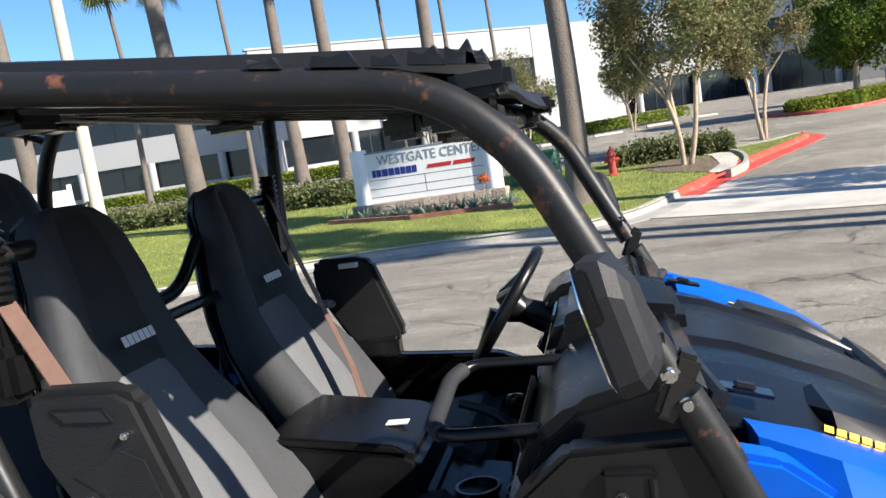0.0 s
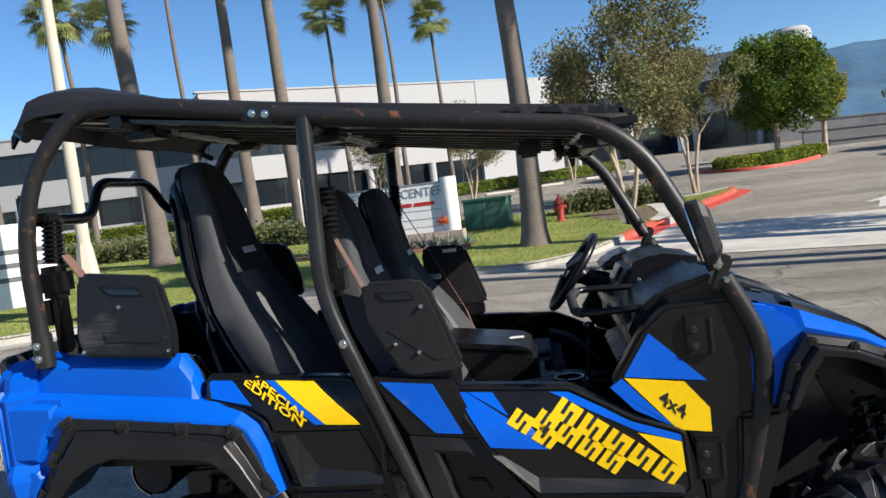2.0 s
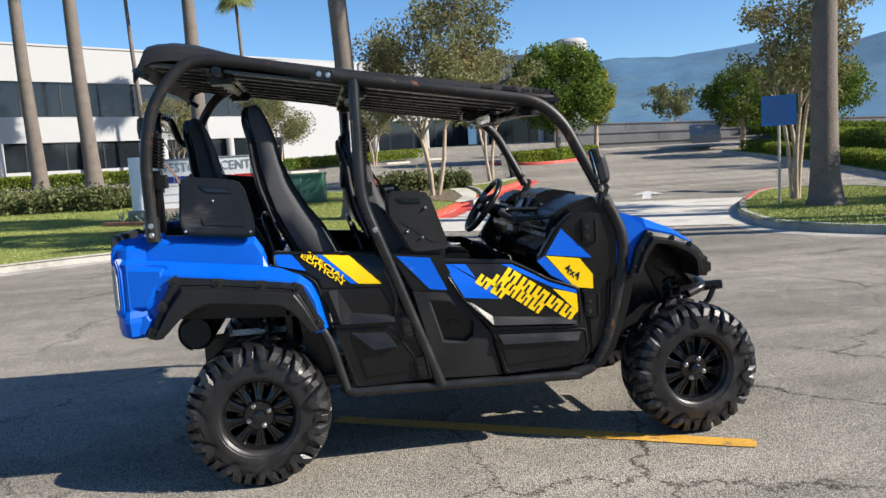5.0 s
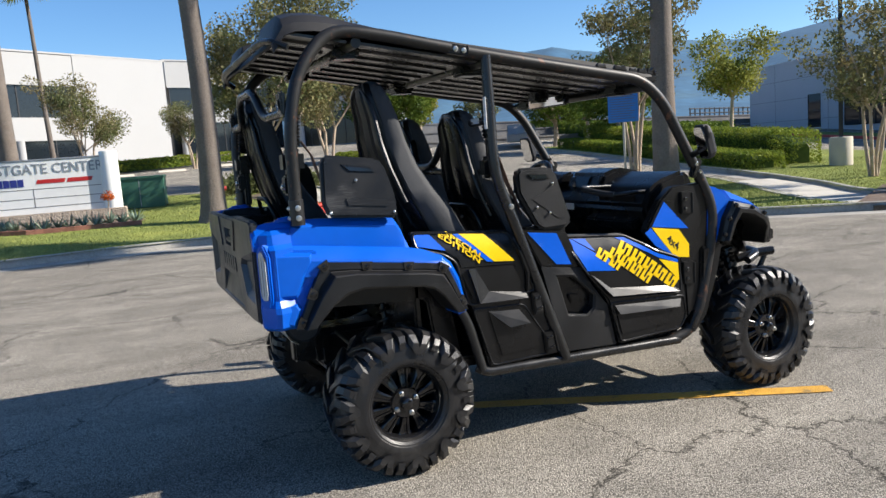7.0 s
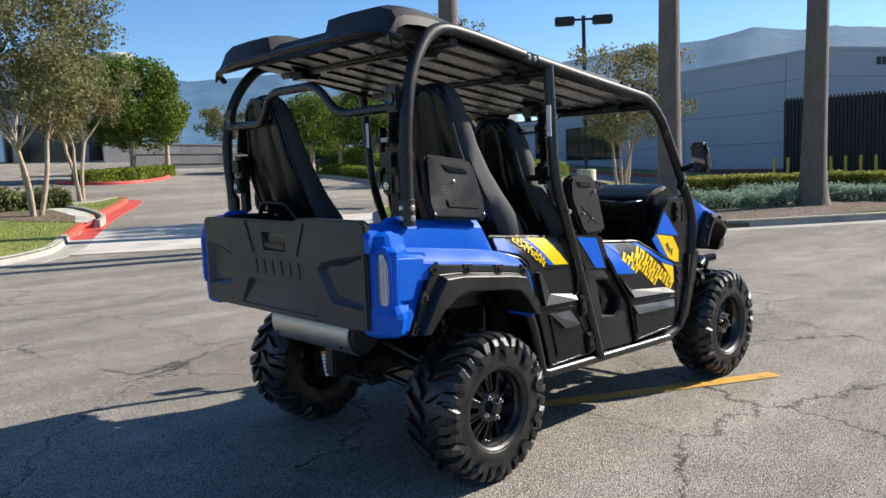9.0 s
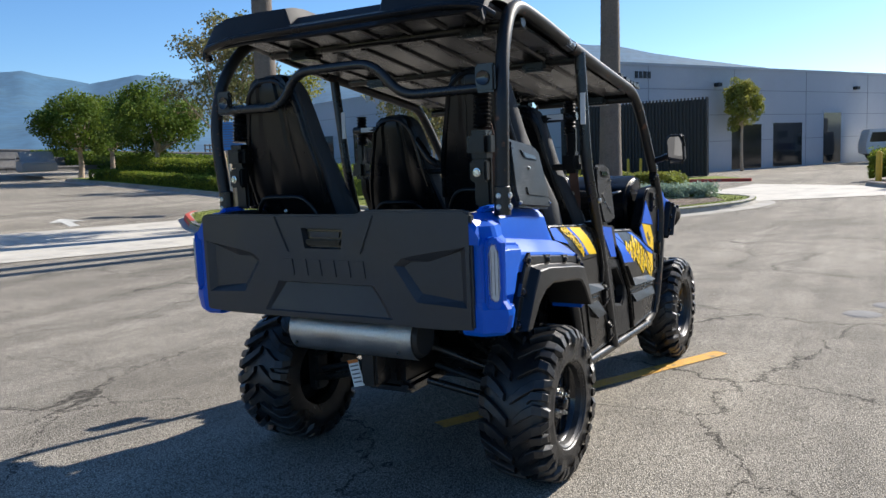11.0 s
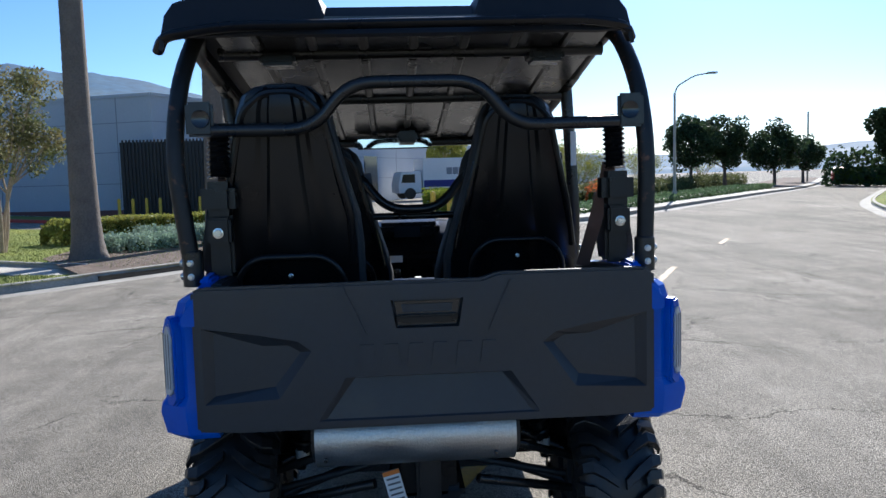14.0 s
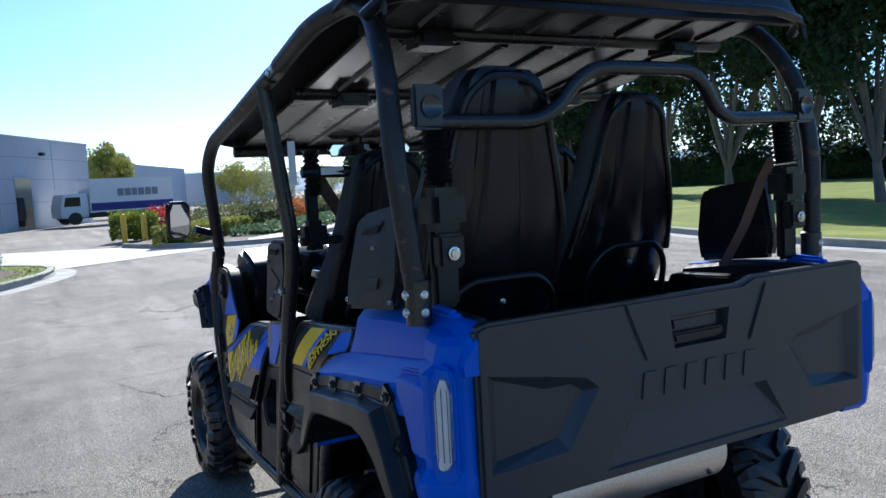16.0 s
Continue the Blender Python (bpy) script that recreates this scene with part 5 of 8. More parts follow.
for s in (-1, 1):
    # raised ridge with the maker's lettering on its outer slope
    b2 = bmesh.new()
    loft(b2, [[(x, y * s, z) for y, z in ((yi, zz - 0.03), (yi + 0.02, zz), (yo - 0.05, zz - 0.004), (yo, zz - 0.05), (yo, zz - 0.09))] for x, yi, yo, zz in ((0.81, 0.30, 0.40, 1.045), (0.85, 0.29, 0.49, 1.056), (1.0, 0.27, 0.50, 0.992), (1.15, 0.26, 0.47, 0.885))])
    part("hood_ridge", b2, BLACK, hood)
    for r in range(2):
        for k in range(7 if r == 0 else 5):
            x = 0.835 + 0.018 * k + 0.012 * r
            m = Matrix.Translation((x, (0.470 + 0.0115 * r + 0.07 * (x - 0.85)) * s, 1.0265 - 0.0105 * r - 0.42 * (x - 0.85))) @ Matrix.Rotation(radians(22), 4, "Y") @ Matrix.Rotation(radians(-43 * s), 4, "X")
            part("name_bar", B((-0.0075, -0.006, -0.001), (0.0075, 0.006, 0.0015), 0, m), YELLOW, hood)
    m = Matrix.Translation((0.715, 0.465 * s, 1.108)) @ Matrix.Rotation(radians(16), 4, "Y")
    lt = part("hood_latch", B((-0.045, -0.022, -0.004), (0.045, 0.022, 0.003), 0.004, m), GLOSS_BLACK, hood)
    part("latch_hook", B((-0.02, -0.01, 0.002), (0.014, 0.01, 0.012), 0.003, m), RUBBER, lt)
part("nose", P([(1.08, 0.95), (1.17, 0.88), (1.21, 0.80), (1.15, 0.62), (1.0, 0.60), (0.9, 0.8)], -0.40, 0.40, "y", 0.02), BLACK, utv)
bump = part("front_bumper", tube([(1.10, -0.52, 0.655), (1.20, -0.50, 0.685), (1.245, -0.36, 0.69), (1.245, 0.36, 0.69), (1.20, 0.50, 0.685), (1.10, 0.52, 0.655)], 0.022, 0.07), TUBE, utv, "black tubular front bumper")
for s in (-1, 1):
    part("bumper_bar", tube([(1.295, 0.52 * s, 0.69), (1.22, 0.48 * s, 0.682), (1.10, 0.44 * s, 0.655)], 0.024, 0.05), TUBE, bump)
    part("bumper_bar", tube([(1.265, 0.49 * s, 0.68), (1.235, 0.48 * s, 0.60), (1.16, 0.44 * s, 0.54)], 0.015, 0.03), TUBE, bump)
    part("bumper_bar", tube([(1.21, 0.33 * s, 0.69), (1.17, 0.33 * s, 0.56), (1.08, 0.33 * s, 0.48)], 0.016, 0.04), TUBE, bump)

# underbody
part("frame", B((-0.9, -0.30, 0.33), (1.05, 0.30, 0.40), 0.02), DECAL_BLACK, utv)
part("rear_frame", B((-1.22, -0.13, 0.34), (-0.88, 0.13, 0.40), 0.02), DECAL_BLACK, utv)
# black panels added so that the front arches stay dark inside
for s in (-1, 1):
    part("arch_liner", P([(0.70, 0.45), (0.74, 0.90), (0.95, 0.93), (1.14, 0.80), (1.12, 0.5)], 0.37 * s, 0.385 * s, "y"), DECAL_BLACK, utv)
part("cabin_floor", B((-0.95, -0.64, 0.40), (0.62, 0.64, 0.45), 0.01), BLACK, utv)
part("firewall", P([(0.50, 0.45), (0.62, 0.45), (0.66, 1.08), (0.56, 1.08)], -0.64, 0.64, "y", 0.01), BLACK, utv)
part("inner_arch", P([(-1.50, 0.80), (-0.74, 0.80), (-0.68, 0.42), (-0.80, 0.42), (-0.84, 0.72), (-1.48, 0.76)], -0.56, 0.56, "y", 0.01), BLACK, utv)
part("gearbox", B((-1.25, -0.10, 0.37), (-0.9, 0.12, 0.56), 0.03), BLACK, utv)
part("hitch", B((-1.36, -0.04, 0.40), (-1.2, 0.04, 0.56), 0.012), TUBE, utv)


def suspension(x, s, rear):
    d = -1 if rear else 1
    for z0, z1, r in ((0.40, 0.30, 0.017), (0.56, 0.42, 0.015)):
        part("control_arm", tube([(x + 0.14, 0.18 * s, z0), (x + 0.03, 0.54 * s, z1)], r, 0), TUBE, utv)
        part("control_arm", tube([(x - 0.14, 0.18 * s, z0), (x - 0.03, 0.54 * s, z1)], r, 0), TUBE, utv)
    part("drive_shaft", tube([(x, 0.14 * s, 0.43), (x, 0.56 * s, 0.335)], 0.014, 0), DARK_METAL, utv)
    part("knuckle", B((x - 0.05, 0.52 * s, 0.24), (x + 0.05, 0.58 * s, 0.45), 0.015), DARK_METAL, utv)
    a, b = Vector((x + 0.05, 0.46 * s, 0.40)), Vector((x + 0.02, 0.36 * s, 0.84))
    sh = part("shock_absorber", sweep(bmesh.new(), [a, a.lerp(b, 0.35), a.lerp(b, 0.36), b], [0.024, 0.024, 0.014, 0.014], 12), BLACK, utv, "black shock absorber with a coil spring")
    u = (b - a).normalized()
    p1 = u.orthogonal().normalized()
    p2 = u.cross(p1)
    pts = []
    for k in range(97):
        t = k / 96
        an = t * 2 * math.pi * 8
        pts.append(a.lerp(b, 0.2 + 0.72 * t) + (p1 * math.cos(an) + p2 * math.sin(an)) * 0.036)
    part("spring", sweep(bmesh.new(), pts, 0.0065, 6), BLACK, sh)
    part("label", lathe(bmesh.new(), [(0.0255, -0.018), (0.0255, 0.018)], 14, "z", tuple(a.lerp(b, 0.12))), WHITE, sh, "small white warning label")


for x, rear in ((-1.03, True), (1.03, False)):
    for s in (-1, 1):
        suspension(x, s, rear)
# muffler with a bright heat shield
muf = part("muffler", lathe(bmesh.new(), [(0.0, -0.29), (0.07, -0.29), (0.085, -0.27), (0.085, 0.345), (0.07, 0.365), (0.0, 0.365)], 28, "y", (-1.35, 0.0, 0.635)), DARK_METAL, utv, "black exhaust muffler")
prof = []
for k in range(15):
    a = radians(100 + 150 * k / 14)
    prof.append((-1.35 + 0.094 * math.cos(a), 0.635 + 0.094 * math.sin(a)))
bm = bmesh.new()
loft(bm, [[(x, y, z) for x, z in prof] for y in (-0.275, 0.352)], closed=False)
bmesh.ops.solidify(bm, geom=bm.faces[:], thickness=0.003)
shield = part("heat_shield", bm, MUFFLER, muf, "bright brushed steel heat shield")
for y in (-0.21, 0.32):
    bolt(shield, (-1.436, y, 0.585), 0.007, "x", -1, DECAL_BLACK)
m = Matrix.Translation((-1.30, 0.11, 0.435)) @ Matrix.Rotation(radians(-14), 4, "X")
tag = part("warning_label", B((-0.002, -0.028, -0.06), (0.002, 0.028, 0.06), 0, m), WHITE, utv, "white warning label on the frame")
for k in range(5):
    part("label_text", B((-0.0035, -0.022, 0.03 - 0.018 * k), (-0.0022, 0.02, 0.036 - 0.018 * k), 0, m), SEAT_GREY, tag)
part("label_edge", B((-0.0035, -0.028, 0.045), (-0.0022, 0.028, 0.06), 0, m), ORANGE, tag)


# seats
def seat(cx, cy, z0, tall, wide):
    """A high-backed bucket seat. cx: foot of the backrest's front face, z0: height of the cushion's top."""
    lean = 0.34
    base = part("seat", P([(cx - 0.12, z0 - 0.16), (cx + 0.40, z0 - 0.12), (cx + 0.44, z0 - 0.03), (cx + 0.40, z0 + 0.02), (cx + 0.1, z0 - 0.02), (cx - 0.08, z0 + 0.02)], cy - 0.25, cy + 0.25, "y", 0.03), SEAT_BLACK, utv, "black high-backed bucket seat with grey fabric panels")
    # the backrest: cross sections from the cushion up, as (height, half width, depth, forward bow)
    secs = [(0.0, 0.26, 0.15, 0.07), (0.10, 0.285, 0.15, 0.058), (0.25, 0.288, 0.14, 0.026), (0.36, 0.265, 0.12, -0.008), (0.46, 0.235, 0.10, -0.022), (0.58, 0.2, 0.095, -0.012), (0.70, 0.172, 0.085, 0.005), (0.79, 0.154, 0.078, 0.008), (0.835, 0.132, 0.065, 0.006), (0.862, 0.095, 0.045, 0.003), (0.875, 0.04, 0.02, 0.0)]
    rings = []
    for h, w, d, bow in secs:
        w = min(w * wide, 0.64 - abs(cy))
        h *= tall
        xf = cx - lean * h + bow
        z = z0 + h
        ring = []
        for u, v in ((-1, 0.15), (-0.97, -0.12), (-0.80, -0.32), (-0.62, -0.1), (-0.45, 0.06), (0, 0.1), (0.45, 0.06), (0.62, -0.1), (0.80, -0.32), (0.97, -0.12), (1, 0.15), (0.96, 0.75), (0.7, 0.97), (0, 1.0), (-0.7, 0.97), (-0.96, 0.75)):
            bolster = 1.0 if h < 0.5 else 0.45
            vv = v * (bolster if v < 0.12 else 1)
            ring.append((xf - vv * d, cy + u * w, z))
        rings.append(ring)
    part("backrest", loft(bmesh.new(), rings), SEAT_SIDE, base, "charcoal backrest with bolsters", smooth=60)

    def pad(name, rows, material, off, label=""):
        b2 = bmesh.new()
        rr = []
        for h, w in rows:
            hh = h * tall
            i = max(k for k in range(len(secs)) if secs[k][0] <= h)
            j = min(i + 1, len(secs) - 1)
            t = 0 if i == j else (h - secs[i][0]) / (secs[j][0] - secs[i][0])
            bow = secs[i][3] * (1 - t) + secs[j][3] * t
            d = secs[i][2] * (1 - t) + secs[j][2] * t
            xf = cx - lean * hh + bow
            rr.append([(xf - d * 0.05 + off - (0.012 if abs(u) > 0.9 else 0), cy + u * w, z0 + hh) for u in (-1, -0.7, -0.3, 0, 0.3, 0.7, 1)])
        loft(b2, rr, closed=False)
        bmesh.ops.solidify(b2, geom=b2.faces[:], thickness=0.016)
        return part(name, b2, material, base, label, smooth=60)

    pad("head_panel", [(0.47, 0.125), (0.58, 0.105), (0.70, 0.085), (0.80, 0.07), (0.85, 0.05)], SEAT_BLACK, 0.010, "black fabric headrest panel")
    pad("grey_panel", [(0.05, 0.125), (0.2, 0.135), (0.36, 0.13), (0.44, 0.122), (0.475, 0.095)], SEAT_GREY, 0.012, "light grey fabric insert")
    part("cushion_panel", P([(cx + 0.02, z0 - 0.01), (cx + 0.38, z0 + 0.026), (cx + 0.37, z0 + 0.036), (cx + 0.02, z0 + 0.012)], cy - 0.13, cy + 0.13, "y", 0.004), SEAT_GREY, base)
    # small pale bars for the stitched maker's mark
    hh = 0.55 * tall
    for k in range(6):
        y = cy + 0.048 - 0.019 * k
        b2 = B((-0.0008, -0.007, -0.011), (0.0012, 0.007, 0.011), 0, Matrix.Translation((cx - lean * hh + 0.016, y, z0 + hh)) @ Matrix.Rotation(-math.atan(lean), 4, "Y"))
        part("stitched_mark", b2, WHITE, base)
    # moulded back shell
    rr = []
    for h, w, d, bow in secs[1:-1]:
        hh = h * tall
        x = cx - lean * hh + bow - d
        w = min(w * wide, 0.64 - abs(cy))
        rr.append([(x - o, cy + u * w, z0 + hh) for u, o in ((-0.92, -0.01), (-0.80, 0.014), (-0.5, 0.016), (-0.42, 0.004), (-0.3, 0.004), (-0.24, 0.016), (0, 0.018), (0.24, 0.016), (0.3, 0.004), (0.42, 0.004), (0.5, 0.016), (0.80, 0.014), (0.92, -0.01))])
    b2 = bmesh.new()
    loft(b2, rr, closed=False)
    bmesh.ops.solidify(b2, geom=b2.faces[:], thickness=0.008)
    part("back_shell", b2, BLACK, base, "ribbed black plastic back shell", smooth=40)
    hh = 0.02
    x = cx - 0.225
    part("back_hoop", tube([(x - 0.005, cy - 0.175, z0 + 0.10), (x - 0.045, cy - 0.168, z0 + 0.25), (x - 0.062, cy - 0.11, z0 + 0.315), (x - 0.066, cy + 0.11, z0 + 0.315), (x - 0.045, cy + 0.168, z0 + 0.25), (x - 0.005, cy + 0.175, z0 + 0.10)], 0.011, 0.06, 10), BLACK, base)
    bolt(base, (x - 0.05, cy, z0 + 0.255), 0.008, "x", -1)
    ring = []
    for h, u in ((0.30, -0.86), (0.46, -0.88), (0.58, -0.88), (0.70, -0.86), (0.79, -0.80), (0.845, -0.45), (0.845, 0.45), (0.79, 0.80), (0.70, 0.86), (0.58, 0.88), (0.46, 0.88), (0.30, 0.86)):
        w = np.interp(h, [q[0] for q in secs], [q[1] for q in secs]) * wide
        w = min(w, 0.64 - abs(cy))
        d = np.interp(h, [q[0] for q in secs], [q[2] for q in secs])
        bow = np.interp(h, [q[0] for q in secs], [q[3] for q in secs])
        ring.append((cx - lean * h * tall + bow - d - 0.012, cy + u * w, z0 + h * tall))
    part("shell_border", sweep(bmesh.new(), fillet(ring, 0.03), 0.012, 8), BLACK, base)
    return base


seat(-0.68, -0.368, 0.88, 0.95, 0.91)
seat(-1.07, 0.412, 0.88, 0.955, 0.94)
for cy in (-0.345, 0.345):
    seat(-0.258, cy, 0.80, 0.875, 0.88)


# seat belts with ribbed boots
def bellows(parent, a, b, r):
    a, b = Vector(a), Vector(b)
    n = 9
    pts, rad = [], []
    for k in range(n):
        t0 = k / n
        pts += [a.lerp(b, t0), a.lerp(b, t0 + 0.5 / n)]
        rad += [r, r * 0.72]
    pts.append(b)
    rad.append(r)
    return part("belt_boot", sweep(bmesh.new(), pts, rad, 12), BLACK, parent, "ribbed black rubber belt boot", smooth=30)


def strap(parent, pts, w, material, label=""):
    pts = [Vector(p) for p in pts]
    b2 = bmesh.new()
    rings = []
    for i, p in enumerate(pts):
        t = (pts[min(i + 1, len(pts) - 1)] - pts[max(i - 1, 0)]).normalized()
        side = t.cross(Vector((1, 0.0, 0.15))).normalized() * w / 2
        nn = side.cross(t).normalized() * 0.0012
        rings.append([p + side + nn, p - side + nn, p - side - nn, p + side - nn])
    loft(b2, rings)
    return part("belt_strap", b2, material, parent, label, smooth=0)


def belts(s):
    r1 = part("belt_reel", B((-1.45, 0.555 * s, 1.33), (-1.36, 0.655 * s, 1.43), 0.02), BLACK, utv, "black belt reel on the rear post")
    bellows(r1, (-1.40, 0.605 * s, 1.44), (-1.385, 0.605 * s, 1.57), 0.036)
    part("belt_bracket", B((-1.415, 0.57 * s, 1.15), (-1.385, 0.64 * s, 1.34), 0.01), BLACK, r1)
    part("belt_guide", B((-1.42, 0.565 * s, 1.565), (-1.37, 0.65 * s, 1.60), 0.01), BLACK, r1)
    bolt(r1, (-1.452, 0.605 * s, 1.28), 0.016, "x", -1)
    part("belt_plate", B((-1.448, 0.57 * s, 1.245), (-1.41, 0.64 * s, 1.325), 0.008), BLACK, r1)
    strap(r1, [(-1.36, 0.60 * s, 1.46), (-1.32, 0.60 * s, 1.40), (-1.27, 0.57 * s, 1.25), (-1.2, 0.55 * s, 1.12)], 0.045, BELT, "faded brown seat belt webbing")
    r2 = part("belt_reel", B((-0.535, 0.57 * s, 1.24), (-0.455, 0.65 * s, 1.34), 0.018), BLACK, utv, "black belt reel on the middle post")
    bellows(r2, (-0.49, 0.60 * s, 1.42), (-0.485, 0.60 * s, 1.57), 0.03)
    part("belt_bracket", B((-0.505, 0.59 * s, 1.3), (-0.475, 0.63 * s, 1.45), 0.006), BLACK, r2)
    if s < 0:
        strap(r2, [(-0.48, -0.60, 1.42), (-0.40, -0.58, 1.22), (-0.345, -0.57, 1.10), (-0.33, -0.56, 1.0)], 0.045, BELT, "faded brown seat belt webbing")
    else:
        strap(r2, [(-0.48, 0.59, 1.50), (-0.36, 0.44, 1.32), (-0.19, 0.28, 1.02), (-0.14, 0.22, 0.86)], 0.045, BELT, "faded brown seat belt webbing")
    part("belt_tongue", B((-0.37, 0.55 * s, 1.13), (-0.31, 0.57 * s, 1.155), 0.004), CHROME, r2)
    bk = part("belt_buckle", B((-0.245, 0.13 * s, 0.80), (-0.205, 0.16 * s, 0.90), 0.008), BLACK, utv)
    part("buckle_button", B((-0.24, 0.132 * s, 0.895), (-0.21, 0.158 * s, 0.906), 0.002), RED, bk, "red release button")


for s in (-1, 1):
    belts(s)


# hip shields
def shields(s):
    sh = flank("rear_hip_shield", [(-1.30, 1.375), (-1.285, 1.398), (-1.06, 1.368), (-1.03, 1.345), (-0.992, 1.20), (-0.995, 1.112), (-1.29, 1.142), (-1.312, 1.20)], 0.655, 0.70, s, SCUFFED, bevel=0.012, label="scuffed black plastic rear hip shield")
    flank("handle_hole", [(-1.23, 1.362), (-1.09, 1.342), (-1.065, 1.305), (-1.19, 1.318)], 0.69, 0.704, s, BLACK, sh, bevel=0.006)
    flank("handle_slot", [(-1.205, 1.345), (-1.10, 1.33), (-1.085, 1.315), (-1.18, 1.325)], 0.70, 0.7055, s, DARK_GLASS, sh, bevel=0)
    flank("shield_field", [(-1.22, 1.22), (-1.03, 1.20), (-1.03, 1.16), (-1.21, 1.18)], 0.69, 0.705, s, SCUFFED, sh, bevel=0.006)
    for x, z in ((-1.16, 1.285), (-1.285, 1.16), (-1.01, 1.14)):
        bolt(sh, (x, 0.70 * s, z), 0.006, s=s)
    sf = flank("front_hip_shield", [(-0.405, 1.25), (-0.385, 1.275), (-0.235, 1.27), (-0.20, 1.25), (-0.125, 1.01), (-0.135, 0.985), (-0.275, 0.98), (-0.31, 1.0), (-0.40, 1.16)], 0.64, 0.695, s, ROUGH_BLACK, bevel=0.014, label="pebbled black plastic front hip shield")
    flank("handle_hole", [(-0.365, 1.25), (-0.25, 1.245), (-0.23, 1.21), (-0.33, 1.215)], 0.68, 0.699, s, BLACK, sf, bevel=0.006)
    flank("handle_slot", [(-0.345, 1.24), (-0.26, 1.237), (-0.247, 1.218), (-0.325, 1.222)], 0.69, 0.7005, s, DARK_GLASS, sf, bevel=0)
    flank("shield_field", [(-0.335, 1.13), (-0.24, 1.17), (-0.20, 1.15), (-0.165, 1.03), (-0.20, 1.03)], 0.68, 0.6975, s, ROUGH_BLACK, sf, bevel=0.002)
    for x, z in ((-0.224, 1.193), (-0.244, 1.06), (-0.31, 1.09)):
        bolt(sf, (x, 0.70 * s, z), 0.006, s=s)
    if s > 0:
        part("label", B((-0.30, 0.62, 1.24), (-0.24, 0.641, 1.255), 0), WHITE, sf, "white and orange warning label")
    # the rear shield leans inwards towards the top
    for o in [sh] + [c for c in bpy.data.objects if c.parent == sh]:
        for v in o.data.vertices:
            v.co.y -= s * 0.14 * (v.co.z - 1.15)
    part("shield_stay", B((-0.36, 0.60 * s, 0.94), (-0.14, 0.66 * s, 1.0), 0.01), BLACK, sf)


for s in (-1, 1):
    shields(s)

# cabin: centre console, dash, wheel, handles
con = part("centre_console", P([(-0.30, 0.72), (-0.30, 0.945), (-0.24, 0.965), (0.02, 0.925), (0.07, 0.895), (0.075, 0.80), (0.12, 0.78), (0.38, 0.74), (0.42, 0.62), (0.42, 0.50), (-0.30, 0.50)], -0.145, 0.145, "y", 0.016), BLACK, utv, "black plastic centre console")
part("console_lid", P([(-0.29, 0.955), (-0.24, 0.975), (0.025, 0.935), (0.06, 0.91), (0.02, 0.915), (-0.25, 0.953)], -0.155, 0.155, "y", 0.006), BLACK, con)
part("label", B((-0.02, -0.045, 0.944), (0.03, -0.015, 0.9465), 0, Matrix.Rotation(0.0, 4, "Y")), WHITE, con, "small white label")
part("cup_holder", lathe(bmesh.new(), [(0.05, 0.0), (0.052, 0.012), (0.044, 0.012), (0.042, -0.02)], 20, "z", (0.17, -0.05, 0.775)), GLOSS_BLACK, con)
part("cup_holder", lathe(bmesh.new(), [(0.05, 0.0), (0.052, 0.012), (0.044, 0.012), (0.042, -0.02)], 20, "z", (0.28, -0.05, 0.762)), GLOSS_BLACK, con)
lev = part("gear_lever", tube([(0.24, 0.06, 0.76), (0.26, 0.07, 0.92)], 0.009, 0), DARK_METAL, con)
part("knob", lathe(bmesh.new(), [(0.0, 0.03), (0.02, 0.024), (0.024, 0.0), (0.016, -0.03)], 14, "z", (0.262, 0.07, 0.93)), GLOSS_BLACK, lev)
part("parking_brake", tube([(0.30, 0.10, 0.80), (0.20, 0.12, 0.90), (0.12, 0.12, 0.93)], 0.012, 0.04), DARK_METAL, con)
dash = part("dashboard", P([(0.36, 0.92), (0.33, 1.02), (0.37, 1.10), (0.44, 1.15), (0.60, 1.19), (0.66, 1.14), (0.64, 0.88), (0.45, 0.80)], -0.60, 0.60, "y", 0.02), BLACK, utv, "moulded black dashboard")
part("dash_hood", P([(0.36, 1.10), (0.40, 1.185), (0.50, 1.215), (0.66, 1.185), (0.66, 1.12)], -0.17, 0.17, "y", 0.02), BLACK, dash)
part("gauge_pod", P([(0.33, 1.13), (0.37, 1.175), (0.46, 1.20), (0.46, 1.12)], 0.22, 0.46, "y", 0.015), BLACK, dash)
part("screen", P([(0.352, 1.115), (0.385, 1.172), (0.39, 1.172), (0.357, 1.115)], -0.06, 0.08, "y", 0), DARK_GLASS, dash, "dark display screen")
part("dash_label", B((0.325, 0.04, 0.985), (0.332, 0.15, 1.02), 0, None), WHITE, dash, "white warning label")
part("dash_tray", P([(0.30, 0.95), (0.37, 0.98), (0.37, 0.93), (0.31, 0.90)], -0.55, -0.12, "y", 0.008), BLACK, dash)
part("glove_lid", P([(0.335, 1.08), (0.345, 1.09), (0.365, 0.98), (0.355, 0.975)], -0.52, -0.2, "y", 0.006), BLACK, dash)
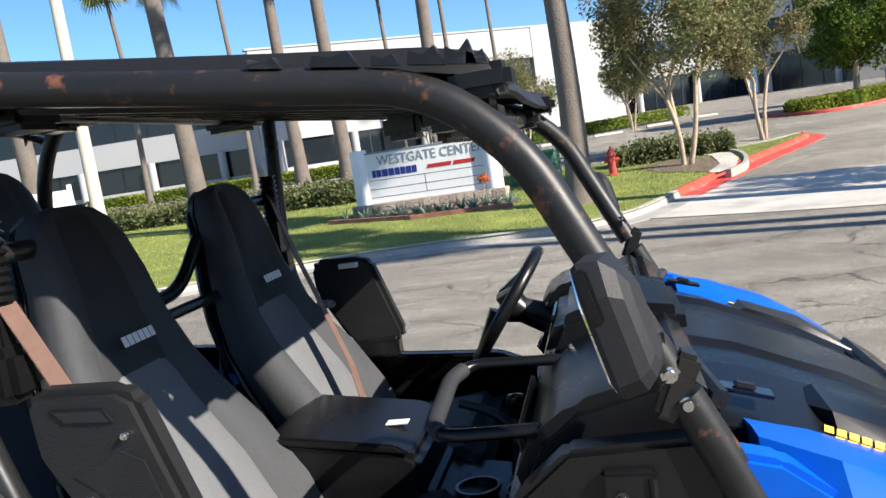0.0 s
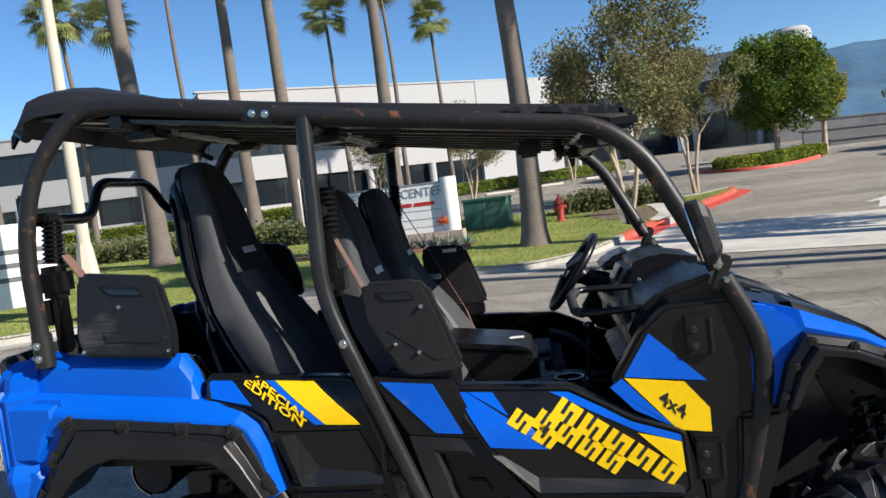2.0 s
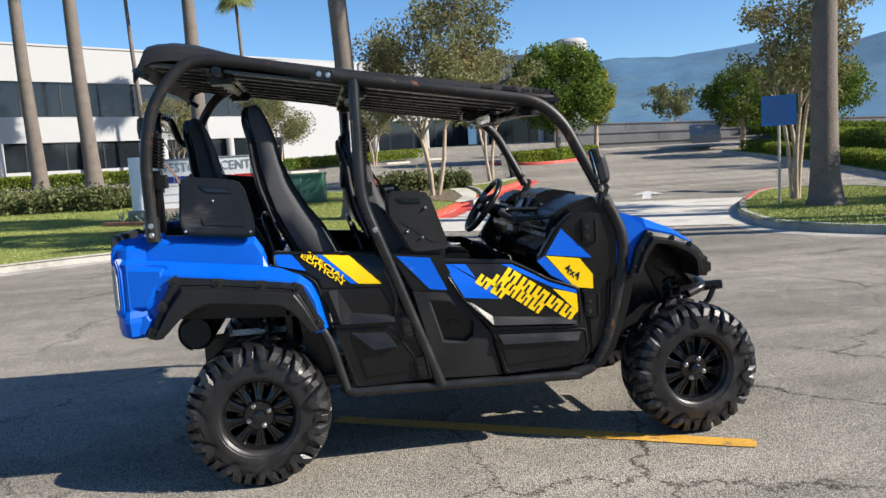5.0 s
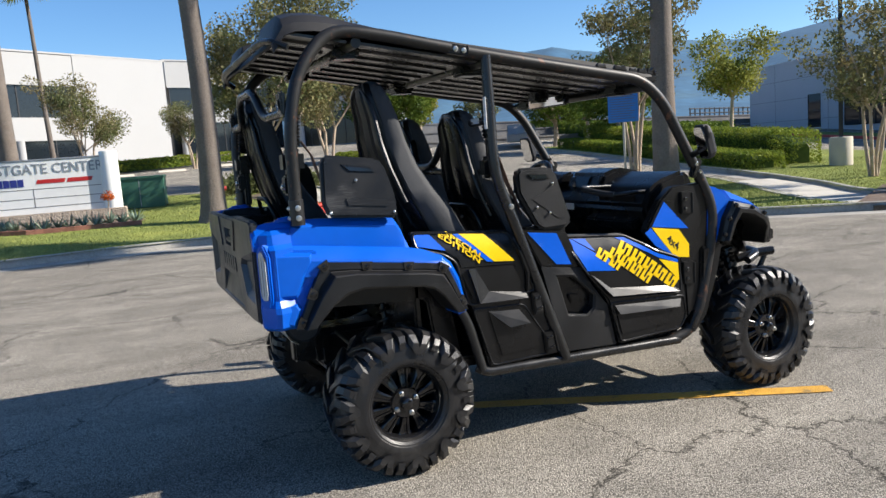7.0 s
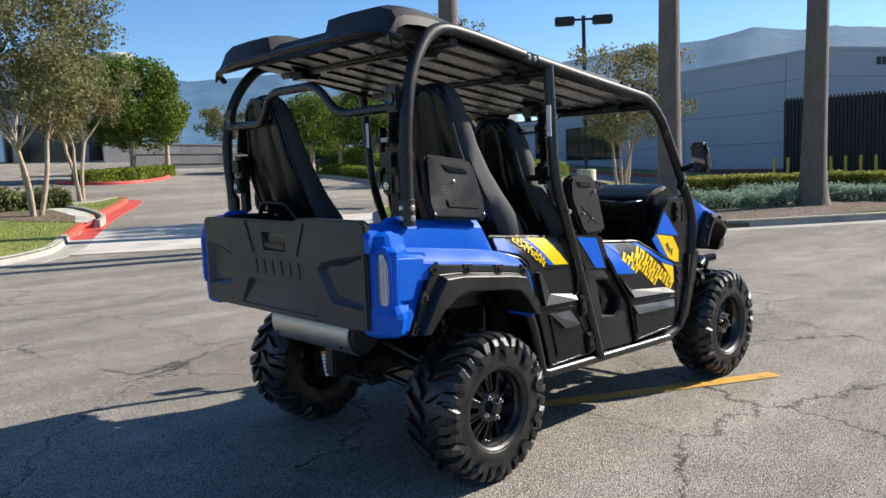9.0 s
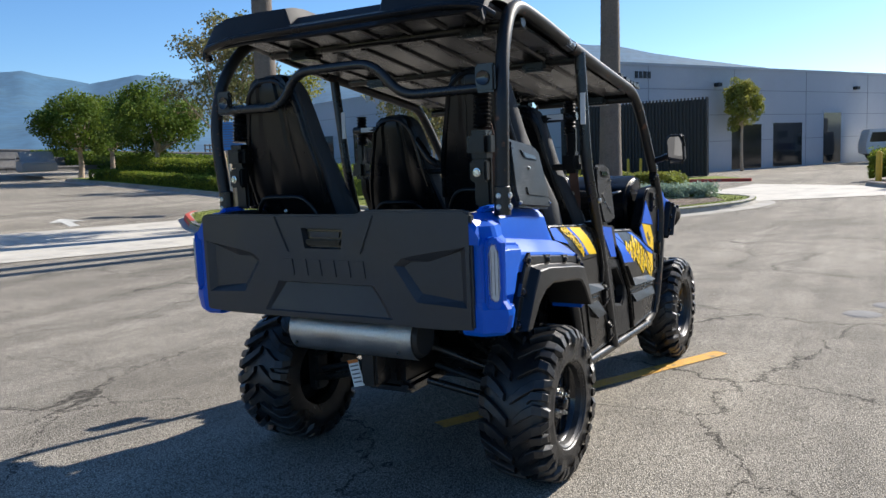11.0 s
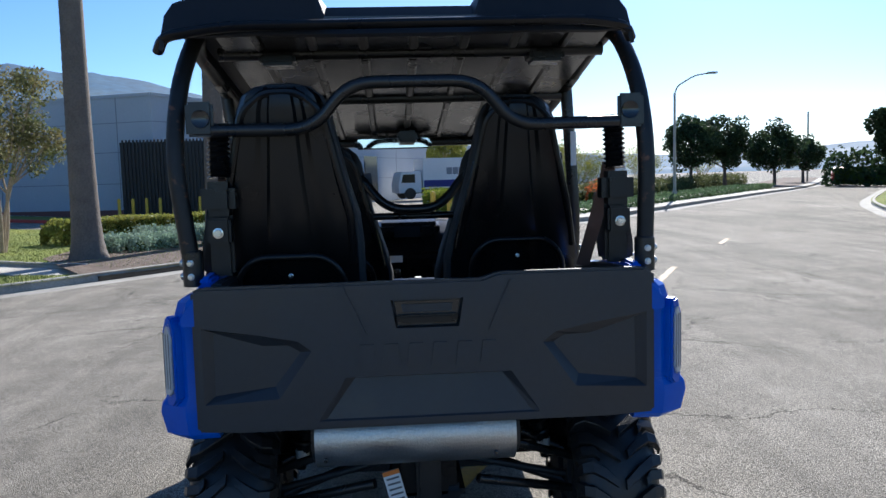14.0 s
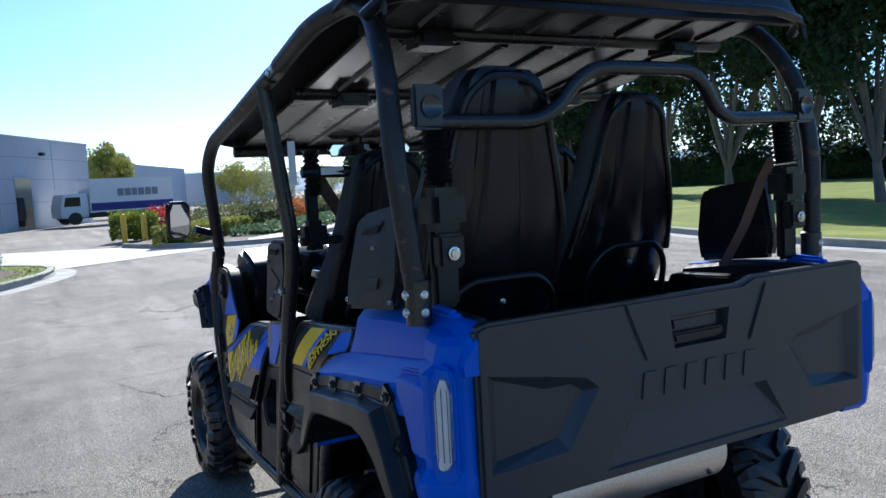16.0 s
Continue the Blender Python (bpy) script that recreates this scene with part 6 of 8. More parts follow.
# steering wheel, tilted towards the driver
wheel_m = Matrix.Translation((0.24, 0.36, 1.12)) @ Matrix.Rotation(radians(-55.5), 4, "Y")
ringp = [wheel_m @ Vector((0.165 * math.cos(2 * math.pi * k / 40), 0.165 * math.sin(2 * math.pi * k / 40), 0)) for k in range(40)]
st = part("steering_wheel", sweep(bmesh.new(), ringp, 0.017, 10, closed=True), BLACK, utv, "black three-spoke steering wheel")
for a in (90, 210, 330):
    a = radians(a + 90)
    b2 = bmesh.new()
    q0, q1 = wheel_m @ Vector((0.03 * math.cos(a), 0.03 * math.sin(a), 0.02)), wheel_m @ Vector((0.16 * math.cos(a), 0.16 * math.sin(a), 0))
    sweep(b2, [q0, q1], [0.02, 0.014], 8)
    part("spoke", b2, BLACK, st)
b2 = lathe(bmesh.new(), [(0.0, -0.02), (0.045, -0.018), (0.05, 0.01), (0.03, 0.05), (0.026, 0.12)], 20, "z")
bmesh.ops.transform(b2, matrix=wheel_m @ Matrix.Rotation(math.pi, 4, "X"), verts=b2.verts)
part("hub", b2, BLACK, st)
part("column", tube([wheel_m @ Vector((0, 0, 0.0)), (0.48, 0.36, 1.04)], 0.028, 0), DARK_METAL, st)
gr = part("grab_handle", tube([(0.50, -0.22, 1.10), (0.42, -0.22, 1.116), (0.23, -0.23, 1.125), (0.195, -0.28, 1.115), (0.20, -0.50, 1.095), (0.235, -0.545, 1.095), (0.42, -0.555, 1.10), (0.52, -0.555, 1.085)], 0.0115, 0.05, 12), BLACK, utv, "padded black passenger grab handle")
part("grip", tube([(0.215, -0.25, 1.121), (0.197, -0.29, 1.115), (0.20, -0.49, 1.097), (0.218, -0.53, 1.096)], 0.0155, 0.02, 12), SEAT_BLACK, gr)
for y, z in ((-0.22, 1.116), (-0.555, 1.10)):
    part("clip_pin", tube([(0.425, y - 0.0, z + 0.03), (0.425, y - 0.0, z - 0.02), (0.43, y - 0.03, z - 0.05), (0.42, y - 0.03, z - 0.075), (0.425, y - 0.02, z - 0.03)], 0.004, 0.01, 6), CHROME, gr, "bright steel retaining clip")
    part("clip_collar", lathe(bmesh.new(), [(0.02, -0.02), (0.022, 0.0), (0.02, 0.02)], 14, "x", (0.435, y, z)), DARK_METAL, gr)


# mirrors
def mirror(s):
    y = 0.845 * s if s < 0 else 0.875
    z0 = 1.335 if s < 0 else 1.345
    turn = Matrix.Translation((0.532, y, z0)) @ Matrix.Rotation(radians(11 * s), 4, "Z") @ Matrix.Rotation(radians(-14), 4, "Y")
    hull = ((-0.75, -1), (0.55, -1), (0.92, -0.75), (1, 0.5), (0.72, 1), (-0.5, 1), (-0.9, 0.75), (-1, -0.6))
    hs = bmesh.new()
    rings = []
    for dx, hw, hh in ((-0.03, 0.048, 0.080), (-0.022, 0.053, 0.084), (0.004, 0.05, 0.080), (0.018, 0.042, 0.066), (0.026, 0.03, 0.048)):
        rings.append([(dx, u * hw * s, v * hh - 0.2 * max(dx, 0)) for u, v in hull])
    loft(hs, rings)
    bmesh.ops.recalc_face_normals(hs, faces=hs.faces)
    bmesh.ops.transform(hs, matrix=turn, verts=hs.verts)
    mr = part("side_mirror", hs, ROOF_BLACK, utv, "black plastic side mirror on the cage", smooth=18)
    gl = P([(u * 0.044 * s, v * 0.074) for u, v in hull], -0.0335, -0.028, "x")
    bmesh.ops.transform(gl, matrix=turn, verts=gl.verts)
    part("mirror_glass", gl, MIRROR, mr, "mirror glass")
    part("mirror_rib", B((-0.026, 0.046 * s, 0.012), (-0.008, 0.0565 * s, 0.078), 0.004, turn), BLACK, mr)
    part("mirror_arm", tube([(0.565, 0.69 * s, 1.265), (0.56, 0.74 * s, 1.275), (0.545, 0.80 * s, 1.295)], 0.017, 0.02), BLACK, mr)
    part("mirror_clamp", B((0.545, 0.668 * s, 1.252), (0.583, 0.716 * s, 1.288), 0.01), BLACK, mr)


for s in (-1, 1):
    mirror(s)
rv = part("rear_view_mirror", P([(-0.122, 1.577), (0.262, 1.577), (0.274, 1.605), (0.255, 1.634), (-0.115, 1.634), (-0.134, 1.605)], 0.205, 0.235, "x", 0.01), BLACK, utv, "wide black rear-view mirror")
part("mirror_glass", P([(-0.115, 1.583), (0.255, 1.583), (0.265, 1.606), (0.248, 1.628), (-0.108, 1.628), (-0.126, 1.606)], 0.2015, 0.2075, "x"), MIRROR, rv, "mirror glass")
for y in (-0.06, 0.1):
    part("mirror_stay", tube([(0.22, y, 1.62), (0.25, y, 1.66)], 0.006, 0), TUBE, rv)
part("dome_light", B((0.08, -0.05, 1.60), (0.16, 0.05, 1.66), 0.012), BLACK, roof)
# labels on the posts
for s in (-1, 1):
    part("post_label", B((-0.542, 0.683 * s - 0.012, 1.46), (-0.5385, 0.683 * s + 0.012, 1.60), 0), WHITE, utv, "white warning label on the post")
    part("bar_label", B((-0.526, 0.50 * s, 1.488), (-0.5215, 0.58 * s, 1.512), 0), WHITE, utv, "white label on the bar")


# final proportions: a slightly longer nose and a slightly taller body above the wheels
def settle(p):
    f = min(max((p.x + 0.35) / 0.85, 0), 1)
    g = min(max((p.z - 0.40) / 0.5, 0), 1)
    p.x += 0.046 * f * f * (3 - 2 * f) - 0.008 * min(max((-0.7 - p.x) / 0.5, 0), 1)
    p.z *= 1 + 0.0175 * g * g * (3 - 2 * g)


for o in utv.children_recursive:
    if "wheel" not in (o.name.split(".")[0], o.parent.name.split(".")[0]):
        for v in o.data.vertices:
            settle(v.co)


# ---- planting ----
LEAF_DUSTY = leaf("dusty_leaf", (0.12, 0.14, 0.055), (0.21, 0.21, 0.10))
# darker green that stands for the shade deep inside a hedge
LEAF_SHADE = leaf("shaded_inner_leaf", (0.05, 0.085, 0.015), (0.08, 0.12, 0.02), 0.1)
def leaf_cloud(name, clumps, n, size, seed, material, parent=None, label="", stretch=(1, 1, 1), droop=0.0, kind=""):
    """Leaves scattered in clumps (x, y, z, radius): each leaf is a small folded blade."""
    rng = np.random.default_rng(seed)
    w = np.array([c[3] ** 2 for c in clumps])
    pick = rng.choice(len(clumps), n, p=w / w.sum())
    C = np.array(clumps)[pick]
    d = rng.normal(size=(n, 3))
    d /= np.linalg.norm(d, axis=1)[:, None]
    rad = rng.uniform(0.25, 1.0, n) ** 0.45 * C[:, 3]
    pos = C[:, :3] + d * rad[:, None] * np.array(stretch)
    a = rng.normal(size=(n, 3))
    a[:, 2] -= droop
    a /= np.linalg.norm(a, axis=1)[:, None]
    b = np.cross(a, rng.normal(size=(n, 3)))
    b /= np.linalg.norm(b, axis=1)[:, None]
    s = size * rng.uniform(0.6, 1.4, n)[:, None]
    v = np.stack([pos - a * s * 0.6, pos + b * s * 0.34, pos + a * s * 0.6, pos - b * s * 0.34], axis=1).reshape(-1, 3)
    f = np.arange(4 * n).reshape(-1, 4)
    me = bpy.data.meshes.new(name)
    me.from_pydata(v.tolist(), [], f.tolist())
    me.materials.append(material)
    ob = new(name, me)
    if parent:
        ob.parent = parent
    return tagged(ob, label, kind=kind)


def limb(bm, a, b, r0, r1, rnd, bend=0.12, n=6, seg=5):
    a, b = Vector(a), Vector(b)
    pts, rad = [], []
    off = Vector((rnd.uniform(-1, 1), rnd.uniform(-1, 1), 0)) * bend * (b - a).length
    for k in range(seg + 1):
        t = k / seg
        pts.append(a.lerp(b, t) + off * math.sin(math.pi * t))
        rad.append(r0 + (r1 - r0) * t)
    sweep(bm, pts, rad, n)
    return pts


def bushy_tree(name, at, h, width, stems, leafmat, seed, label, n=5000, size=0.12, fork=0.3, bark=PALE_BARK, trunk_r=0.09, sparse=1.0, clump=0.115, group="street trees", low=0.28):
    """Several stems from one foot, limbs into a crown of leaf clumps."""
    rnd = random.Random(seed)
    tr = thing(name, label, "tree", (at[0], at[1], height(*at) + (at[2] if len(at) > 2 else 0.1)), group=group)
    bm = bmesh.new()
    tips = []
    for k in range(stems):
        a = 2 * math.pi * k / stems + rnd.uniform(-0.5, 0.5)
        spread = width * (0.10 if stems > 1 else 0.02)
        top = (math.cos(a) * spread, math.sin(a) * spread, h * fork * rnd.uniform(0.9, 1.15))
        foot = (math.cos(a) * trunk_r * (1.1 if stems > 1 else 0), math.sin(a) * trunk_r * (1.1 if stems > 1 else 0), -0.1)
        limb(bm, foot, top, trunk_r, trunk_r * 0.72, rnd, 0.05, 8)
        for j in range(4 if stems > 1 else 7):
            b = a + rnd.uniform(-1.3, 1.3) if stems > 1 else 2 * math.pi * j / 7 + rnd.uniform(-0.3, 0.3)
            rr = width * 0.5 * rnd.uniform(0.45, 0.9)
            tip = (math.cos(b) * rr, math.sin(b) * rr, h * rnd.uniform(0.5, 0.93))
            pts = limb(bm, top, tip, trunk_r * 0.55, trunk_r * 0.16, rnd, 0.1, 6)
            tips += [pts[3], pts[4], pts[5]]
            for q in range(3):
                e = Vector(tip) + Vector((rnd.uniform(-1, 1), rnd.uniform(-1, 1), rnd.uniform(-0.1, 0.9))) * width * 0.16
                limb(bm, pts[3 + q % 3], e, trunk_r * 0.18, trunk_r * 0.06, rnd, 0.1, 4, 3)
                tips.append(e)
    part("trunk", bm, bark, tr, "smooth pale forked trunk", smooth=50)
    clumps = []
    for t in tips:
        for _ in range(3):
            p = Vector(t) + Vector((rnd.uniform(-1, 1), rnd.uniform(-1, 1), rnd.uniform(-0.6, 0.8))) * width * 0.10
            p.z = min(p.z, h * 0.97)
            if p.z < h * low:
                continue
            clumps.append((p.x, p.y, p.z, width * clump * rnd.uniform(0.55, 1.2)))
    leaf_cloud("crown", [c for c in clumps if rnd.random() > 0.12], int(n * sparse), size, seed, leafmat, tr)
    return tr


def round_tree(name, at, h, width, seed, leafmat, label, n=7000, size=0.16, trunk=0.35, bark=PALE_BARK, group="street trees", trunk_r=0.14):
    """A dense rounded crown on a short trunk."""
    rnd = random.Random(seed)
    tr = thing(name, label, "tree", (at[0], at[1], height(*at[:2]) + 0.08), group=group)
    bm = bmesh.new()
    limb(bm, (0, 0, -0.1), (0.05, 0, h * trunk), trunk_r * 1.2, trunk_r * 0.8, rnd, 0.03, 10)
    cz, rz, rx = h * (0.5 + trunk * 0.42), h * (0.5 - trunk * 0.42), width / 2
    clumps = []
    for k in range(60):
        u, a = rnd.uniform(-0.9, 1), rnd.uniform(0, 2 * math.pi)
        q = math.sqrt(max(0, 1 - u * u))
        f = rnd.uniform(0.55, 0.92)
        clumps.append((q * math.cos(a) * rx * f, q * math.sin(a) * rx * f, cz + u * rz * f, width * rnd.uniform(0.09, 0.19)))
        if k < 12:
            limb(bm, (0.05, 0, h * trunk * 0.95), clumps[-1][:3], trunk_r * 0.5, trunk_r * 0.12, rnd, 0.1, 5)
    part("trunk", bm, bark, tr, smooth=50)
    leaf_cloud("crown", clumps, n, size, seed, leafmat, tr)
    return tr




def palm(at, h, r, seed, crown=True, lean=(0, 0)):
    """A fan palm: ringed trunk that flares at the foot, and a ball of fan-shaped fronds with a dry skirt."""
    rnd = random.Random(seed)
    tr = thing("palm_tree", "tall fan palm with a ringed grey-brown trunk", "tree", (at[0], at[1], height(*at) + 0.08), group="palms along the street")
    bm = bmesh.new()
    pts, rad = [], []
    steps = int(h / 0.09)
    for k in range(steps + 1):
        z = h * k / steps
        t = k / steps
        flare = 1.0 + 0.75 * math.exp(-z / 0.28) + 0.18 * math.exp(-z / 1.6)
        pts.append((lean[0] * t * t + 0.05 * math.sin(z * 0.5 + seed), lean[1] * t * t + 0.05 * math.cos(z * 0.4 + seed), z - 0.15))
        rad.append(r * flare * (1 - 0.38 * t) * (1 + (0.012 if k % 2 else -0.006) + rnd.uniform(-0.005, 0.005)))
    sweep(bm, pts, rad, 16)
    part("trunk", bm, BARK, tr, "ringed grey-brown palm trunk", smooth=50)
    if crown:
        top = Vector(pts[-1])
        V, F = [], []
        for k in range(46):
            a = rnd.uniform(0, 2 * math.pi)
            el = rnd.uniform(-0.9, 1.25)
            d = Vector((math.cos(a) * math.cos(el), math.sin(a) * math.cos(el), math.sin(el)))
            stem = rnd.uniform(0.65, 1.1)
            c = top + d * stem + Vector((0, 0, -0.05))
            side = d.cross(Vector((0, 0, 1))).normalized()
            up = side.cross(d)
            fan = rnd.uniform(0.75, 1.0)
            i0 = len(V)
            V += [tuple(top + side * 0.02), tuple(top - side * 0.02), tuple(c - side * 0.02), tuple(c + side * 0.02)]
            F.append((i0, i0 + 1, i0 + 2, i0 + 3))
            m = 15
            for j in range(m):
                g = (j / (m - 1) - 0.5) * 3.6
                dirn = d * math.cos(g) + side * math.sin(g)
                tip = c + dirn * fan * (0.75 + 0.25 * math.cos(g)) + Vector((0, 0, -0.22 * fan * rnd.uniform(0.6, 1.4)))
                wv = (side * math.cos(g) - d * math.sin(g)) * 0.05
                mid = c + dirn * fan * 0.5 + up * 0.03
                i0 = len(V)
                V += [tuple(c), tuple(mid + wv), tuple(tip), tuple(mid - wv)]
                F.append((i0, i0 + 1, i0 + 2, i0 + 3))
        me = bpy.data.meshes.new("crown")
        me.from_pydata(V, [], F)
        me.materials.append(LEAF_PALM)
        o = new("crown", me)
        o.parent = tr
        tagged(o, "fan-shaped green palm fronds")
    return tr


def hedge(name, path, w, h, leafmat, label, seed, n=5000, size=0.06, z=0.1, category="hedge", clipped=0.06):
    """Clipped planting along a path: an inner body coloured dark for the shade within, and leaves that stand out of its
    top and sides.
    """
    rng = np.random.default_rng(seed)
    ob = thing(name, label, category)
    P0 = [Vector((x, y, 0)) for x, y in path]
    rings = []
    for k, p in enumerate(P0):
        t = (P0[min(k + 1, len(P0) - 1)] - P0[max(k - 1, 0)]).normalized()
        s = Vector((-t.y, t.x, 0))
        g = height(p.x, p.y) + z
        c = p - t * 0.0
        rings.append([tuple(c + s * u * w + Vector((0, 0, g + v * h))) for u, v in ((-0.44, -0.1), (-0.45, 0.7), (-0.34, 0.9), (0.34, 0.9), (0.45, 0.7), (0.44, -0.1))])
    for e, nxt in ((0, 1), (-1, -2)):
        mid = sum((Vector(p) for p in rings[e]), Vector()) / 6
        step = (P0[nxt] - P0[e]).normalized() * min(0.4 * w, 0.4 * (P0[nxt] - P0[e]).length)
        rings[e] = [tuple(mid + (Vector(p) - mid) * 0.6 + step - Vector((0, 0, 0.12 * h))) for p in rings[e]]
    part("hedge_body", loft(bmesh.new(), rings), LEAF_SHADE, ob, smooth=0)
    seg = [(b - a).length for a, b in zip(P0, P0[1:])]
    tot = sum(seg)
    cum = np.cumsum([0] + seg)
    d = rng.uniform(-0.02 * w, tot, n).clip(0, tot - 1e-4)
    idx = np.searchsorted(cum, d, side="right") - 1
    A = np.array([tuple(p) for p in P0])
    f = ((d - cum[idx]) / np.array(seg)[idx])[:, None]
    c = A[idx] * (1 - f) + A[idx + 1] * f
    t = (A[idx + 1] - A[idx]) / np.array(seg)[idx][:, None]
    s = np.stack([-t[:, 1], t[:, 0], np.zeros(n)], 1)
    # round the perimeter: side, top, side
    q = rng.uniform(0, 1, n) * (2 * h + w)
    u = np.where(q < h, -0.5 * w, np.where(q > h + w, 0.5 * w, q - h - 0.5 * w))
    v = np.where(q < h, q, np.where(q > h + w, q - h - w, h))
    lump = np.sin(d * 5.1 + seed) * np.sin(d * 2.3) * 0.5 + rng.normal(0, 0.6, n)
    u = u * (1 + clipped * lump)
    v = v * (1 + clipped * lump * 1.2)
    endz = np.minimum(np.minimum(d, tot - d) / (0.3 * w), 1.0) ** 0.5
    pos = c + s * (u * (0.55 + 0.45 * endz))[:, None]
    pos[:, 2] = np.array([height(x, y) for x, y in pos[:, :2]]) + z + v * (0.5 + 0.5 * endz)
    a = rng.normal(size=(n, 3))
    a[:, 2] += 0.5
    a /= np.linalg.norm(a, axis=1)[:, None]
    b = np.cross(a, rng.normal(size=(n, 3)))
    b /= np.linalg.norm(b, axis=1)[:, None]
    sz = size * rng.uniform(0.6, 1.4, n)[:, None]
    V = np.stack([pos - a * sz * 0.6, pos + b * sz * 0.4, pos + a * sz * 0.6, pos - b * sz * 0.4], axis=1).reshape(-1, 3)
    me = bpy.data.meshes.new(name)
    me.from_pydata(V.tolist(), [], np.arange(4 * n).reshape(-1, 4).tolist())
    me.materials.append(leafmat)
    o = new("leaves", me)
    o.parent = ob
    tagged(o, kind="stuff")
    return ob


# palms
for i, (x, y, h, r, lx, ly) in enumerate(((0.1, 14.8, 14, 0.25, -0.6, 0.1), (-11.7, 20.3, 15, 0.30, -0.9, 0.2), (-10.4, 31.5, 16, 0.33, -0.7, 0), (-5.1, 27.6, 15.5, 0.29, -0.5, 0), (9.9, 10.7, 14, 0.27, 0.1, 0.1), (12.5, 6.3, 14, 0.26, -0.1, 0.2), (15.5, 4.3, 14, 0.27, -0.3, 0), (-15.2, 17.6, 15, 0.27, -0.3, 0), (-12.6, 31.5, 15.5, 0.3, -0.5, 0))):
    palm((x, y), h, r, i, True, (lx, ly))
for i, (az, d, h) in enumerate(((-13.2, 46, 11.6), (-5.7, 50, 11.2), (-9.0, 44, 12.6), (-31.1, 42, 11.6), (-27.9, 47, 12.2), (-24.1, 44, 14.5))):
    palm((0.19 + d * math.sin(radians(az)), -2.5 + d * math.cos(radians(az))), h, 0.15, 20 + i, True, (-0.4, 0))

# trees with several pale stems
bushy_tree("crape_myrtle_tree", (2.8, 19.5), 6.1, 4.3, 3, LEAF_CRAPE, 1, "multi-stemmed tree with pale bark and thin autumn foliage", 27000, 0.08, 0.30, low=0.30, trunk_r=0.075)
bushy_tree("crape_myrtle_tree", (5.9, 25.3), 5.0, 3.6, 3, LEAF_CRAPE, 2, "multi-stemmed tree with rusty thin foliage", 19500, 0.08, 0.34, low=0.34, trunk_r=0.07)
bushy_tree("crape_myrtle_tree", (10.3, 12.4), 5.2, 2.9, 4, LEAF_CRAPE, 3, "slender multi-stemmed tree beside the blue sign", 12500, 0.07, 0.42, trunk_r=0.055, low=0.42, clump=0.085)
bushy_tree("crape_myrtle_tree", (14.85, 9.2), 4.2, 3.0, 4, LEAF_CRAPE, 4, "thin multi-stemmed tree with sparse autumn leaves", 11000, 0.07, 0.36, trunk_r=0.05, low=0.36, clump=0.085)
bushy_tree("crape_myrtle_tree", (-2.8, 36.5), 4.6, 3.5, 3, LEAF_CRAPE, 5, "small multi-stemmed tree behind the sign", 12600, 0.081, 0.3, trunk_r=0.06)
bushy_tree("crape_myrtle_tree", (2.6, 42.0), 3.9, 3.0, 3, LEAF_CRAPE, 6, "small multi-stemmed tree at the car park", 9600, 0.081, 0.3, trunk_r=0.06)
bushy_tree("crape_myrtle_tree", (-8.2, 40.0), 4.2, 3.0, 3, LEAF_CRAPE, 7, "small rusty multi-stemmed tree", 8400, 0.081, 0.3, trunk_r=0.06)
round_tree("ficus_tree", (12.1, 36.2), 6.0, 5.1, 11, LEAF_FICUS, "dense dark green rounded street tree", 27000, 0.133, 0.3)
round_tree("street_tree", (16.1, 41.2), 5.2, 2.5, 12, LEAF_YELLOW, "slim light green street tree farther along", 9000, 0.133, 0.34)
bushy_tree("street_tree", (22.4, 21.6), 5.0, 3.2, 1, LEAF_YELLOW, 13, "open light green street tree with a pale leaning trunk", 9000, 0.1, 0.42, trunk_r=0.09, clump=0.14, low=0.42)
round_tree("ficus_tree", (23.2, 30.6), 4.8, 5.2, 14, LEAF_FICUS, "wide dark green street tree", 18000, 0.117, 0.3)
round_tree("ficus_tree", (23.0, 36.6), 4.6, 4.2, 15, LEAF_FICUS, "dark green street tree", 15000, 0.117, 0.3)
round_tree("ficus_tree", (28.0, 40.5), 4.6, 4.6, 16, LEAF_FICUS, "dark green street tree", 15000, 0.117, 0.3)
round_tree("yard_tree", (42.6, 5.4), 5.2, 2.2, 17, LEAF_YELLOW, "slim yellow-green tree before the warehouse", 7800, 0.109, 0.5, trunk_r=0.08)
round_tree("yard_tree", (70.9, -5.2), 6.2, 4.6, 18, LEAF_YELLOW, "yellow-green tree behind the lorry", 11400, 0.156, 0.4)
round_tree("yard_tree", (74.0, -16.8), 4.4, 3.6, 19, LEAF_YELLOW, "yellow-green tree by the warehouse", 7800, 0.156, 0.4)
for i, (x, y, h) in enumerate(((36, -8.2, 3.2), (39.5, -10.6, 2.7), (49, -17.2, 3.2), (62, -27, 3.6))):
    bushy_tree("wispy_tree", (x, y), h, 3.2, 4, LEAF_YELLOW, 30 + i, "thin wispy grey-green tree on the bank", 5000, 0.07, 0.25, trunk_r=0.04, sparse=0.9)
for i, (az, d, h, w) in enumerate(((111.4, 61, 5.6, 4.2), (113.6, 64, 5.5, 4.0), (116.8, 70, 5.0, 4.6), (118.6, 84, 4.6, 4.0))):
    round_tree("dark_street_tree", (-3.9 + d * math.sin(radians(az)), -0.15 + d * math.cos(radians(az))), h, w, 40 + i, LEAF_PINE, "dark rounded tree beside the far street", 7000, 0.2, 0.3, BARK)
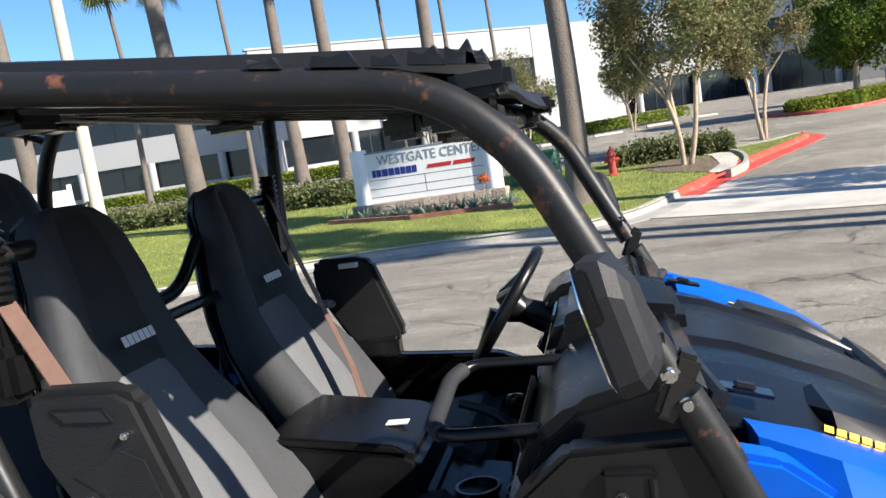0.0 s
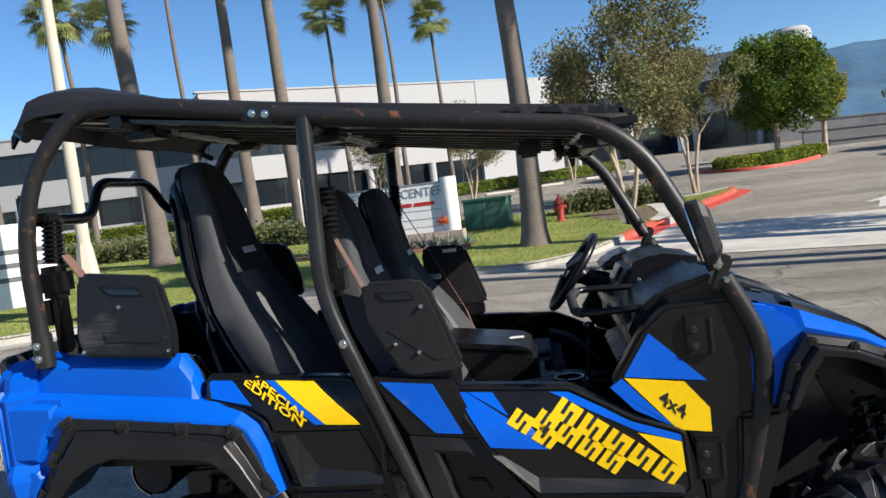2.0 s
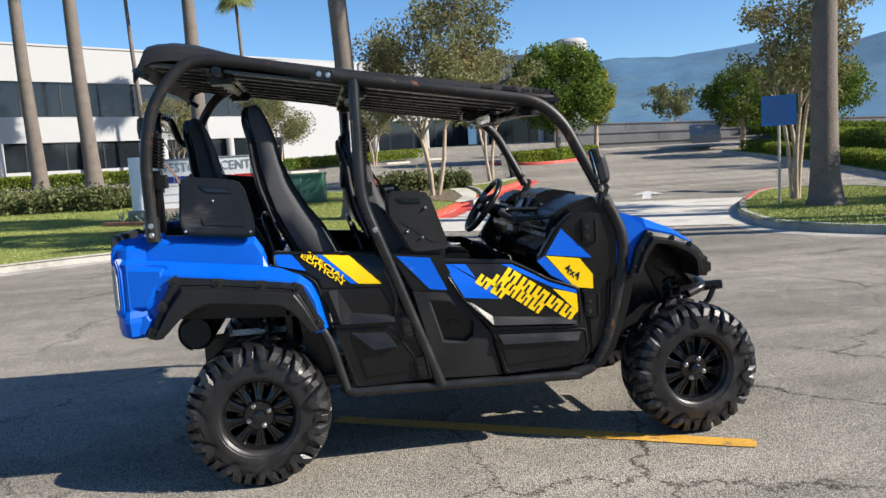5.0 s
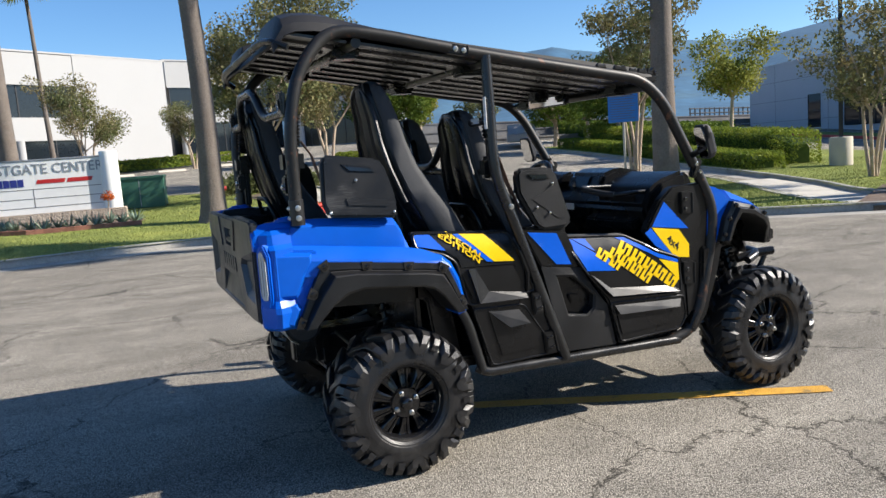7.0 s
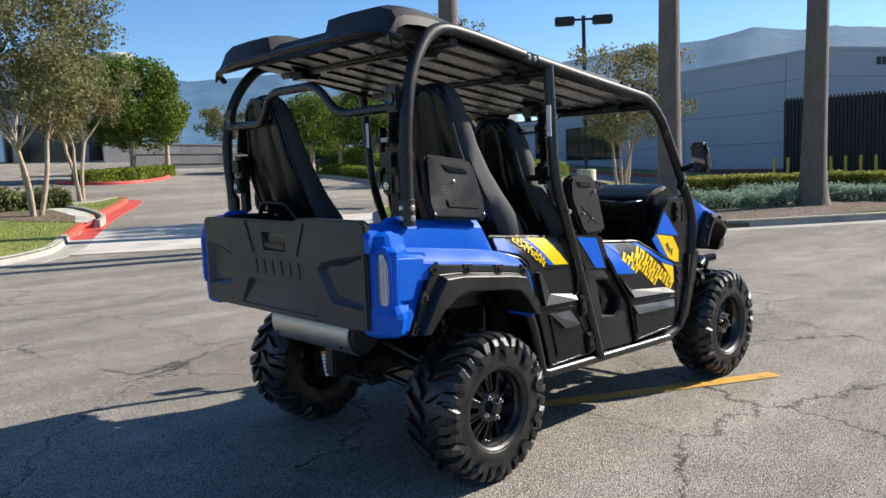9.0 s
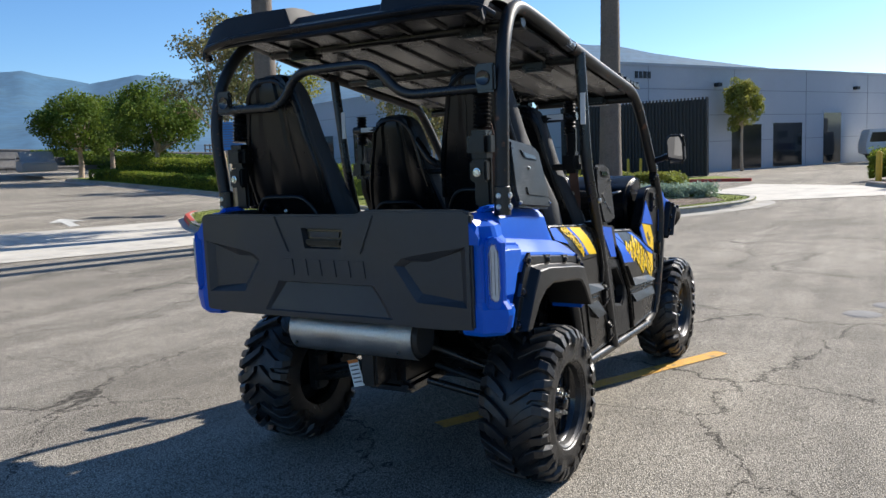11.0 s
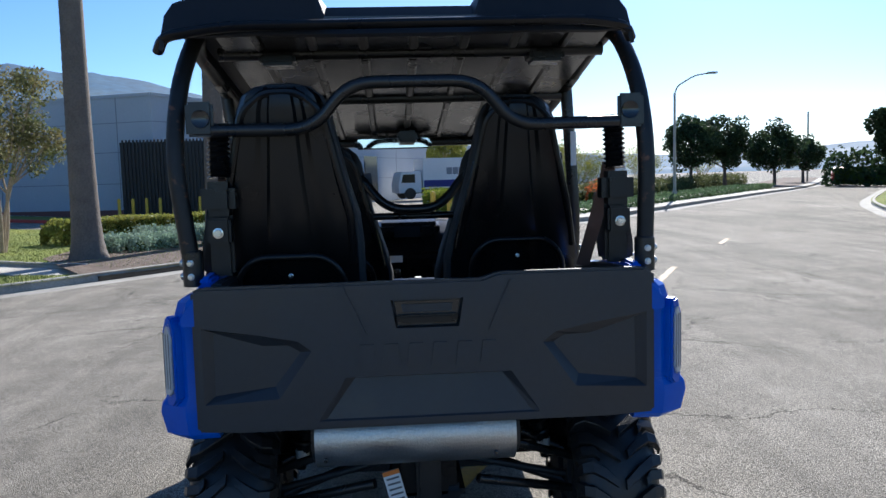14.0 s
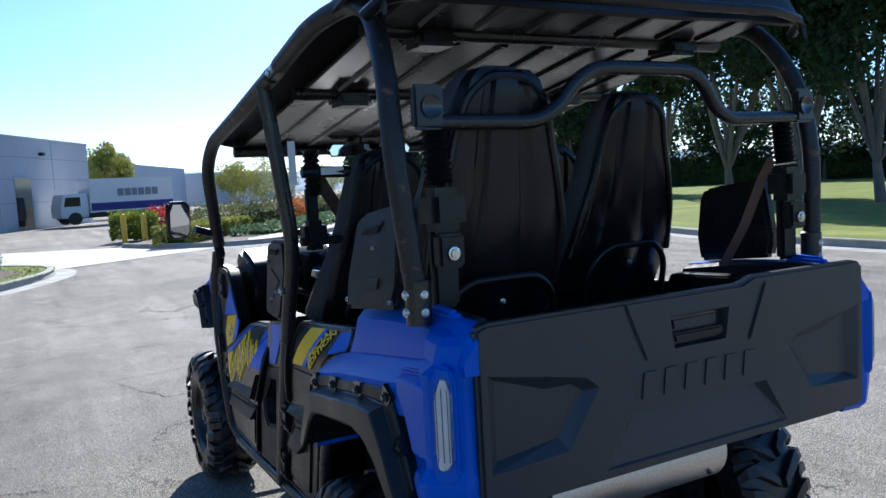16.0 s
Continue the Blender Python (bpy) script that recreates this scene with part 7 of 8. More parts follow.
for i, (az, d, h, w) in enumerate(((125.4, 62, 6.2, 3.6), (127.4, 57, 8.0, 3.8), (129.3, 52, 9.6, 4.0), (133.4, 40, 15.0, 6.4), (137.5, 34, 14.0, 7.0), (142, 31, 13.5, 7.0), (146.5, 29, 13.0, 6.5), (152, 33, 13, 6.5))):
    bushy_tree("tall_street_tree", (-3.3 + d * math.sin(radians(az)), 0.6 + d * math.cos(radians(az))), h, w, 1, LEAF_PINE, 50 + i, "tall dark green tree on the shaded lawn", 34000, 0.2, 0.1, BARK, 0.2, clump=0.17, low=0.1)

# dark belt of trees beyond the lawn, added in place of a shaded car park
for i, (az, d, h, w) in enumerate(((127, 88, 8, 9), (132, 76, 8, 9), (138, 70, 9, 9), (144, 66, 9, 9), (150, 64, 9, 9), (156, 62, 9, 9))):
    round_tree("dark_street_tree", (-3.3 + d * math.sin(radians(az)), 0.6 + d * math.cos(radians(az))), h, w, 140 + i, LEAF_PINE, "dark rounded tree added for the shade beyond the lawn", 6000, 0.32, 0.15, BARK)

# hedges and shrubs
hedge("low_hedge", [(21.4, 33.0), (20.1, 27.4), (18.9, 22.8), (17.9, 19.0), (17.1, 16.4), (16.5, 13.8)], 1.1, 0.5, LEAF_HEDGE, "clipped low green hedge behind the lane", 61, 30000)
hedge("tall_hedge", [(23.2, 33.0), (21.8, 27.0), (20.7, 22.4), (19.8, 18.6), (19.0, 16.0), (18.4, 14.2)], 1.2, 1.05, LEAF_HEDGE, "clipped taller green hedge", 62, 32000)
hedge("yellow_hedge", [(16.6, 8.9), (17.9, 7.7), (19.0, 6.3), (19.6, 4.6), (19.4, 3.4)], 1.4, 0.62, LEAF_YELLOW, "bright yellow-green low hedge", 63, 26000)
for i, (x, y) in enumerate(((13.9, 6.6), (14.2, 5.95), (14.8, 5.55), (15.3, 5.1), (16.6, 6.3), (16.9, 5.5), (17.2, 4.7), (17.3, 4.0), (17.4, 3.3), (17.6, 2.6))):
    tagged(hedge("grey_shrub", [(x - 0.3, y + 0.2), (x + 0.3, y - 0.2)], 0.95, 0.36, LEAF_GREY, "rounded grey-green shrub on mulch", 70 + i, 2600, 0.045, category="shrub", clipped=0.22), group="grey shrubs")
hedge("bank_hedge", [(21.7, -2.4), (24.0, -3.7), (27.2, -5.6)], 1.5, 0.55, LEAF_YELLOW, "clipped yellow-green hedge at the driveway", 81, 16000)
hedge("back_hedge", [(29.0, -4.2), (32, -6.4), (37, -10.2), (48, -18.5), (70, -34)], 1.4, 0.75, LEAF_DUSTY, "dark green hedge along the bank", 82, 26000, 0.1, clipped=0.3)
hedge("red_flower_bed", [(29.5, -2.9), (32.5, -4.6)], 0.9, 0.95, FLOWER_RED, "bed of red flowers by the driveway", 83, 3500, 0.07, category="flowers", clipped=0.15)
hedge("orange_flower_bed", [(34.6, -9.9), (36.8, -11.4)], 0.6, 0.85, FLOWER_ORANGE, "orange flowering shrubs on the bank", 84, 900, 0.08, category="flowers", clipped=0.2)
hedge("ground_cover", [(22.2, -4.9), (24.4, -7.2), (29.2, -10.6), (38, -17.4), (50, -26.2)], 1.9, 0.28, LEAF_COVER, "grey-green ground cover behind the kerb", 85, 26000, 0.08, category="shrub", clipped=0.2)
hedge("driveway_shrub", [(27.6, -1.6), (29.2, -2.6)], 1.2, 0.85, LEAF_HEDGE, "leafy shrub beside the yellow posts", 86, 6000, 0.07, category="shrub", clipped=0.15)
hedge("car_park_hedge", [(-30, 40), (-12, 38.5), (0, 43.5), (6, 47)], 0.9, 0.55, LEAF_HEDGE, "clipped hedge in front of the office building", 87, 20000, 0.1)
hedge("island_hedge", [(8.8, 34.6), (11.4, 35.2), (14.6, 38.0)], 1.2, 0.5, LEAF_HEDGE, "low green planting on the red-kerbed island", 88, 9000, 0.09)
hedge("long_grass", [(-20, 24.6), (-12.5, 23.6), (-7.4, 22.8), (-6.9, 21.9)], 1.5, 0.48, LEAF_DUSTY, "clumps of long dry grass behind the lawn", 89, 22000, 0.1, category="shrub", clipped=0.4)
hedge("long_grass", [(0.9, 21.6), (2.6, 22.0), (4.4, 21.9)], 0.9, 0.4, LEAF_DUSTY, "clumps of long dry grass behind the hydrant", 90, 9000, 0.09, category="shrub", clipped=0.4)
# dark shrubs added to cover the pale strip under the far trees
hedge("lawn_hedge", [(57, -35), (48, -46), (38, -53), (24, -60), (8, -64)], 2.4, 2.2, LEAF_PINE, "dark shrubs added to fill the gap behind the tall trees", 93, 14000, 0.3, clipped=0.2)
hedge("far_hedge", [(26, 26), (30, 40), (36, 60)], 2.0, 1.0, LEAF_FICUS, "far green hedge along the road", 91, 12000, 0.16)
bushy_tree("far_bush", (33.0, 66), 4.4, 4.4, 1, LEAF_DUSTY, 92, "rounded olive tree at the end of the road", 4000, 0.2, 0.15)

# mulch bed on the island and behind the sign
solid("mulch_bed", area_mesh([(9.2, 5.2), (10.8, 3.9), (13.3, 2.6), (16.0, 1.6), (18.6, 2.6), (19, 4.2), (17.8, 6.6), (15.6, 7.6), (12.8, 7.4)], 0.142), DIRT, "brown bark mulch under the palms", "mulch", kind="structure")
ISLE_PATH = [(14.7, 12.2), (13.2, 9.3), (12.0, 7.6), (11.1, 5.9), (10.5, 4.35), (9.35, 5.2), (9.75, 6.4), (11.0, 8.6), (12.6, 11.0), (13.3, 12.5)]
solid("island_path", area_mesh(ISLE_PATH, 0.06), CONCRETE, "narrow concrete path across the island", "path", kind="structure")


solid("tree_bed", area_mesh([(3.2, 17.0), (3.5, 18.4), (3.55, 20.6), (2.6, 21.4), (1.6, 20.4), (2.0, 18.6)], 0.145), DIRT, "bare soil round the foot of the tree", "soil", kind="structure")
solid("edging_path", area_mesh([(3.2, 16.8), (3.72, 17.7), (4.05, 19.2), (4.15, 20.9), (3.75, 22.1), (2.5, 22.6), (2.4, 22.2), (3.4, 21.6), (3.62, 20.8), (3.5, 18.6), (3.0, 17.1)], 0.15), CONCRETE, "narrow concrete strip inside the lawn edging", "path", kind="structure")
solid("lawn_edging", kerb_mesh(spline([(3.3, 16.7), (3.8, 17.7), (4.12, 19.2), (4.2, 20.9), (3.8, 22.2), (2.5, 22.75)], 4), 0.15, 0.2, flip=-1), KERB, "curved concrete edging across the lawn", "kerb", kind="structure")


# grass near the kerb
def grass(name, poly, n, seed, label, ymax=99):
    rng = np.random.default_rng(seed)
    xs, ys = [p[0] for p in poly], [min(p[1], ymax) for p in poly]
    pts = []
    while len(pts) < n:
        x, y = rng.uniform(min(xs), max(xs)), rng.uniform(min(ys), max(ys))
        if inside(poly, x, y):
            pts.append((x, y, height(x, y) + 0.13))
    pos = np.array(pts)
    a = rng.uniform(0, 2 * np.pi, n)
    side = np.stack([np.cos(a), np.sin(a), np.zeros(n)], 1) * rng.uniform(0.004, 0.009, n)[:, None]
    top = np.stack([rng.normal(0, 0.018, n), rng.normal(0, 0.018, n), rng.uniform(0.018, 0.05, n)], 1)
    v = np.stack([pos - side, pos + side, pos + top], 1).reshape(-1, 3)
    me = bpy.data.meshes.new(name)
    me.from_pydata(v.tolist(), [], np.arange(3 * n).reshape(-1, 3).tolist())
    me.materials.append(GRASS)
    return tagged(new(name, me), label, "grass", kind="stuff")


grass("grass_west", [p for p in LAWN_WEST if p[0] > -17] + [(-17, 22)], 90000, 5, "short green lawn grass on the bank", 24)
grass("grass_nose", LAWN_NOSE, 24000, 7, "short sunlit lawn grass on the island nose")
grass("grass_island", [p for p in LAWN_ISLE if p[1] < 17], 30000, 6, "short sunlit lawn grass behind the lane")


# ---- buildings and hills ----
def on_run(a, b, d0, d1, out, z0, z1, bm, depth=0.1):
    """A box on a wall from a to b, between distances d0 and d1 along it, standing out by out."""
    a, b = Vector((*a, 0)), Vector((*b, 0))
    t = (b - a).normalized()
    n = Vector((t.y, -t.x, 0))
    p = [a + t * d0 + n * out, a + t * d1 + n * out, a + t * d1 + n * (out - depth), a + t * d0 + n * (out - depth)]
    return prism(bm, [tuple(q[:2]) for q in p], z0, z1, "z")


def office(name, label, a, b, depth, z0, h, floors, bay=2.4, cols=True, plain=0.0):
    """A white office block: ribbon windows with mullions between white bands, columns at the foot."""
    L2 = math.hypot(b[0] - a[0], b[1] - a[1])
    ob = thing(name, label, "building")
    t = Vector((b[0] - a[0], b[1] - a[1], 0)).normalized()
    n = Vector((-t.y, t.x, 0)) * depth
    bm = bmesh.new()
    inner = [Vector((*a, 0)) - n * -0.02, Vector((*b, 0)) + n * 0.02, Vector((*b, 0)) + n, Vector((*a, 0)) + n]
    prism(bm, [tuple(q[:2]) for q in inner], z0, z0 + h - 0.05, "z")
    part("core", bm, WHITE_WALL, ob, smooth=0)
    z = z0
    for k, (g0, g1) in enumerate(floors):
        bm = on_run(a, b, 0, L2 - plain, 0.25, z, z0 + g0, bmesh.new(), 0.45)
        if z0 + g0 > z + 0.02:
            part("wall_band", bm, WHITE_WALL, ob, smooth=0)
        x = 0.25
        while x < L2 - plain - 0.2:
            w = min(bay, L2 - plain - 0.2 - x)
            win = part("window", on_run(a, b, x + 0.04, x + w - 0.04, 0.06, z0 + g0, z0 + g1, bmesh.new(), 0.05), DARK_GLASS, ob, "dark tinted window", smooth=0)
            part("mullion", on_run(a, b, x - 0.04, x + 0.04, 0.1, z0 + g0, z0 + g1, bmesh.new(), 0.08), DARK_METAL, win, smooth=0)
            x += bay
        z = z0 + g1
    part("wall_band", on_run(a, b, 0, L2 - plain, 0.25, z, z0 + h, bmesh.new(), 0.45), WHITE_WALL, ob, smooth=0)
    if plain:
        part("blank_wall", on_run(a, b, L2 - plain, L2, 0.3, z0, z0 + h, bmesh.new(), 0.5), WHITE_WALL, ob, smooth=0)
    part("parapet", on_run(a, b, -0.2, L2 + 0.2, 0.32, z0 + h, z0 + h + 0.12, bmesh.new(), 0.6), WHITE_WALL, ob, smooth=0)
    if cols:
        x = 1.0
        while x < L2 - plain:
            p = Vector((*a, 0)) + t * x - n.normalized() * 0.5
            part("column", lathe(bmesh.new(), [(0.28, z0 - 0.3), (0.28, z0 + floors[0][1])], 14, "z", (p.x, p.y, 0)), WHITE_WALL, ob, "round white column")
            x += 5.2
    return ob


office("office_building", "white two-storey office building with dark ribbon windows", (-20.8, 46.3), (3.0, 63.5), 24, 1.9, 8.1, ((0.3, 2.1), (3.7, 5.9)), plain=8.0)
office("office_wing", "lower white wing of the office building", (-52, 46.0), (-21.2, 50.0), 20, 1.9, 7.0, ((0.3, 2.1), (3.9, 6.0)))
office("office_annex", "white office block in shade behind the trees", (3.4, 66), (14.0, 70), 16, 2.2, 8.2, ((0.3, 3.0), (4.2, 6.0)))
office("corner_office", "white office block with a stepped tower", (14.2, 68.2), (23.6, 64.6), 16, 2.3, 8.2, ((0.3, 3.4), (4.7, 6.2)), bay=1.6)
tw = thing("office_tower", "white stair tower of the office block", "building")
part("shaft", lathe(bmesh.new(), [(1.5, 2.0), (1.5, 11.2), (1.2, 11.5), (0, 11.5)], 20, "z", (22.6, 64.4, 0)), WHITE_WALL, tw)

# grey warehouse
A, C, E = (46.0, 44.0), (33.8, 11.2), (62.0, -3.0)
wh = thing("warehouse", "grey tilt-up concrete warehouse in shade", "building")
bm = bmesh.new()
prism(bm, [C, E, (80, 22), (64, 52), A], -0.2, 5.75, "z")
part("shell", bm, GREY_WALL, wh, smooth=0)
part("parapet", on_run(A, C, 0, math.hypot(A[0] - C[0], A[1] - C[1]), 0.06, 5.7, 5.85, bmesh.new(), 0.4), GREY_WALL, wh, smooth=0)
part("parapet", on_run(C, E, 0, math.hypot(E[0] - C[0], E[1] - C[1]), 0.06, 5.7, 5.85, bmesh.new(), 0.4), GREY_WALL, wh, smooth=0)
GROOVE = mat("wall_groove", (0.24, 0.26, 0.29), 0.9, vary=0.1)
for run, L2 in (((A, C), 35.0), ((C, E), 31.5)):
    for z in (1.6, 3.1, 4.5):
        part("joint", on_run(*run, 0.02, L2 - 0.05, 0.012, z, z + 0.035, bmesh.new(), 0.02), GROOVE, wh, smooth=0)
    x = 4.2
    while x < L2:
        part("joint", on_run(*run, x, x + 0.035, 0.012, -0.1, 5.7, bmesh.new(), 0.02), GROOVE, wh, smooth=0)
        x += 7.2
for d0 in (9.0, 13.4, 15.0, 16.6, 18.2):
    w = part("window", on_run(A, C, d0, d0 + 1.5, 0.03, 1.05, 3.3, bmesh.new(), 0.06), DARK_GLASS, wh, "dark office window", smooth=0)
    part("window_frame", on_run(A, C, d0 - 0.05, d0, 0.06, 1.05, 3.3, bmesh.new(), 0.08), DARK_METAL, w, smooth=0)
    part("window_frame", on_run(A, C, d0, d0 + 1.5, 0.06, 2.15, 2.22, bmesh.new(), 0.08), DARK_METAL, w, smooth=0)
for d0, d1, zt in ((11.2, 14.0, 2.55), (15.2, 18.2, 2.6), (20.6, 22.6, 3.2)):
    dr = part("loading_door", on_run(C, E, d0, d1, 0.02, -0.05, zt, bmesh.new(), 0.08), DARK_GLASS, wh, "dark roll-up loading door", smooth=0)
    part("door_frame", on_run(C, E, d0 - 0.12, d1 + 0.12, 0.05, zt, zt + 0.12, bmesh.new(), 0.1), GREY_WALL, dr, smooth=0)
for d0 in (9.6, 24.0):
    part("wall_light", on_run(C, E, d0, d0 + 0.35, 0.3, 4.7, 4.9, bmesh.new(), 0.3), DARK_METAL, wh, smooth=0)
for k in range(4):
    part("number_bar", on_run(C, E, 3.2 + 0.32 * k, 3.4 + 0.32 * k, 0.05, 5.05, 5.4, bmesh.new(), 0.05), DARK_METAL, wh, smooth=0)
part("kick_band", on_run(A, C, 0, 34.9, 0.02, -0.1, 0.35, bmesh.new(), 0.04), mat("red_kerb_base", (0.18, 0.08, 0.07), 0.9), wh, smooth=0)

# dark louvred enclosure with yellow posts in front
en = thing("louvred_fence", "dark corrugated metal fence round the yard", "fence")
F0, F1, F2 = (32.9, 12.45), (33.0, 5.4), (36.6, 6.2)
for a, b in ((F0, F1), (F1, F2)):
    L2 = math.hypot(b[0] - a[0], b[1] - a[1])
    part("panel", on_run(a, b, 0, L2, 0.0, 0.0, 3.5, bmesh.new(), 0.05), DARK_METAL, en, smooth=0)
    k = 0.1
    while k < L2:
        part("slat", on_run(a, b, k, k + 0.08, 0.06, 0.05, 3.6, bmesh.new(), 0.06), DARK_METAL, en, smooth=0)
        k += 0.16
YELLOW_POST = mat("yellow_post_paint", (0.62, 0.40, 0.04), 0.6, vary=0.2)


def post(x, y, h=1.05, r=0.085):
    return solid("bollard", lathe(bmesh.new(), [(r, 0.0), (r, h - 0.05), (r * 0.7, h), (0, h + 0.01)], 14, "z"), YELLOW_POST, "yellow painted steel safety post", "bollard", (x, y, height(x, y) + 0.02), group="yellow posts")


for k in range(8):
    post(30.3 + 0.16 * k, 11.75 - 0.53 * k, 1.05, 0.065)
post(26.6, -1.55, 1.05, 0.1)
post(26.0, -2.15, 1.05, 0.1)
solid("yard_kerb", kerb_mesh([(29.6, 3.0), (29.4, 8.0), (30.2, 14.5), (32.0, 22), (36, 34)], 0.16, 0.13, flip=-1), RED_KERB, "red painted kerb along the yard", "kerb", kind="structure")
solid("yard_strip", area_mesh([(29.7, 3.0), (29.5, 8.0), (30.3, 14.5), (32.1, 22), (36, 34), (38, 33), (34, 20), (33, 13.5), (33.2, 5)], 0.11), LAWN, "narrow lawn strip before the warehouse", "lawn", kind="structure")

w2 = thing("far_warehouse", "pale far warehouse beyond the lorry", "building")
bm = bmesh.new()
prism(bm, [(78, -2.5), (118, -20), (140, 20), (95, 30)], -0.2, 5.6, "z")
part("shell", bm, GREY_WALL, w2, smooth=0)
for d0, d1 in ((6, 9), (14, 17), (22, 25)):
    part("loading_door", on_run((78, -2.5), (118, -20), d0, d1, 0.03, 0, 2.8, bmesh.new(), 0.08), DARK_GLASS, w2, smooth=0)
w3 = thing("farthest_warehouse", "low far warehouse at the end of the street", "building")
bm = bmesh.new()
prism(bm, [(120, -28), (175, -55), (190, -20), (140, 0)], -0.2, 5.0, "z")
part("shell", bm, GREY_WALL, w3, smooth=0)
w4 = thing("white_house", "white building behind the tall trees", "building")
bm = bmesh.new()
prism(bm, [(30, -52), (18, -56), (10, -75), (34, -74)], 0, 4.6, "z")
part("shell", bm, WHITE_WALL, w4, smooth=0)
for k in range(4):
    part("window", on_run((18, -56), (30, -52), 1.0 + 2.6 * k, 2.8 + 2.6 * k, 0.04, 1.0, 2.6, bmesh.new(), 0.06), DARK_GLASS, w4, smooth=0)

# low walls and terraces at the end of the side road
WALL_GREY = mat("weathered_wall_concrete", (0.2, 0.195, 0.19), 0.9, vary=0.25, scale=0.3, fine=8, bump=0.4, bump_scale=30, second=(0.12, 0.12, 0.125), second_scale=0.25)
for x0, y0, x1, y1, z0, z1, z2 in ((18.5, 47, 62, 43, 0.7, 1.9, 1.35), (19, 53, 70, 49, 0.9, 2.75, 1.7), (20, 62, 84, 57, 1.0, 3.85, 1.9)):
    bm = bmesh.new()
    far = Vector((x1 - x0, y1 - y0, 0))
    L2 = far.length
    n = int(L2 / 6)
    for k in range(n):
        a, b = L2 * k / n, L2 * (k + 1) / n - 0.03
        ta, tb = z1 - z0 + (z2 - z1) * a / L2, z1 - z0 + (z2 - z1) * b / L2
        loft(bm, [[(a, 0, 0), (a, 0.35, 0), (a, 0.35, ta), (a, 0, ta)], [(b, 0, 0), (b, 0.35, 0), (b, 0.35, tb), (b, 0, tb)]])
    loft(bm, [[(q, -0.06, t), (q, 0.42, t), (q, 0.42, t + 0.1), (q, -0.06, t + 0.1)] for q, t in ((0, z1 - z0), (L2, z2 - z0))])
    tagged(solid("retaining_wall", bm, WALL_GREY, "long low grey wall beyond the car park", "wall", (x0, y0, z0), math.degrees(math.atan2(far.y, far.x)), smooth=0), group="terrace walls")
ra = thing("railing", "dark metal railing on the far terrace wall", "railing")
for k in range(28):
    x = 53.4 + 0.6 * k
    z = 3.85 - 1.95 * (x - 20) / 64 + 0.05
    part("post", B((x - 0.05, 59.45 - 0.078 * (x - 52), z - 0.05), (x + 0.05, 59.55 - 0.078 * (x - 52), z + 0.85)), DARK_METAL, ra)
for dz in (0.35, 0.8):
    part("rail", tube([(53.3, 59.4, 2.85 + dz), (69.8, 58.11, 2.35 + dz)], 0.06, 0), DARK_METAL, ra)


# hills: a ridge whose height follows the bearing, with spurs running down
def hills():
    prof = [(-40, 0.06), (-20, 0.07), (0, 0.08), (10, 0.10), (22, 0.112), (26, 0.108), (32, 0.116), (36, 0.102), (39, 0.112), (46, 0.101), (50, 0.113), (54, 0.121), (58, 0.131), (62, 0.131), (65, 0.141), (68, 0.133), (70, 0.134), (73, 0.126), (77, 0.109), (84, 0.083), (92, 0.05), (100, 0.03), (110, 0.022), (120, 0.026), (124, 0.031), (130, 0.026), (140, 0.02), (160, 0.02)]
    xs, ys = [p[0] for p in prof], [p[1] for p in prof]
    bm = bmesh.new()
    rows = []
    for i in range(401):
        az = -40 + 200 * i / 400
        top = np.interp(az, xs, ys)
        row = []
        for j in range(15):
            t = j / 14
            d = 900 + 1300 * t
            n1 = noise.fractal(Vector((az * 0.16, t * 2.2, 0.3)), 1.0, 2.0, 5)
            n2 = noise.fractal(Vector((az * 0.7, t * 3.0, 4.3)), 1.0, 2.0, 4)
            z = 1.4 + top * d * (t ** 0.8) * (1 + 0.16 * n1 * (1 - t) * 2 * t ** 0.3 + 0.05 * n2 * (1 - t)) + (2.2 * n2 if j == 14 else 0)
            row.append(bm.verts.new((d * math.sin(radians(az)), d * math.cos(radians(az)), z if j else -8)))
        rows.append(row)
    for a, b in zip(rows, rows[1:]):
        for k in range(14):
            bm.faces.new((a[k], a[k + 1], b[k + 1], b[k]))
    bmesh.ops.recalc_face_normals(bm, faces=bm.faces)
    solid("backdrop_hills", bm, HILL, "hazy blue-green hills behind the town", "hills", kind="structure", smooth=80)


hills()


# ---- street furniture ----
sg = thing("monument_sign", "white monument sign with dark lettering on a stone base", "sign", (-3.75, 17.5, height(-3.75, 17.5) + 0.1), -5)
sg.matrix_basis = sg.matrix_basis @ Matrix.Diagonal((0.745, 0.8, 0.82, 1))
part("panel", B((-2.1, -0.09, 0.42), (2.1, 0.09, 1.98), 0.01), WHITE, sg, "white sign panel")
part("cap", B((-2.12, -0.11, 1.98), (2.12, 0.11, 2.03), 0.01), GROOVE, sg)
for x in (-2.36, 2.36):
    part("pillar", lathe(bmesh.new(), [(0.29, 0.3), (0.29, 2.1), (0.27, 2.14), (0, 2.14)], 24, "z", (x, 0, 0)), WHITE, sg, "white end pillar")
bs = part("stone_base", B((-2.75, -0.34, -0.1), (2.75, 0.34, 0.42), 0.02), STONE, sg, "beige stone base")
for k in range(9):
    for j in range(2):
        x0 = -2.75 + 0.61 * k + (0.15 if j else 0)
        part("stone", B((x0 + 0.012, -0.365, -0.08 + 0.25 * j), (min(x0 + 0.595, 2.74), -0.33, 0.155 + 0.25 * j), 0.012), STONE, bs)
lettering("WESTGATE CENTER", 0.415, 0.008, Matrix.Translation((0.26, -0.098, 1.73)) @ Matrix.Rotation(radians(90), 4, "X"), GROOVE, sg, squeeze=1.02)
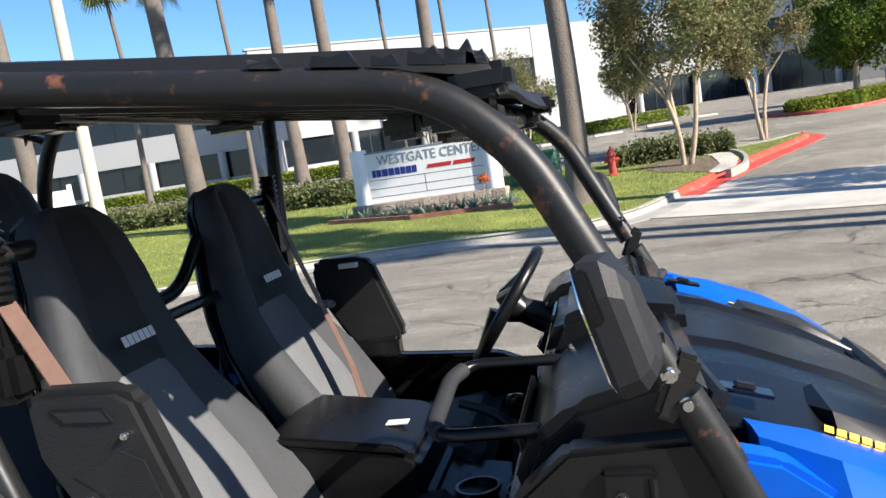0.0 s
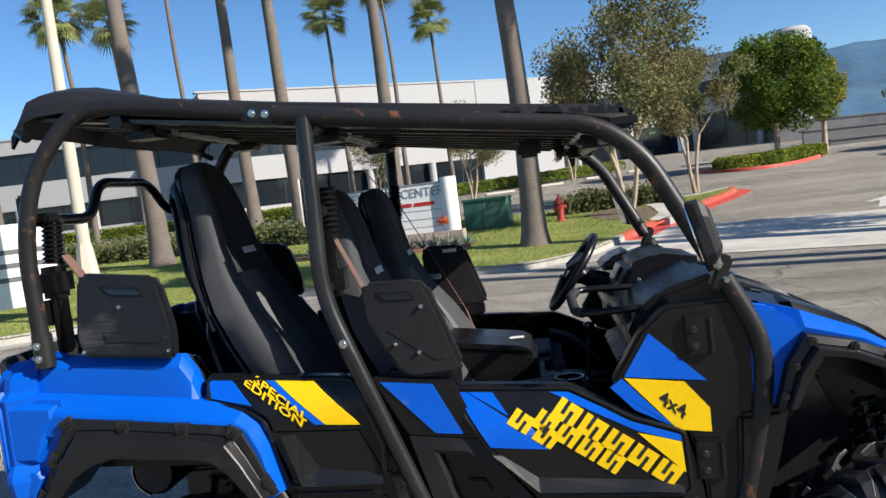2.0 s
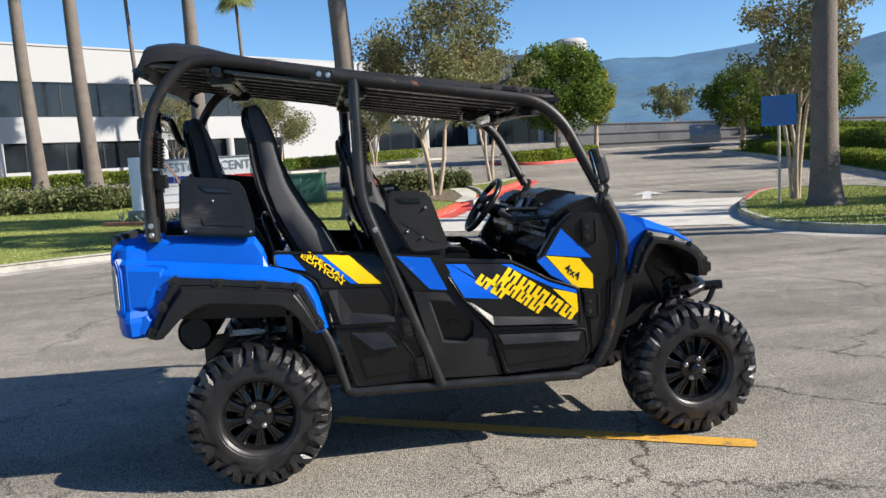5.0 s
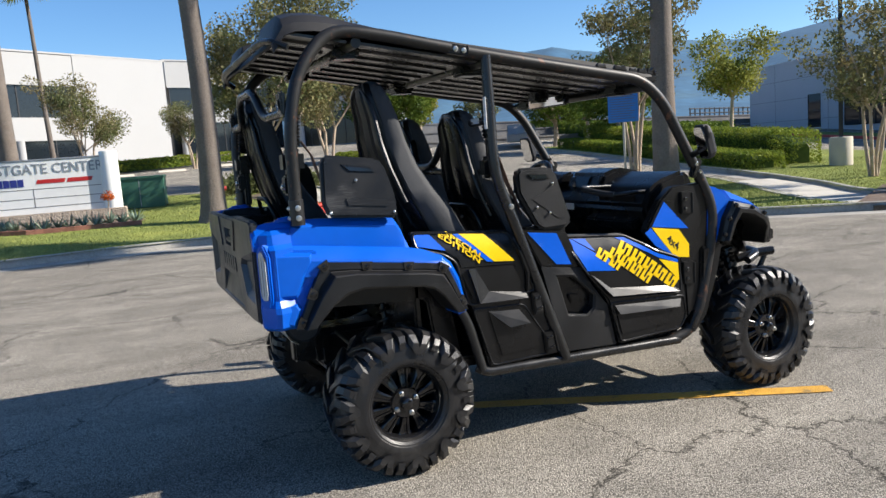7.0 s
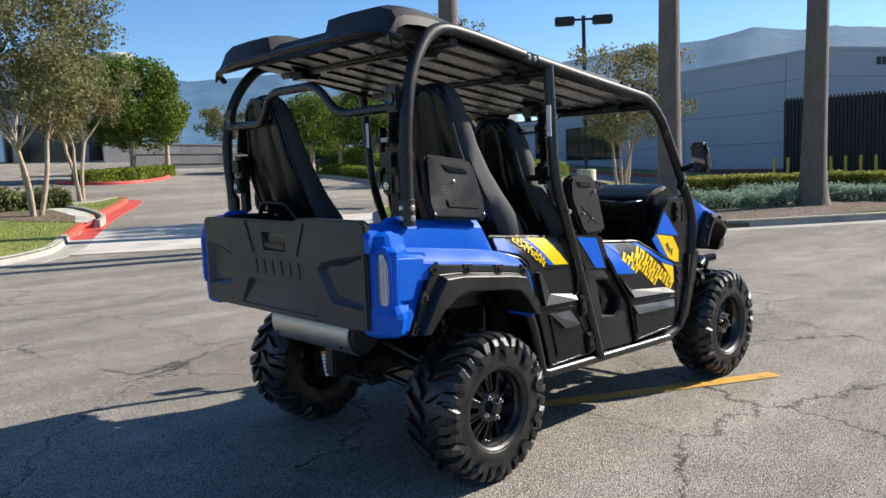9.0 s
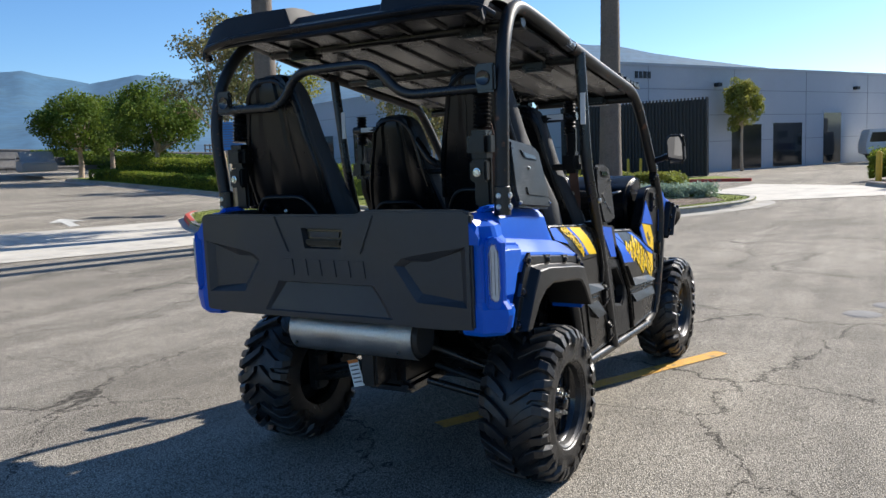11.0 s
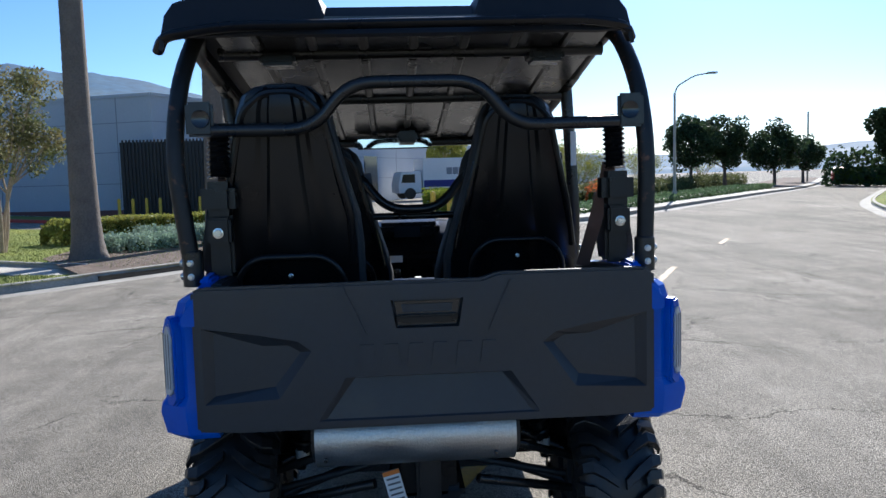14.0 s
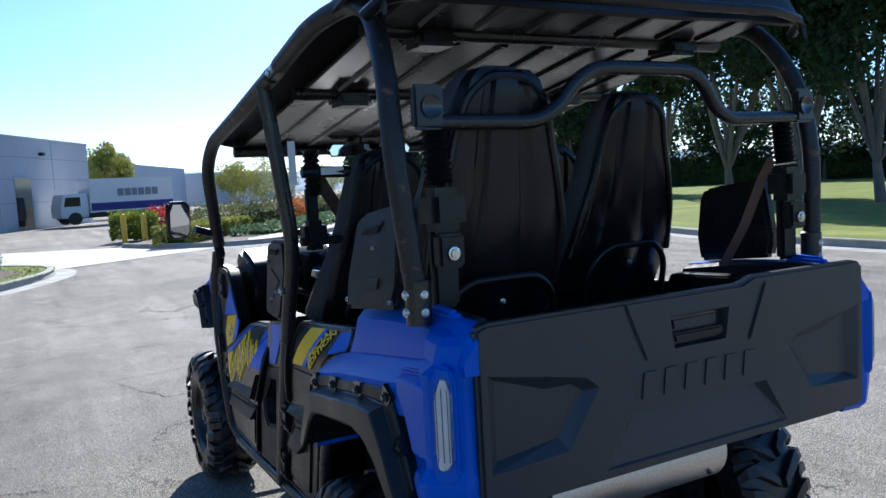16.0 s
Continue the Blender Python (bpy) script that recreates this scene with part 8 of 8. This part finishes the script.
NAVY = mat("navy_lettering", (0.02, 0.03, 0.2), 0.5)
x = -1.9
for w in (0.16, 0.2, 0.05, 0.2, 0.24, 0.2, 0.2, 0.22, 0.2):
    part("name_bar", B((x, -0.1, 1.24), (x + w * 0.86, -0.088, 1.46)), NAVY, sg)
    x += w
for x0, w in ((0.1, 0.85), (1.02, 0.75)):
    part("script_bar", P([(x0, 1.30), (x0 + w, 1.30), (x0 + w + 0.06, 1.42), (x0 + 0.06, 1.42)], -0.1, -0.088, "y"), RED, sg)
for z in (1.14, 0.86, 0.6):
    part("seam", B((-2.05, -0.096, z), (2.05, -0.088, z + 0.018)), SEAT_GREY, sg)
part("seam", B((-0.01, -0.096, 0.6), (0.01, -0.088, 1.14)), SEAT_GREY, sg)
solid("sign_bed", area_mesh([(-6.2, 17.0), (-3.8, 15.9), (-1.6, 15.8), (-1.3, 16.7), (-1.7, 17.4), (-5.9, 18.3)], 0.15), DIRT, "brown planting bed before the sign", "bed", kind="structure")
bw = thing("bed_edging", "low red brick edging of the planting bed", "edging")
for k in range(30):
    a, b, c = Vector((-6.25, 17.0, 0)), Vector((-3.8, 15.85, 0)), Vector((-1.4, 15.7, 0))
    t = k / 15
    p = a.lerp(b, t) if t < 1 else b.lerp(c, t - 1)
    rz = math.atan2((b - a).y, (b - a).x) if t < 1 else math.atan2((c - b).y, (c - b).x)
    m = Matrix.Translation((p.x, p.y, height(p.x, p.y) + 0.18)) @ Matrix.Rotation(rz, 4, "Z")
    part("brick", B((-0.1, -0.06, -0.08), (0.105, 0.06, 0.05), 0.008, m), BRICK, bw)


def agave(x, y, s, seed, flower=False):
    rnd = random.Random(seed)
    ob = thing("agave", "spiky agave plant in the planting bed", "plant", (x, y, height(x, y) + 0.16), group="agaves by the sign")
    bm = bmesh.new()
    for k in range(18):
        a, el = rnd.uniform(0, 6.28), rnd.uniform(0.35, 1.3)
        d = Vector((math.cos(a) * math.cos(el), math.sin(a) * math.cos(el), math.sin(el))) * s * rnd.uniform(0.7, 1.1)
        sweep(bm, [(0, 0, 0), d * 0.5, d], [0.03 * s / 0.4, 0.035 * s / 0.4, 0.004], 5, squash=0.4)
    part("leaves", bm, LEAF_GREY, ob, smooth=50)
    if flower:
        bm = bmesh.new()
        cyl(bm, (0, 0, 0.1), (0.03, 0, 0.66), 0.012, 6)
        part("stalk", bm, PALE_BARK, ob)
        leaf_cloud("flower_head", [(0.03, 0, 0.68, 0.12), (0.1, 0.03, 0.64, 0.08), (-0.06, 0, 0.64, 0.08)], 160, 0.055, seed, FLOWER_ORANGE, ob, "orange-red flower head")


for k in range(16):
    agave(-5.85 + 0.285 * k, 17.0 - 0.95 * min(1, k / 9) + (0.2 if k % 2 else 0), 0.34, k, k == 13)

# green utility box, hydrant, blue sign, lease signs, lamps
gb = thing("utility_box", "green metal utility box on the lawn", "utility box", (-1.2, 20.2, height(-1.2, 20.2) + 0.12), -10)
GREEN_BOX = mat("green_box_paint", (0.04, 0.13, 0.09), 0.55, vary=0.15)
part("cabinet", B((-0.65, -0.4, 0), (0.65, 0.4, 0.85), 0.03), GREEN_BOX, gb)
part("lid", B((-0.68, -0.43, 0.82), (0.68, 0.43, 0.9), 0.02), GREEN_BOX, gb)
part("door_seam", B((-0.01, -0.406, 0.05), (0.01, -0.4, 0.8)), GROOVE, gb)
hy = thing("fire_hydrant", "red fire hydrant on the lawn edge", "hydrant", (0.9, 19.6, height(0.9, 19.6) + 0.1))
HYD = mat("hydrant_paint", (0.42, 0.05, 0.045), 0.55, vary=0.15)
part("barrel", lathe(bmesh.new(), [(0.16, 0), (0.16, 0.05), (0.1, 0.07), (0.1, 0.5), (0.13, 0.53), (0.13, 0.58), (0.09, 0.68), (0.03, 0.74), (0.03, 0.8), (0, 0.8)], 20, "z"), HYD, hy)
for a in (0, 90, 180, 270):
    d = Vector((math.cos(radians(a)), math.sin(radians(a)), 0))
    part("nozzle", cyl(bmesh.new(), d * 0.08 + Vector((0, 0, 0.42)), d * 0.2 + Vector((0, 0, 0.42)), 0.06, 12), HYD, hy)
bsn = thing("blue_notice_sign", "blue notice sign with small white text on a post", "sign", (9.35, 11.55, height(9.35, 11.55) + 0.1), -38)
part("post", cyl(bmesh.new(), (0, 0.03, -0.05), (0, 0.03, 2.36), 0.03, 10), STEEL_POLE, bsn)
pn = part("board", B((-0.35, -0.012, 1.76), (0.35, 0.012, 2.41), 0.006), BLUE_SIGN, bsn)
for k in range(10):
    part("text_bar", B((-0.30, -0.016, 2.35 - 0.057 * k), (0.30 - (k * 37 % 11) * 0.012, -0.0125, 2.365 - 0.057 * k)), SEAT_GREY, pn)
_c = Vector((0.19, -2.5, 0))


def lease_board(az0, az1, d, material, name, label):
    p0 = _c + Vector((math.sin(radians(az0)), math.cos(radians(az0)), 0)) * d
    p1 = _c + Vector((math.sin(radians(az1)), math.cos(radians(az1)), 0)) * d
    w = (p1 - p0).length
    mid = (p0 + p1) / 2
    ob = thing(name, label, "sign", (mid.x, mid.y, height(mid.x, mid.y) + 0.1), math.degrees(math.atan2(p1.y - p0.y, p1.x - p0.x)))
    part("board", B((-w / 2, -0.015, 0.28), (w / 2, 0.015, 1.95), 0.004), material, ob)
    for x in (-w / 2 + 0.04, w / 2 - 0.04):
        part("post", B((x - 0.045, 0.015, -0.1), (x + 0.045, 0.1, 2.05), 0.004), WHITE, ob)
    return ob, w


lw, w = lease_board(-38.6, -34.4, 17.3, WHITE, "white_lease_board", "white real estate board with grey lines of text")
for k, (z, a, b) in enumerate(((1.35, -0.75, 0.8), (1.08, -0.75, 0.85), (0.8, -0.85, 0.8))):
    part("text_bar", B((w / 2 * a, -0.02, z), (w / 2 * b, -0.0155, z + 0.1)), SEAT_GREY, lw)
lg, w = lease_board(-44.2, -39.0, 17.6, GREEN_SIGN, "green_lease_board", "green real estate board that reads for lease")
lettering("For\nLease", 0.5, 0.003, Matrix.Translation((-0.02, -0.02, 1.45)) @ Matrix.Rotation(radians(90), 4, "X"), WHITE, lg)
part("text_bar", B((-0.6, -0.02, 0.4), (0.6, -0.0155, 0.5)), WHITE, lg)

CONC_POLE = mat("concrete_pole", (0.5, 0.45, 0.36), 0.85, vary=0.15, scale=2, fine=40)
lp = thing("lamp_post", "tapered beige concrete lamp post on a wide foot", "lamp post", (-7.9, 10.1, 0.05))
part("foot", lathe(bmesh.new(), [(0.3, -0.1), (0.29, 0.3), (0.24, 0.42), (0.15, 1.25), (0.12, 1.4)], 8, "z"), CONC_POLE, lp)
part("pole", lathe(bmesh.new(), [(0.115, 1.35), (0.08, 8.2), (0, 8.2)], 16, "z"), CONC_POLE, lp)
part("arm", tube([(0, 0, 8.0), (0.4, -0.8, 8.6), (0.9, -1.9, 8.7)], 0.04, 0.4), CONC_POLE, lp)
part("lantern", B((0.8, -2.4, 8.62), (1.02, -1.8, 8.75), 0.04), DARK_METAL, lp)
dl = thing("car_park_lamp", "dark steel car park lamp with two box heads", "lamp post", (18.4, 13.0, height(18.4, 13.0) + 0.1), 130)
part("concrete_foot", lathe(bmesh.new(), [(0.33, -0.1), (0.33, 0.85), (0.31, 0.88), (0, 0.88)], 20, "z"), CONC_POLE, dl)
part("pole", B((-0.06, -0.06, 0.88), (0.06, 0.06, 6.0), 0.01), DARK_METAL, dl)
for s in (-1, 1):
    part("arm", B((0.05 * s, -0.03, 5.85), (0.35 * s, 0.03, 5.92)), DARK_METAL, dl)
    part("head", B((0.3 * s, -0.22, 5.72), (0.95 * s, 0.22, 5.98), 0.03), DARK_METAL, dl)
sl = thing("street_lamp", "slim grey street lamp with a curved arm", "lamp post", (32.0, -13.3, 0.12), -22)
part("pole", lathe(bmesh.new(), [(0.12, -0.1), (0.11, 0.4), (0.075, 0.5), (0.05, 5.0)], 12, "z"), STEEL_POLE, sl)
part("arm", tube([(0, 0, 4.9), (0, -0.1, 5.3), (-0.1, -0.9, 5.75), (-0.1, -1.5, 5.8)], 0.035, 0.4), STEEL_POLE, sl)
part("lantern", B((-0.17, -1.9, 5.76), (-0.03, -1.4, 5.86), 0.03), STEEL_POLE, sl)
pw = thing("utility_pole", "thin far street lamp pole", "lamp post", (72, -42, 0.1))
part("pole", cyl(bmesh.new(), (0, 0, 0), (0, 0, 7), 0.09, 8), STEEL_POLE, pw)

# lorry
lo = thing("box_lorry", "white box lorry parked before the warehouse", "lorry", (54.5, -4.6, 0.0), 106)
part("cargo_box", B((-3.0, -1.1, 0.75), (2.7, 1.1, 2.95), 0.03), WHITE, lo, "white cargo box")
part("stripe", B((-2.95, 1.1, 0.85), (2.65, 1.115, 1.35)), NAVY, lo, "navy blue stripe")
for x0, w in ((-1.9, 0.42), (-1.42, 0.42), (-0.94, 0.42), (-0.46, 0.38), (-0.02, 0.42), (0.46, 0.42)):
    part("name_bar", B((x0, 1.1, 1.75), (x0 + w, 1.115, 2.25)), GROOVE, lo)
part("cab", P([(2.8, 0.45), (4.5, 0.45), (4.55, 1.1), (4.3, 2.0), (2.8, 2.05)], -1.0, 1.0, "y", 0.06), WHITE, lo, "white lorry cab")
part("side_window", P([(3.3, 1.2), (4.35, 1.2), (4.2, 1.8), (3.3, 1.8)], 1.0, 1.012, "y"), DARK_GLASS, lo)
part("chassis", B((-2.9, -0.8, 0.4), (4.3, 0.8, 0.7), 0.02), DARK_METAL, lo)
for x in (-1.6, 3.7):
    for s in (-1, 1):
        part("wheel", lathe(bmesh.new(), [(0.0, 0.02), (0.2, 0.0), (0.4, 0.05), (0.41, 0.1), (0.41, 0.3), (0.0, 0.3)], 20, "y", (x, 0.95 * s - 0.15, 0.41)), RUBBER, lo)
# far car on the street
fc = thing("far_car", "dark car far along the street", "car", (60, -38.5, 0.0), -33)
part("body", P([(-2.1, 0.35), (2.1, 0.35), (2.15, 0.85), (1.2, 0.95), (0.6, 1.45), (-1.2, 1.48), (-2.0, 0.95)], -0.85, 0.85, "y", 0.08), RED, fc)
for x in (-1.3, 1.3):
    for s in (-1, 1):
        part("wheel", lathe(bmesh.new(), [(0, 0.0), (0.32, 0.02), (0.33, 0.2), (0, 0.2)], 16, "y", (x, 0.8 * s - 0.1, 0.33)), RUBBER, fc)
for x, y, rz in ((22.3, 39.5, -117),):
    wc = thing("parked_car", "white car parked at the end of the side road", "car", (x, y, height(x, y)), rz)
    part("body", P([(-2.1, 0.3), (2.1, 0.3), (2.15, 0.8), (1.2, 0.92), (0.6, 1.42), (-1.2, 1.45), (-2.0, 0.95)], -0.85, 0.85, "y", 0.08), WHITE_WALL, wc)
    part("windows", P([(-1.1, 0.95), (1.0, 0.95), (0.55, 1.36), (-1.1, 1.38)], -0.86, 0.86, "y"), DARK_GLASS, wc)

# arrow painted on the side road, covers, drain, parking stops
ar = [(-0.12, 0), (0.12, 0), (0.12, 1.2), (0.45, 1.2), (0, 2.2), (-0.45, 1.2), (-0.12, 1.2)]
ad2 = Vector((0.42, 0.907, 0))
bm = bmesh.new()
bm.faces.new([bm.verts.new((8.0 + ad2.y * u + ad2.x * v, 15.6 - ad2.x * u + ad2.y * v, height(0, 15.6 + v) + 0.012)) for u, v in ar])
bmesh.ops.recalc_face_normals(bm, faces=bm.faces)
solid("road_arrow", bm, WHITE_PAINT, "worn white arrow on the side road", "road marking", kind="structure")
for x, y in ((2.82, -1.74), (3.24, -1.94)):
    solid("access_cover", lathe(bmesh.new(), [(0.0, 0.008), (0.11, 0.008), (0.13, 0.004), (0.14, 0.0)], 24, "z"), WALL_GREY, "small round cover in the asphalt", "cover", (x, y, 0.0), group="small covers")
dr = thing("storm_drain", "dark storm drain slot in the kerb", "drain")
part("opening", on_run((9.4, 5.02), (11.0, 3.75), 0.0, 2.0, 0.03, -0.11, -0.02, bmesh.new(), 0.12), DECAL_BLACK, dr, smooth=0)
for k, (x, y) in enumerate(((-1.5, 38.6), (1.2, 40.2), (4.0, 42.0), (6.6, 44))):
    solid("parking_stop", B((-0.9, -0.08, 0), (0.9, 0.08, 0.13), 0.03), CONCRETE, "concrete parking stop in the car park", "parking stop", (x, y, height(x, y)), 33, group="parking stops")
solid("island_red_kerb", kerb_mesh(spline([(8.2, 35.8), (9.4, 33.6), (11.5, 33.6), (13.8, 36.0), (15.6, 39.8)], 4), 0.16, 0.15, flip=1), RED_KERB, "red painted kerb of the far island", "kerb", kind="structure")
solid("nose_red_kerb", kerb_mesh(spline([(11.3, 15.12), (10.55, 14.6), (10.05, 14.0), (9.25, 12.98)], 4), 0.15, 0.155, flip=1), RED_KERB, "red painted nose of the island kerb", "kerb", kind="structure")
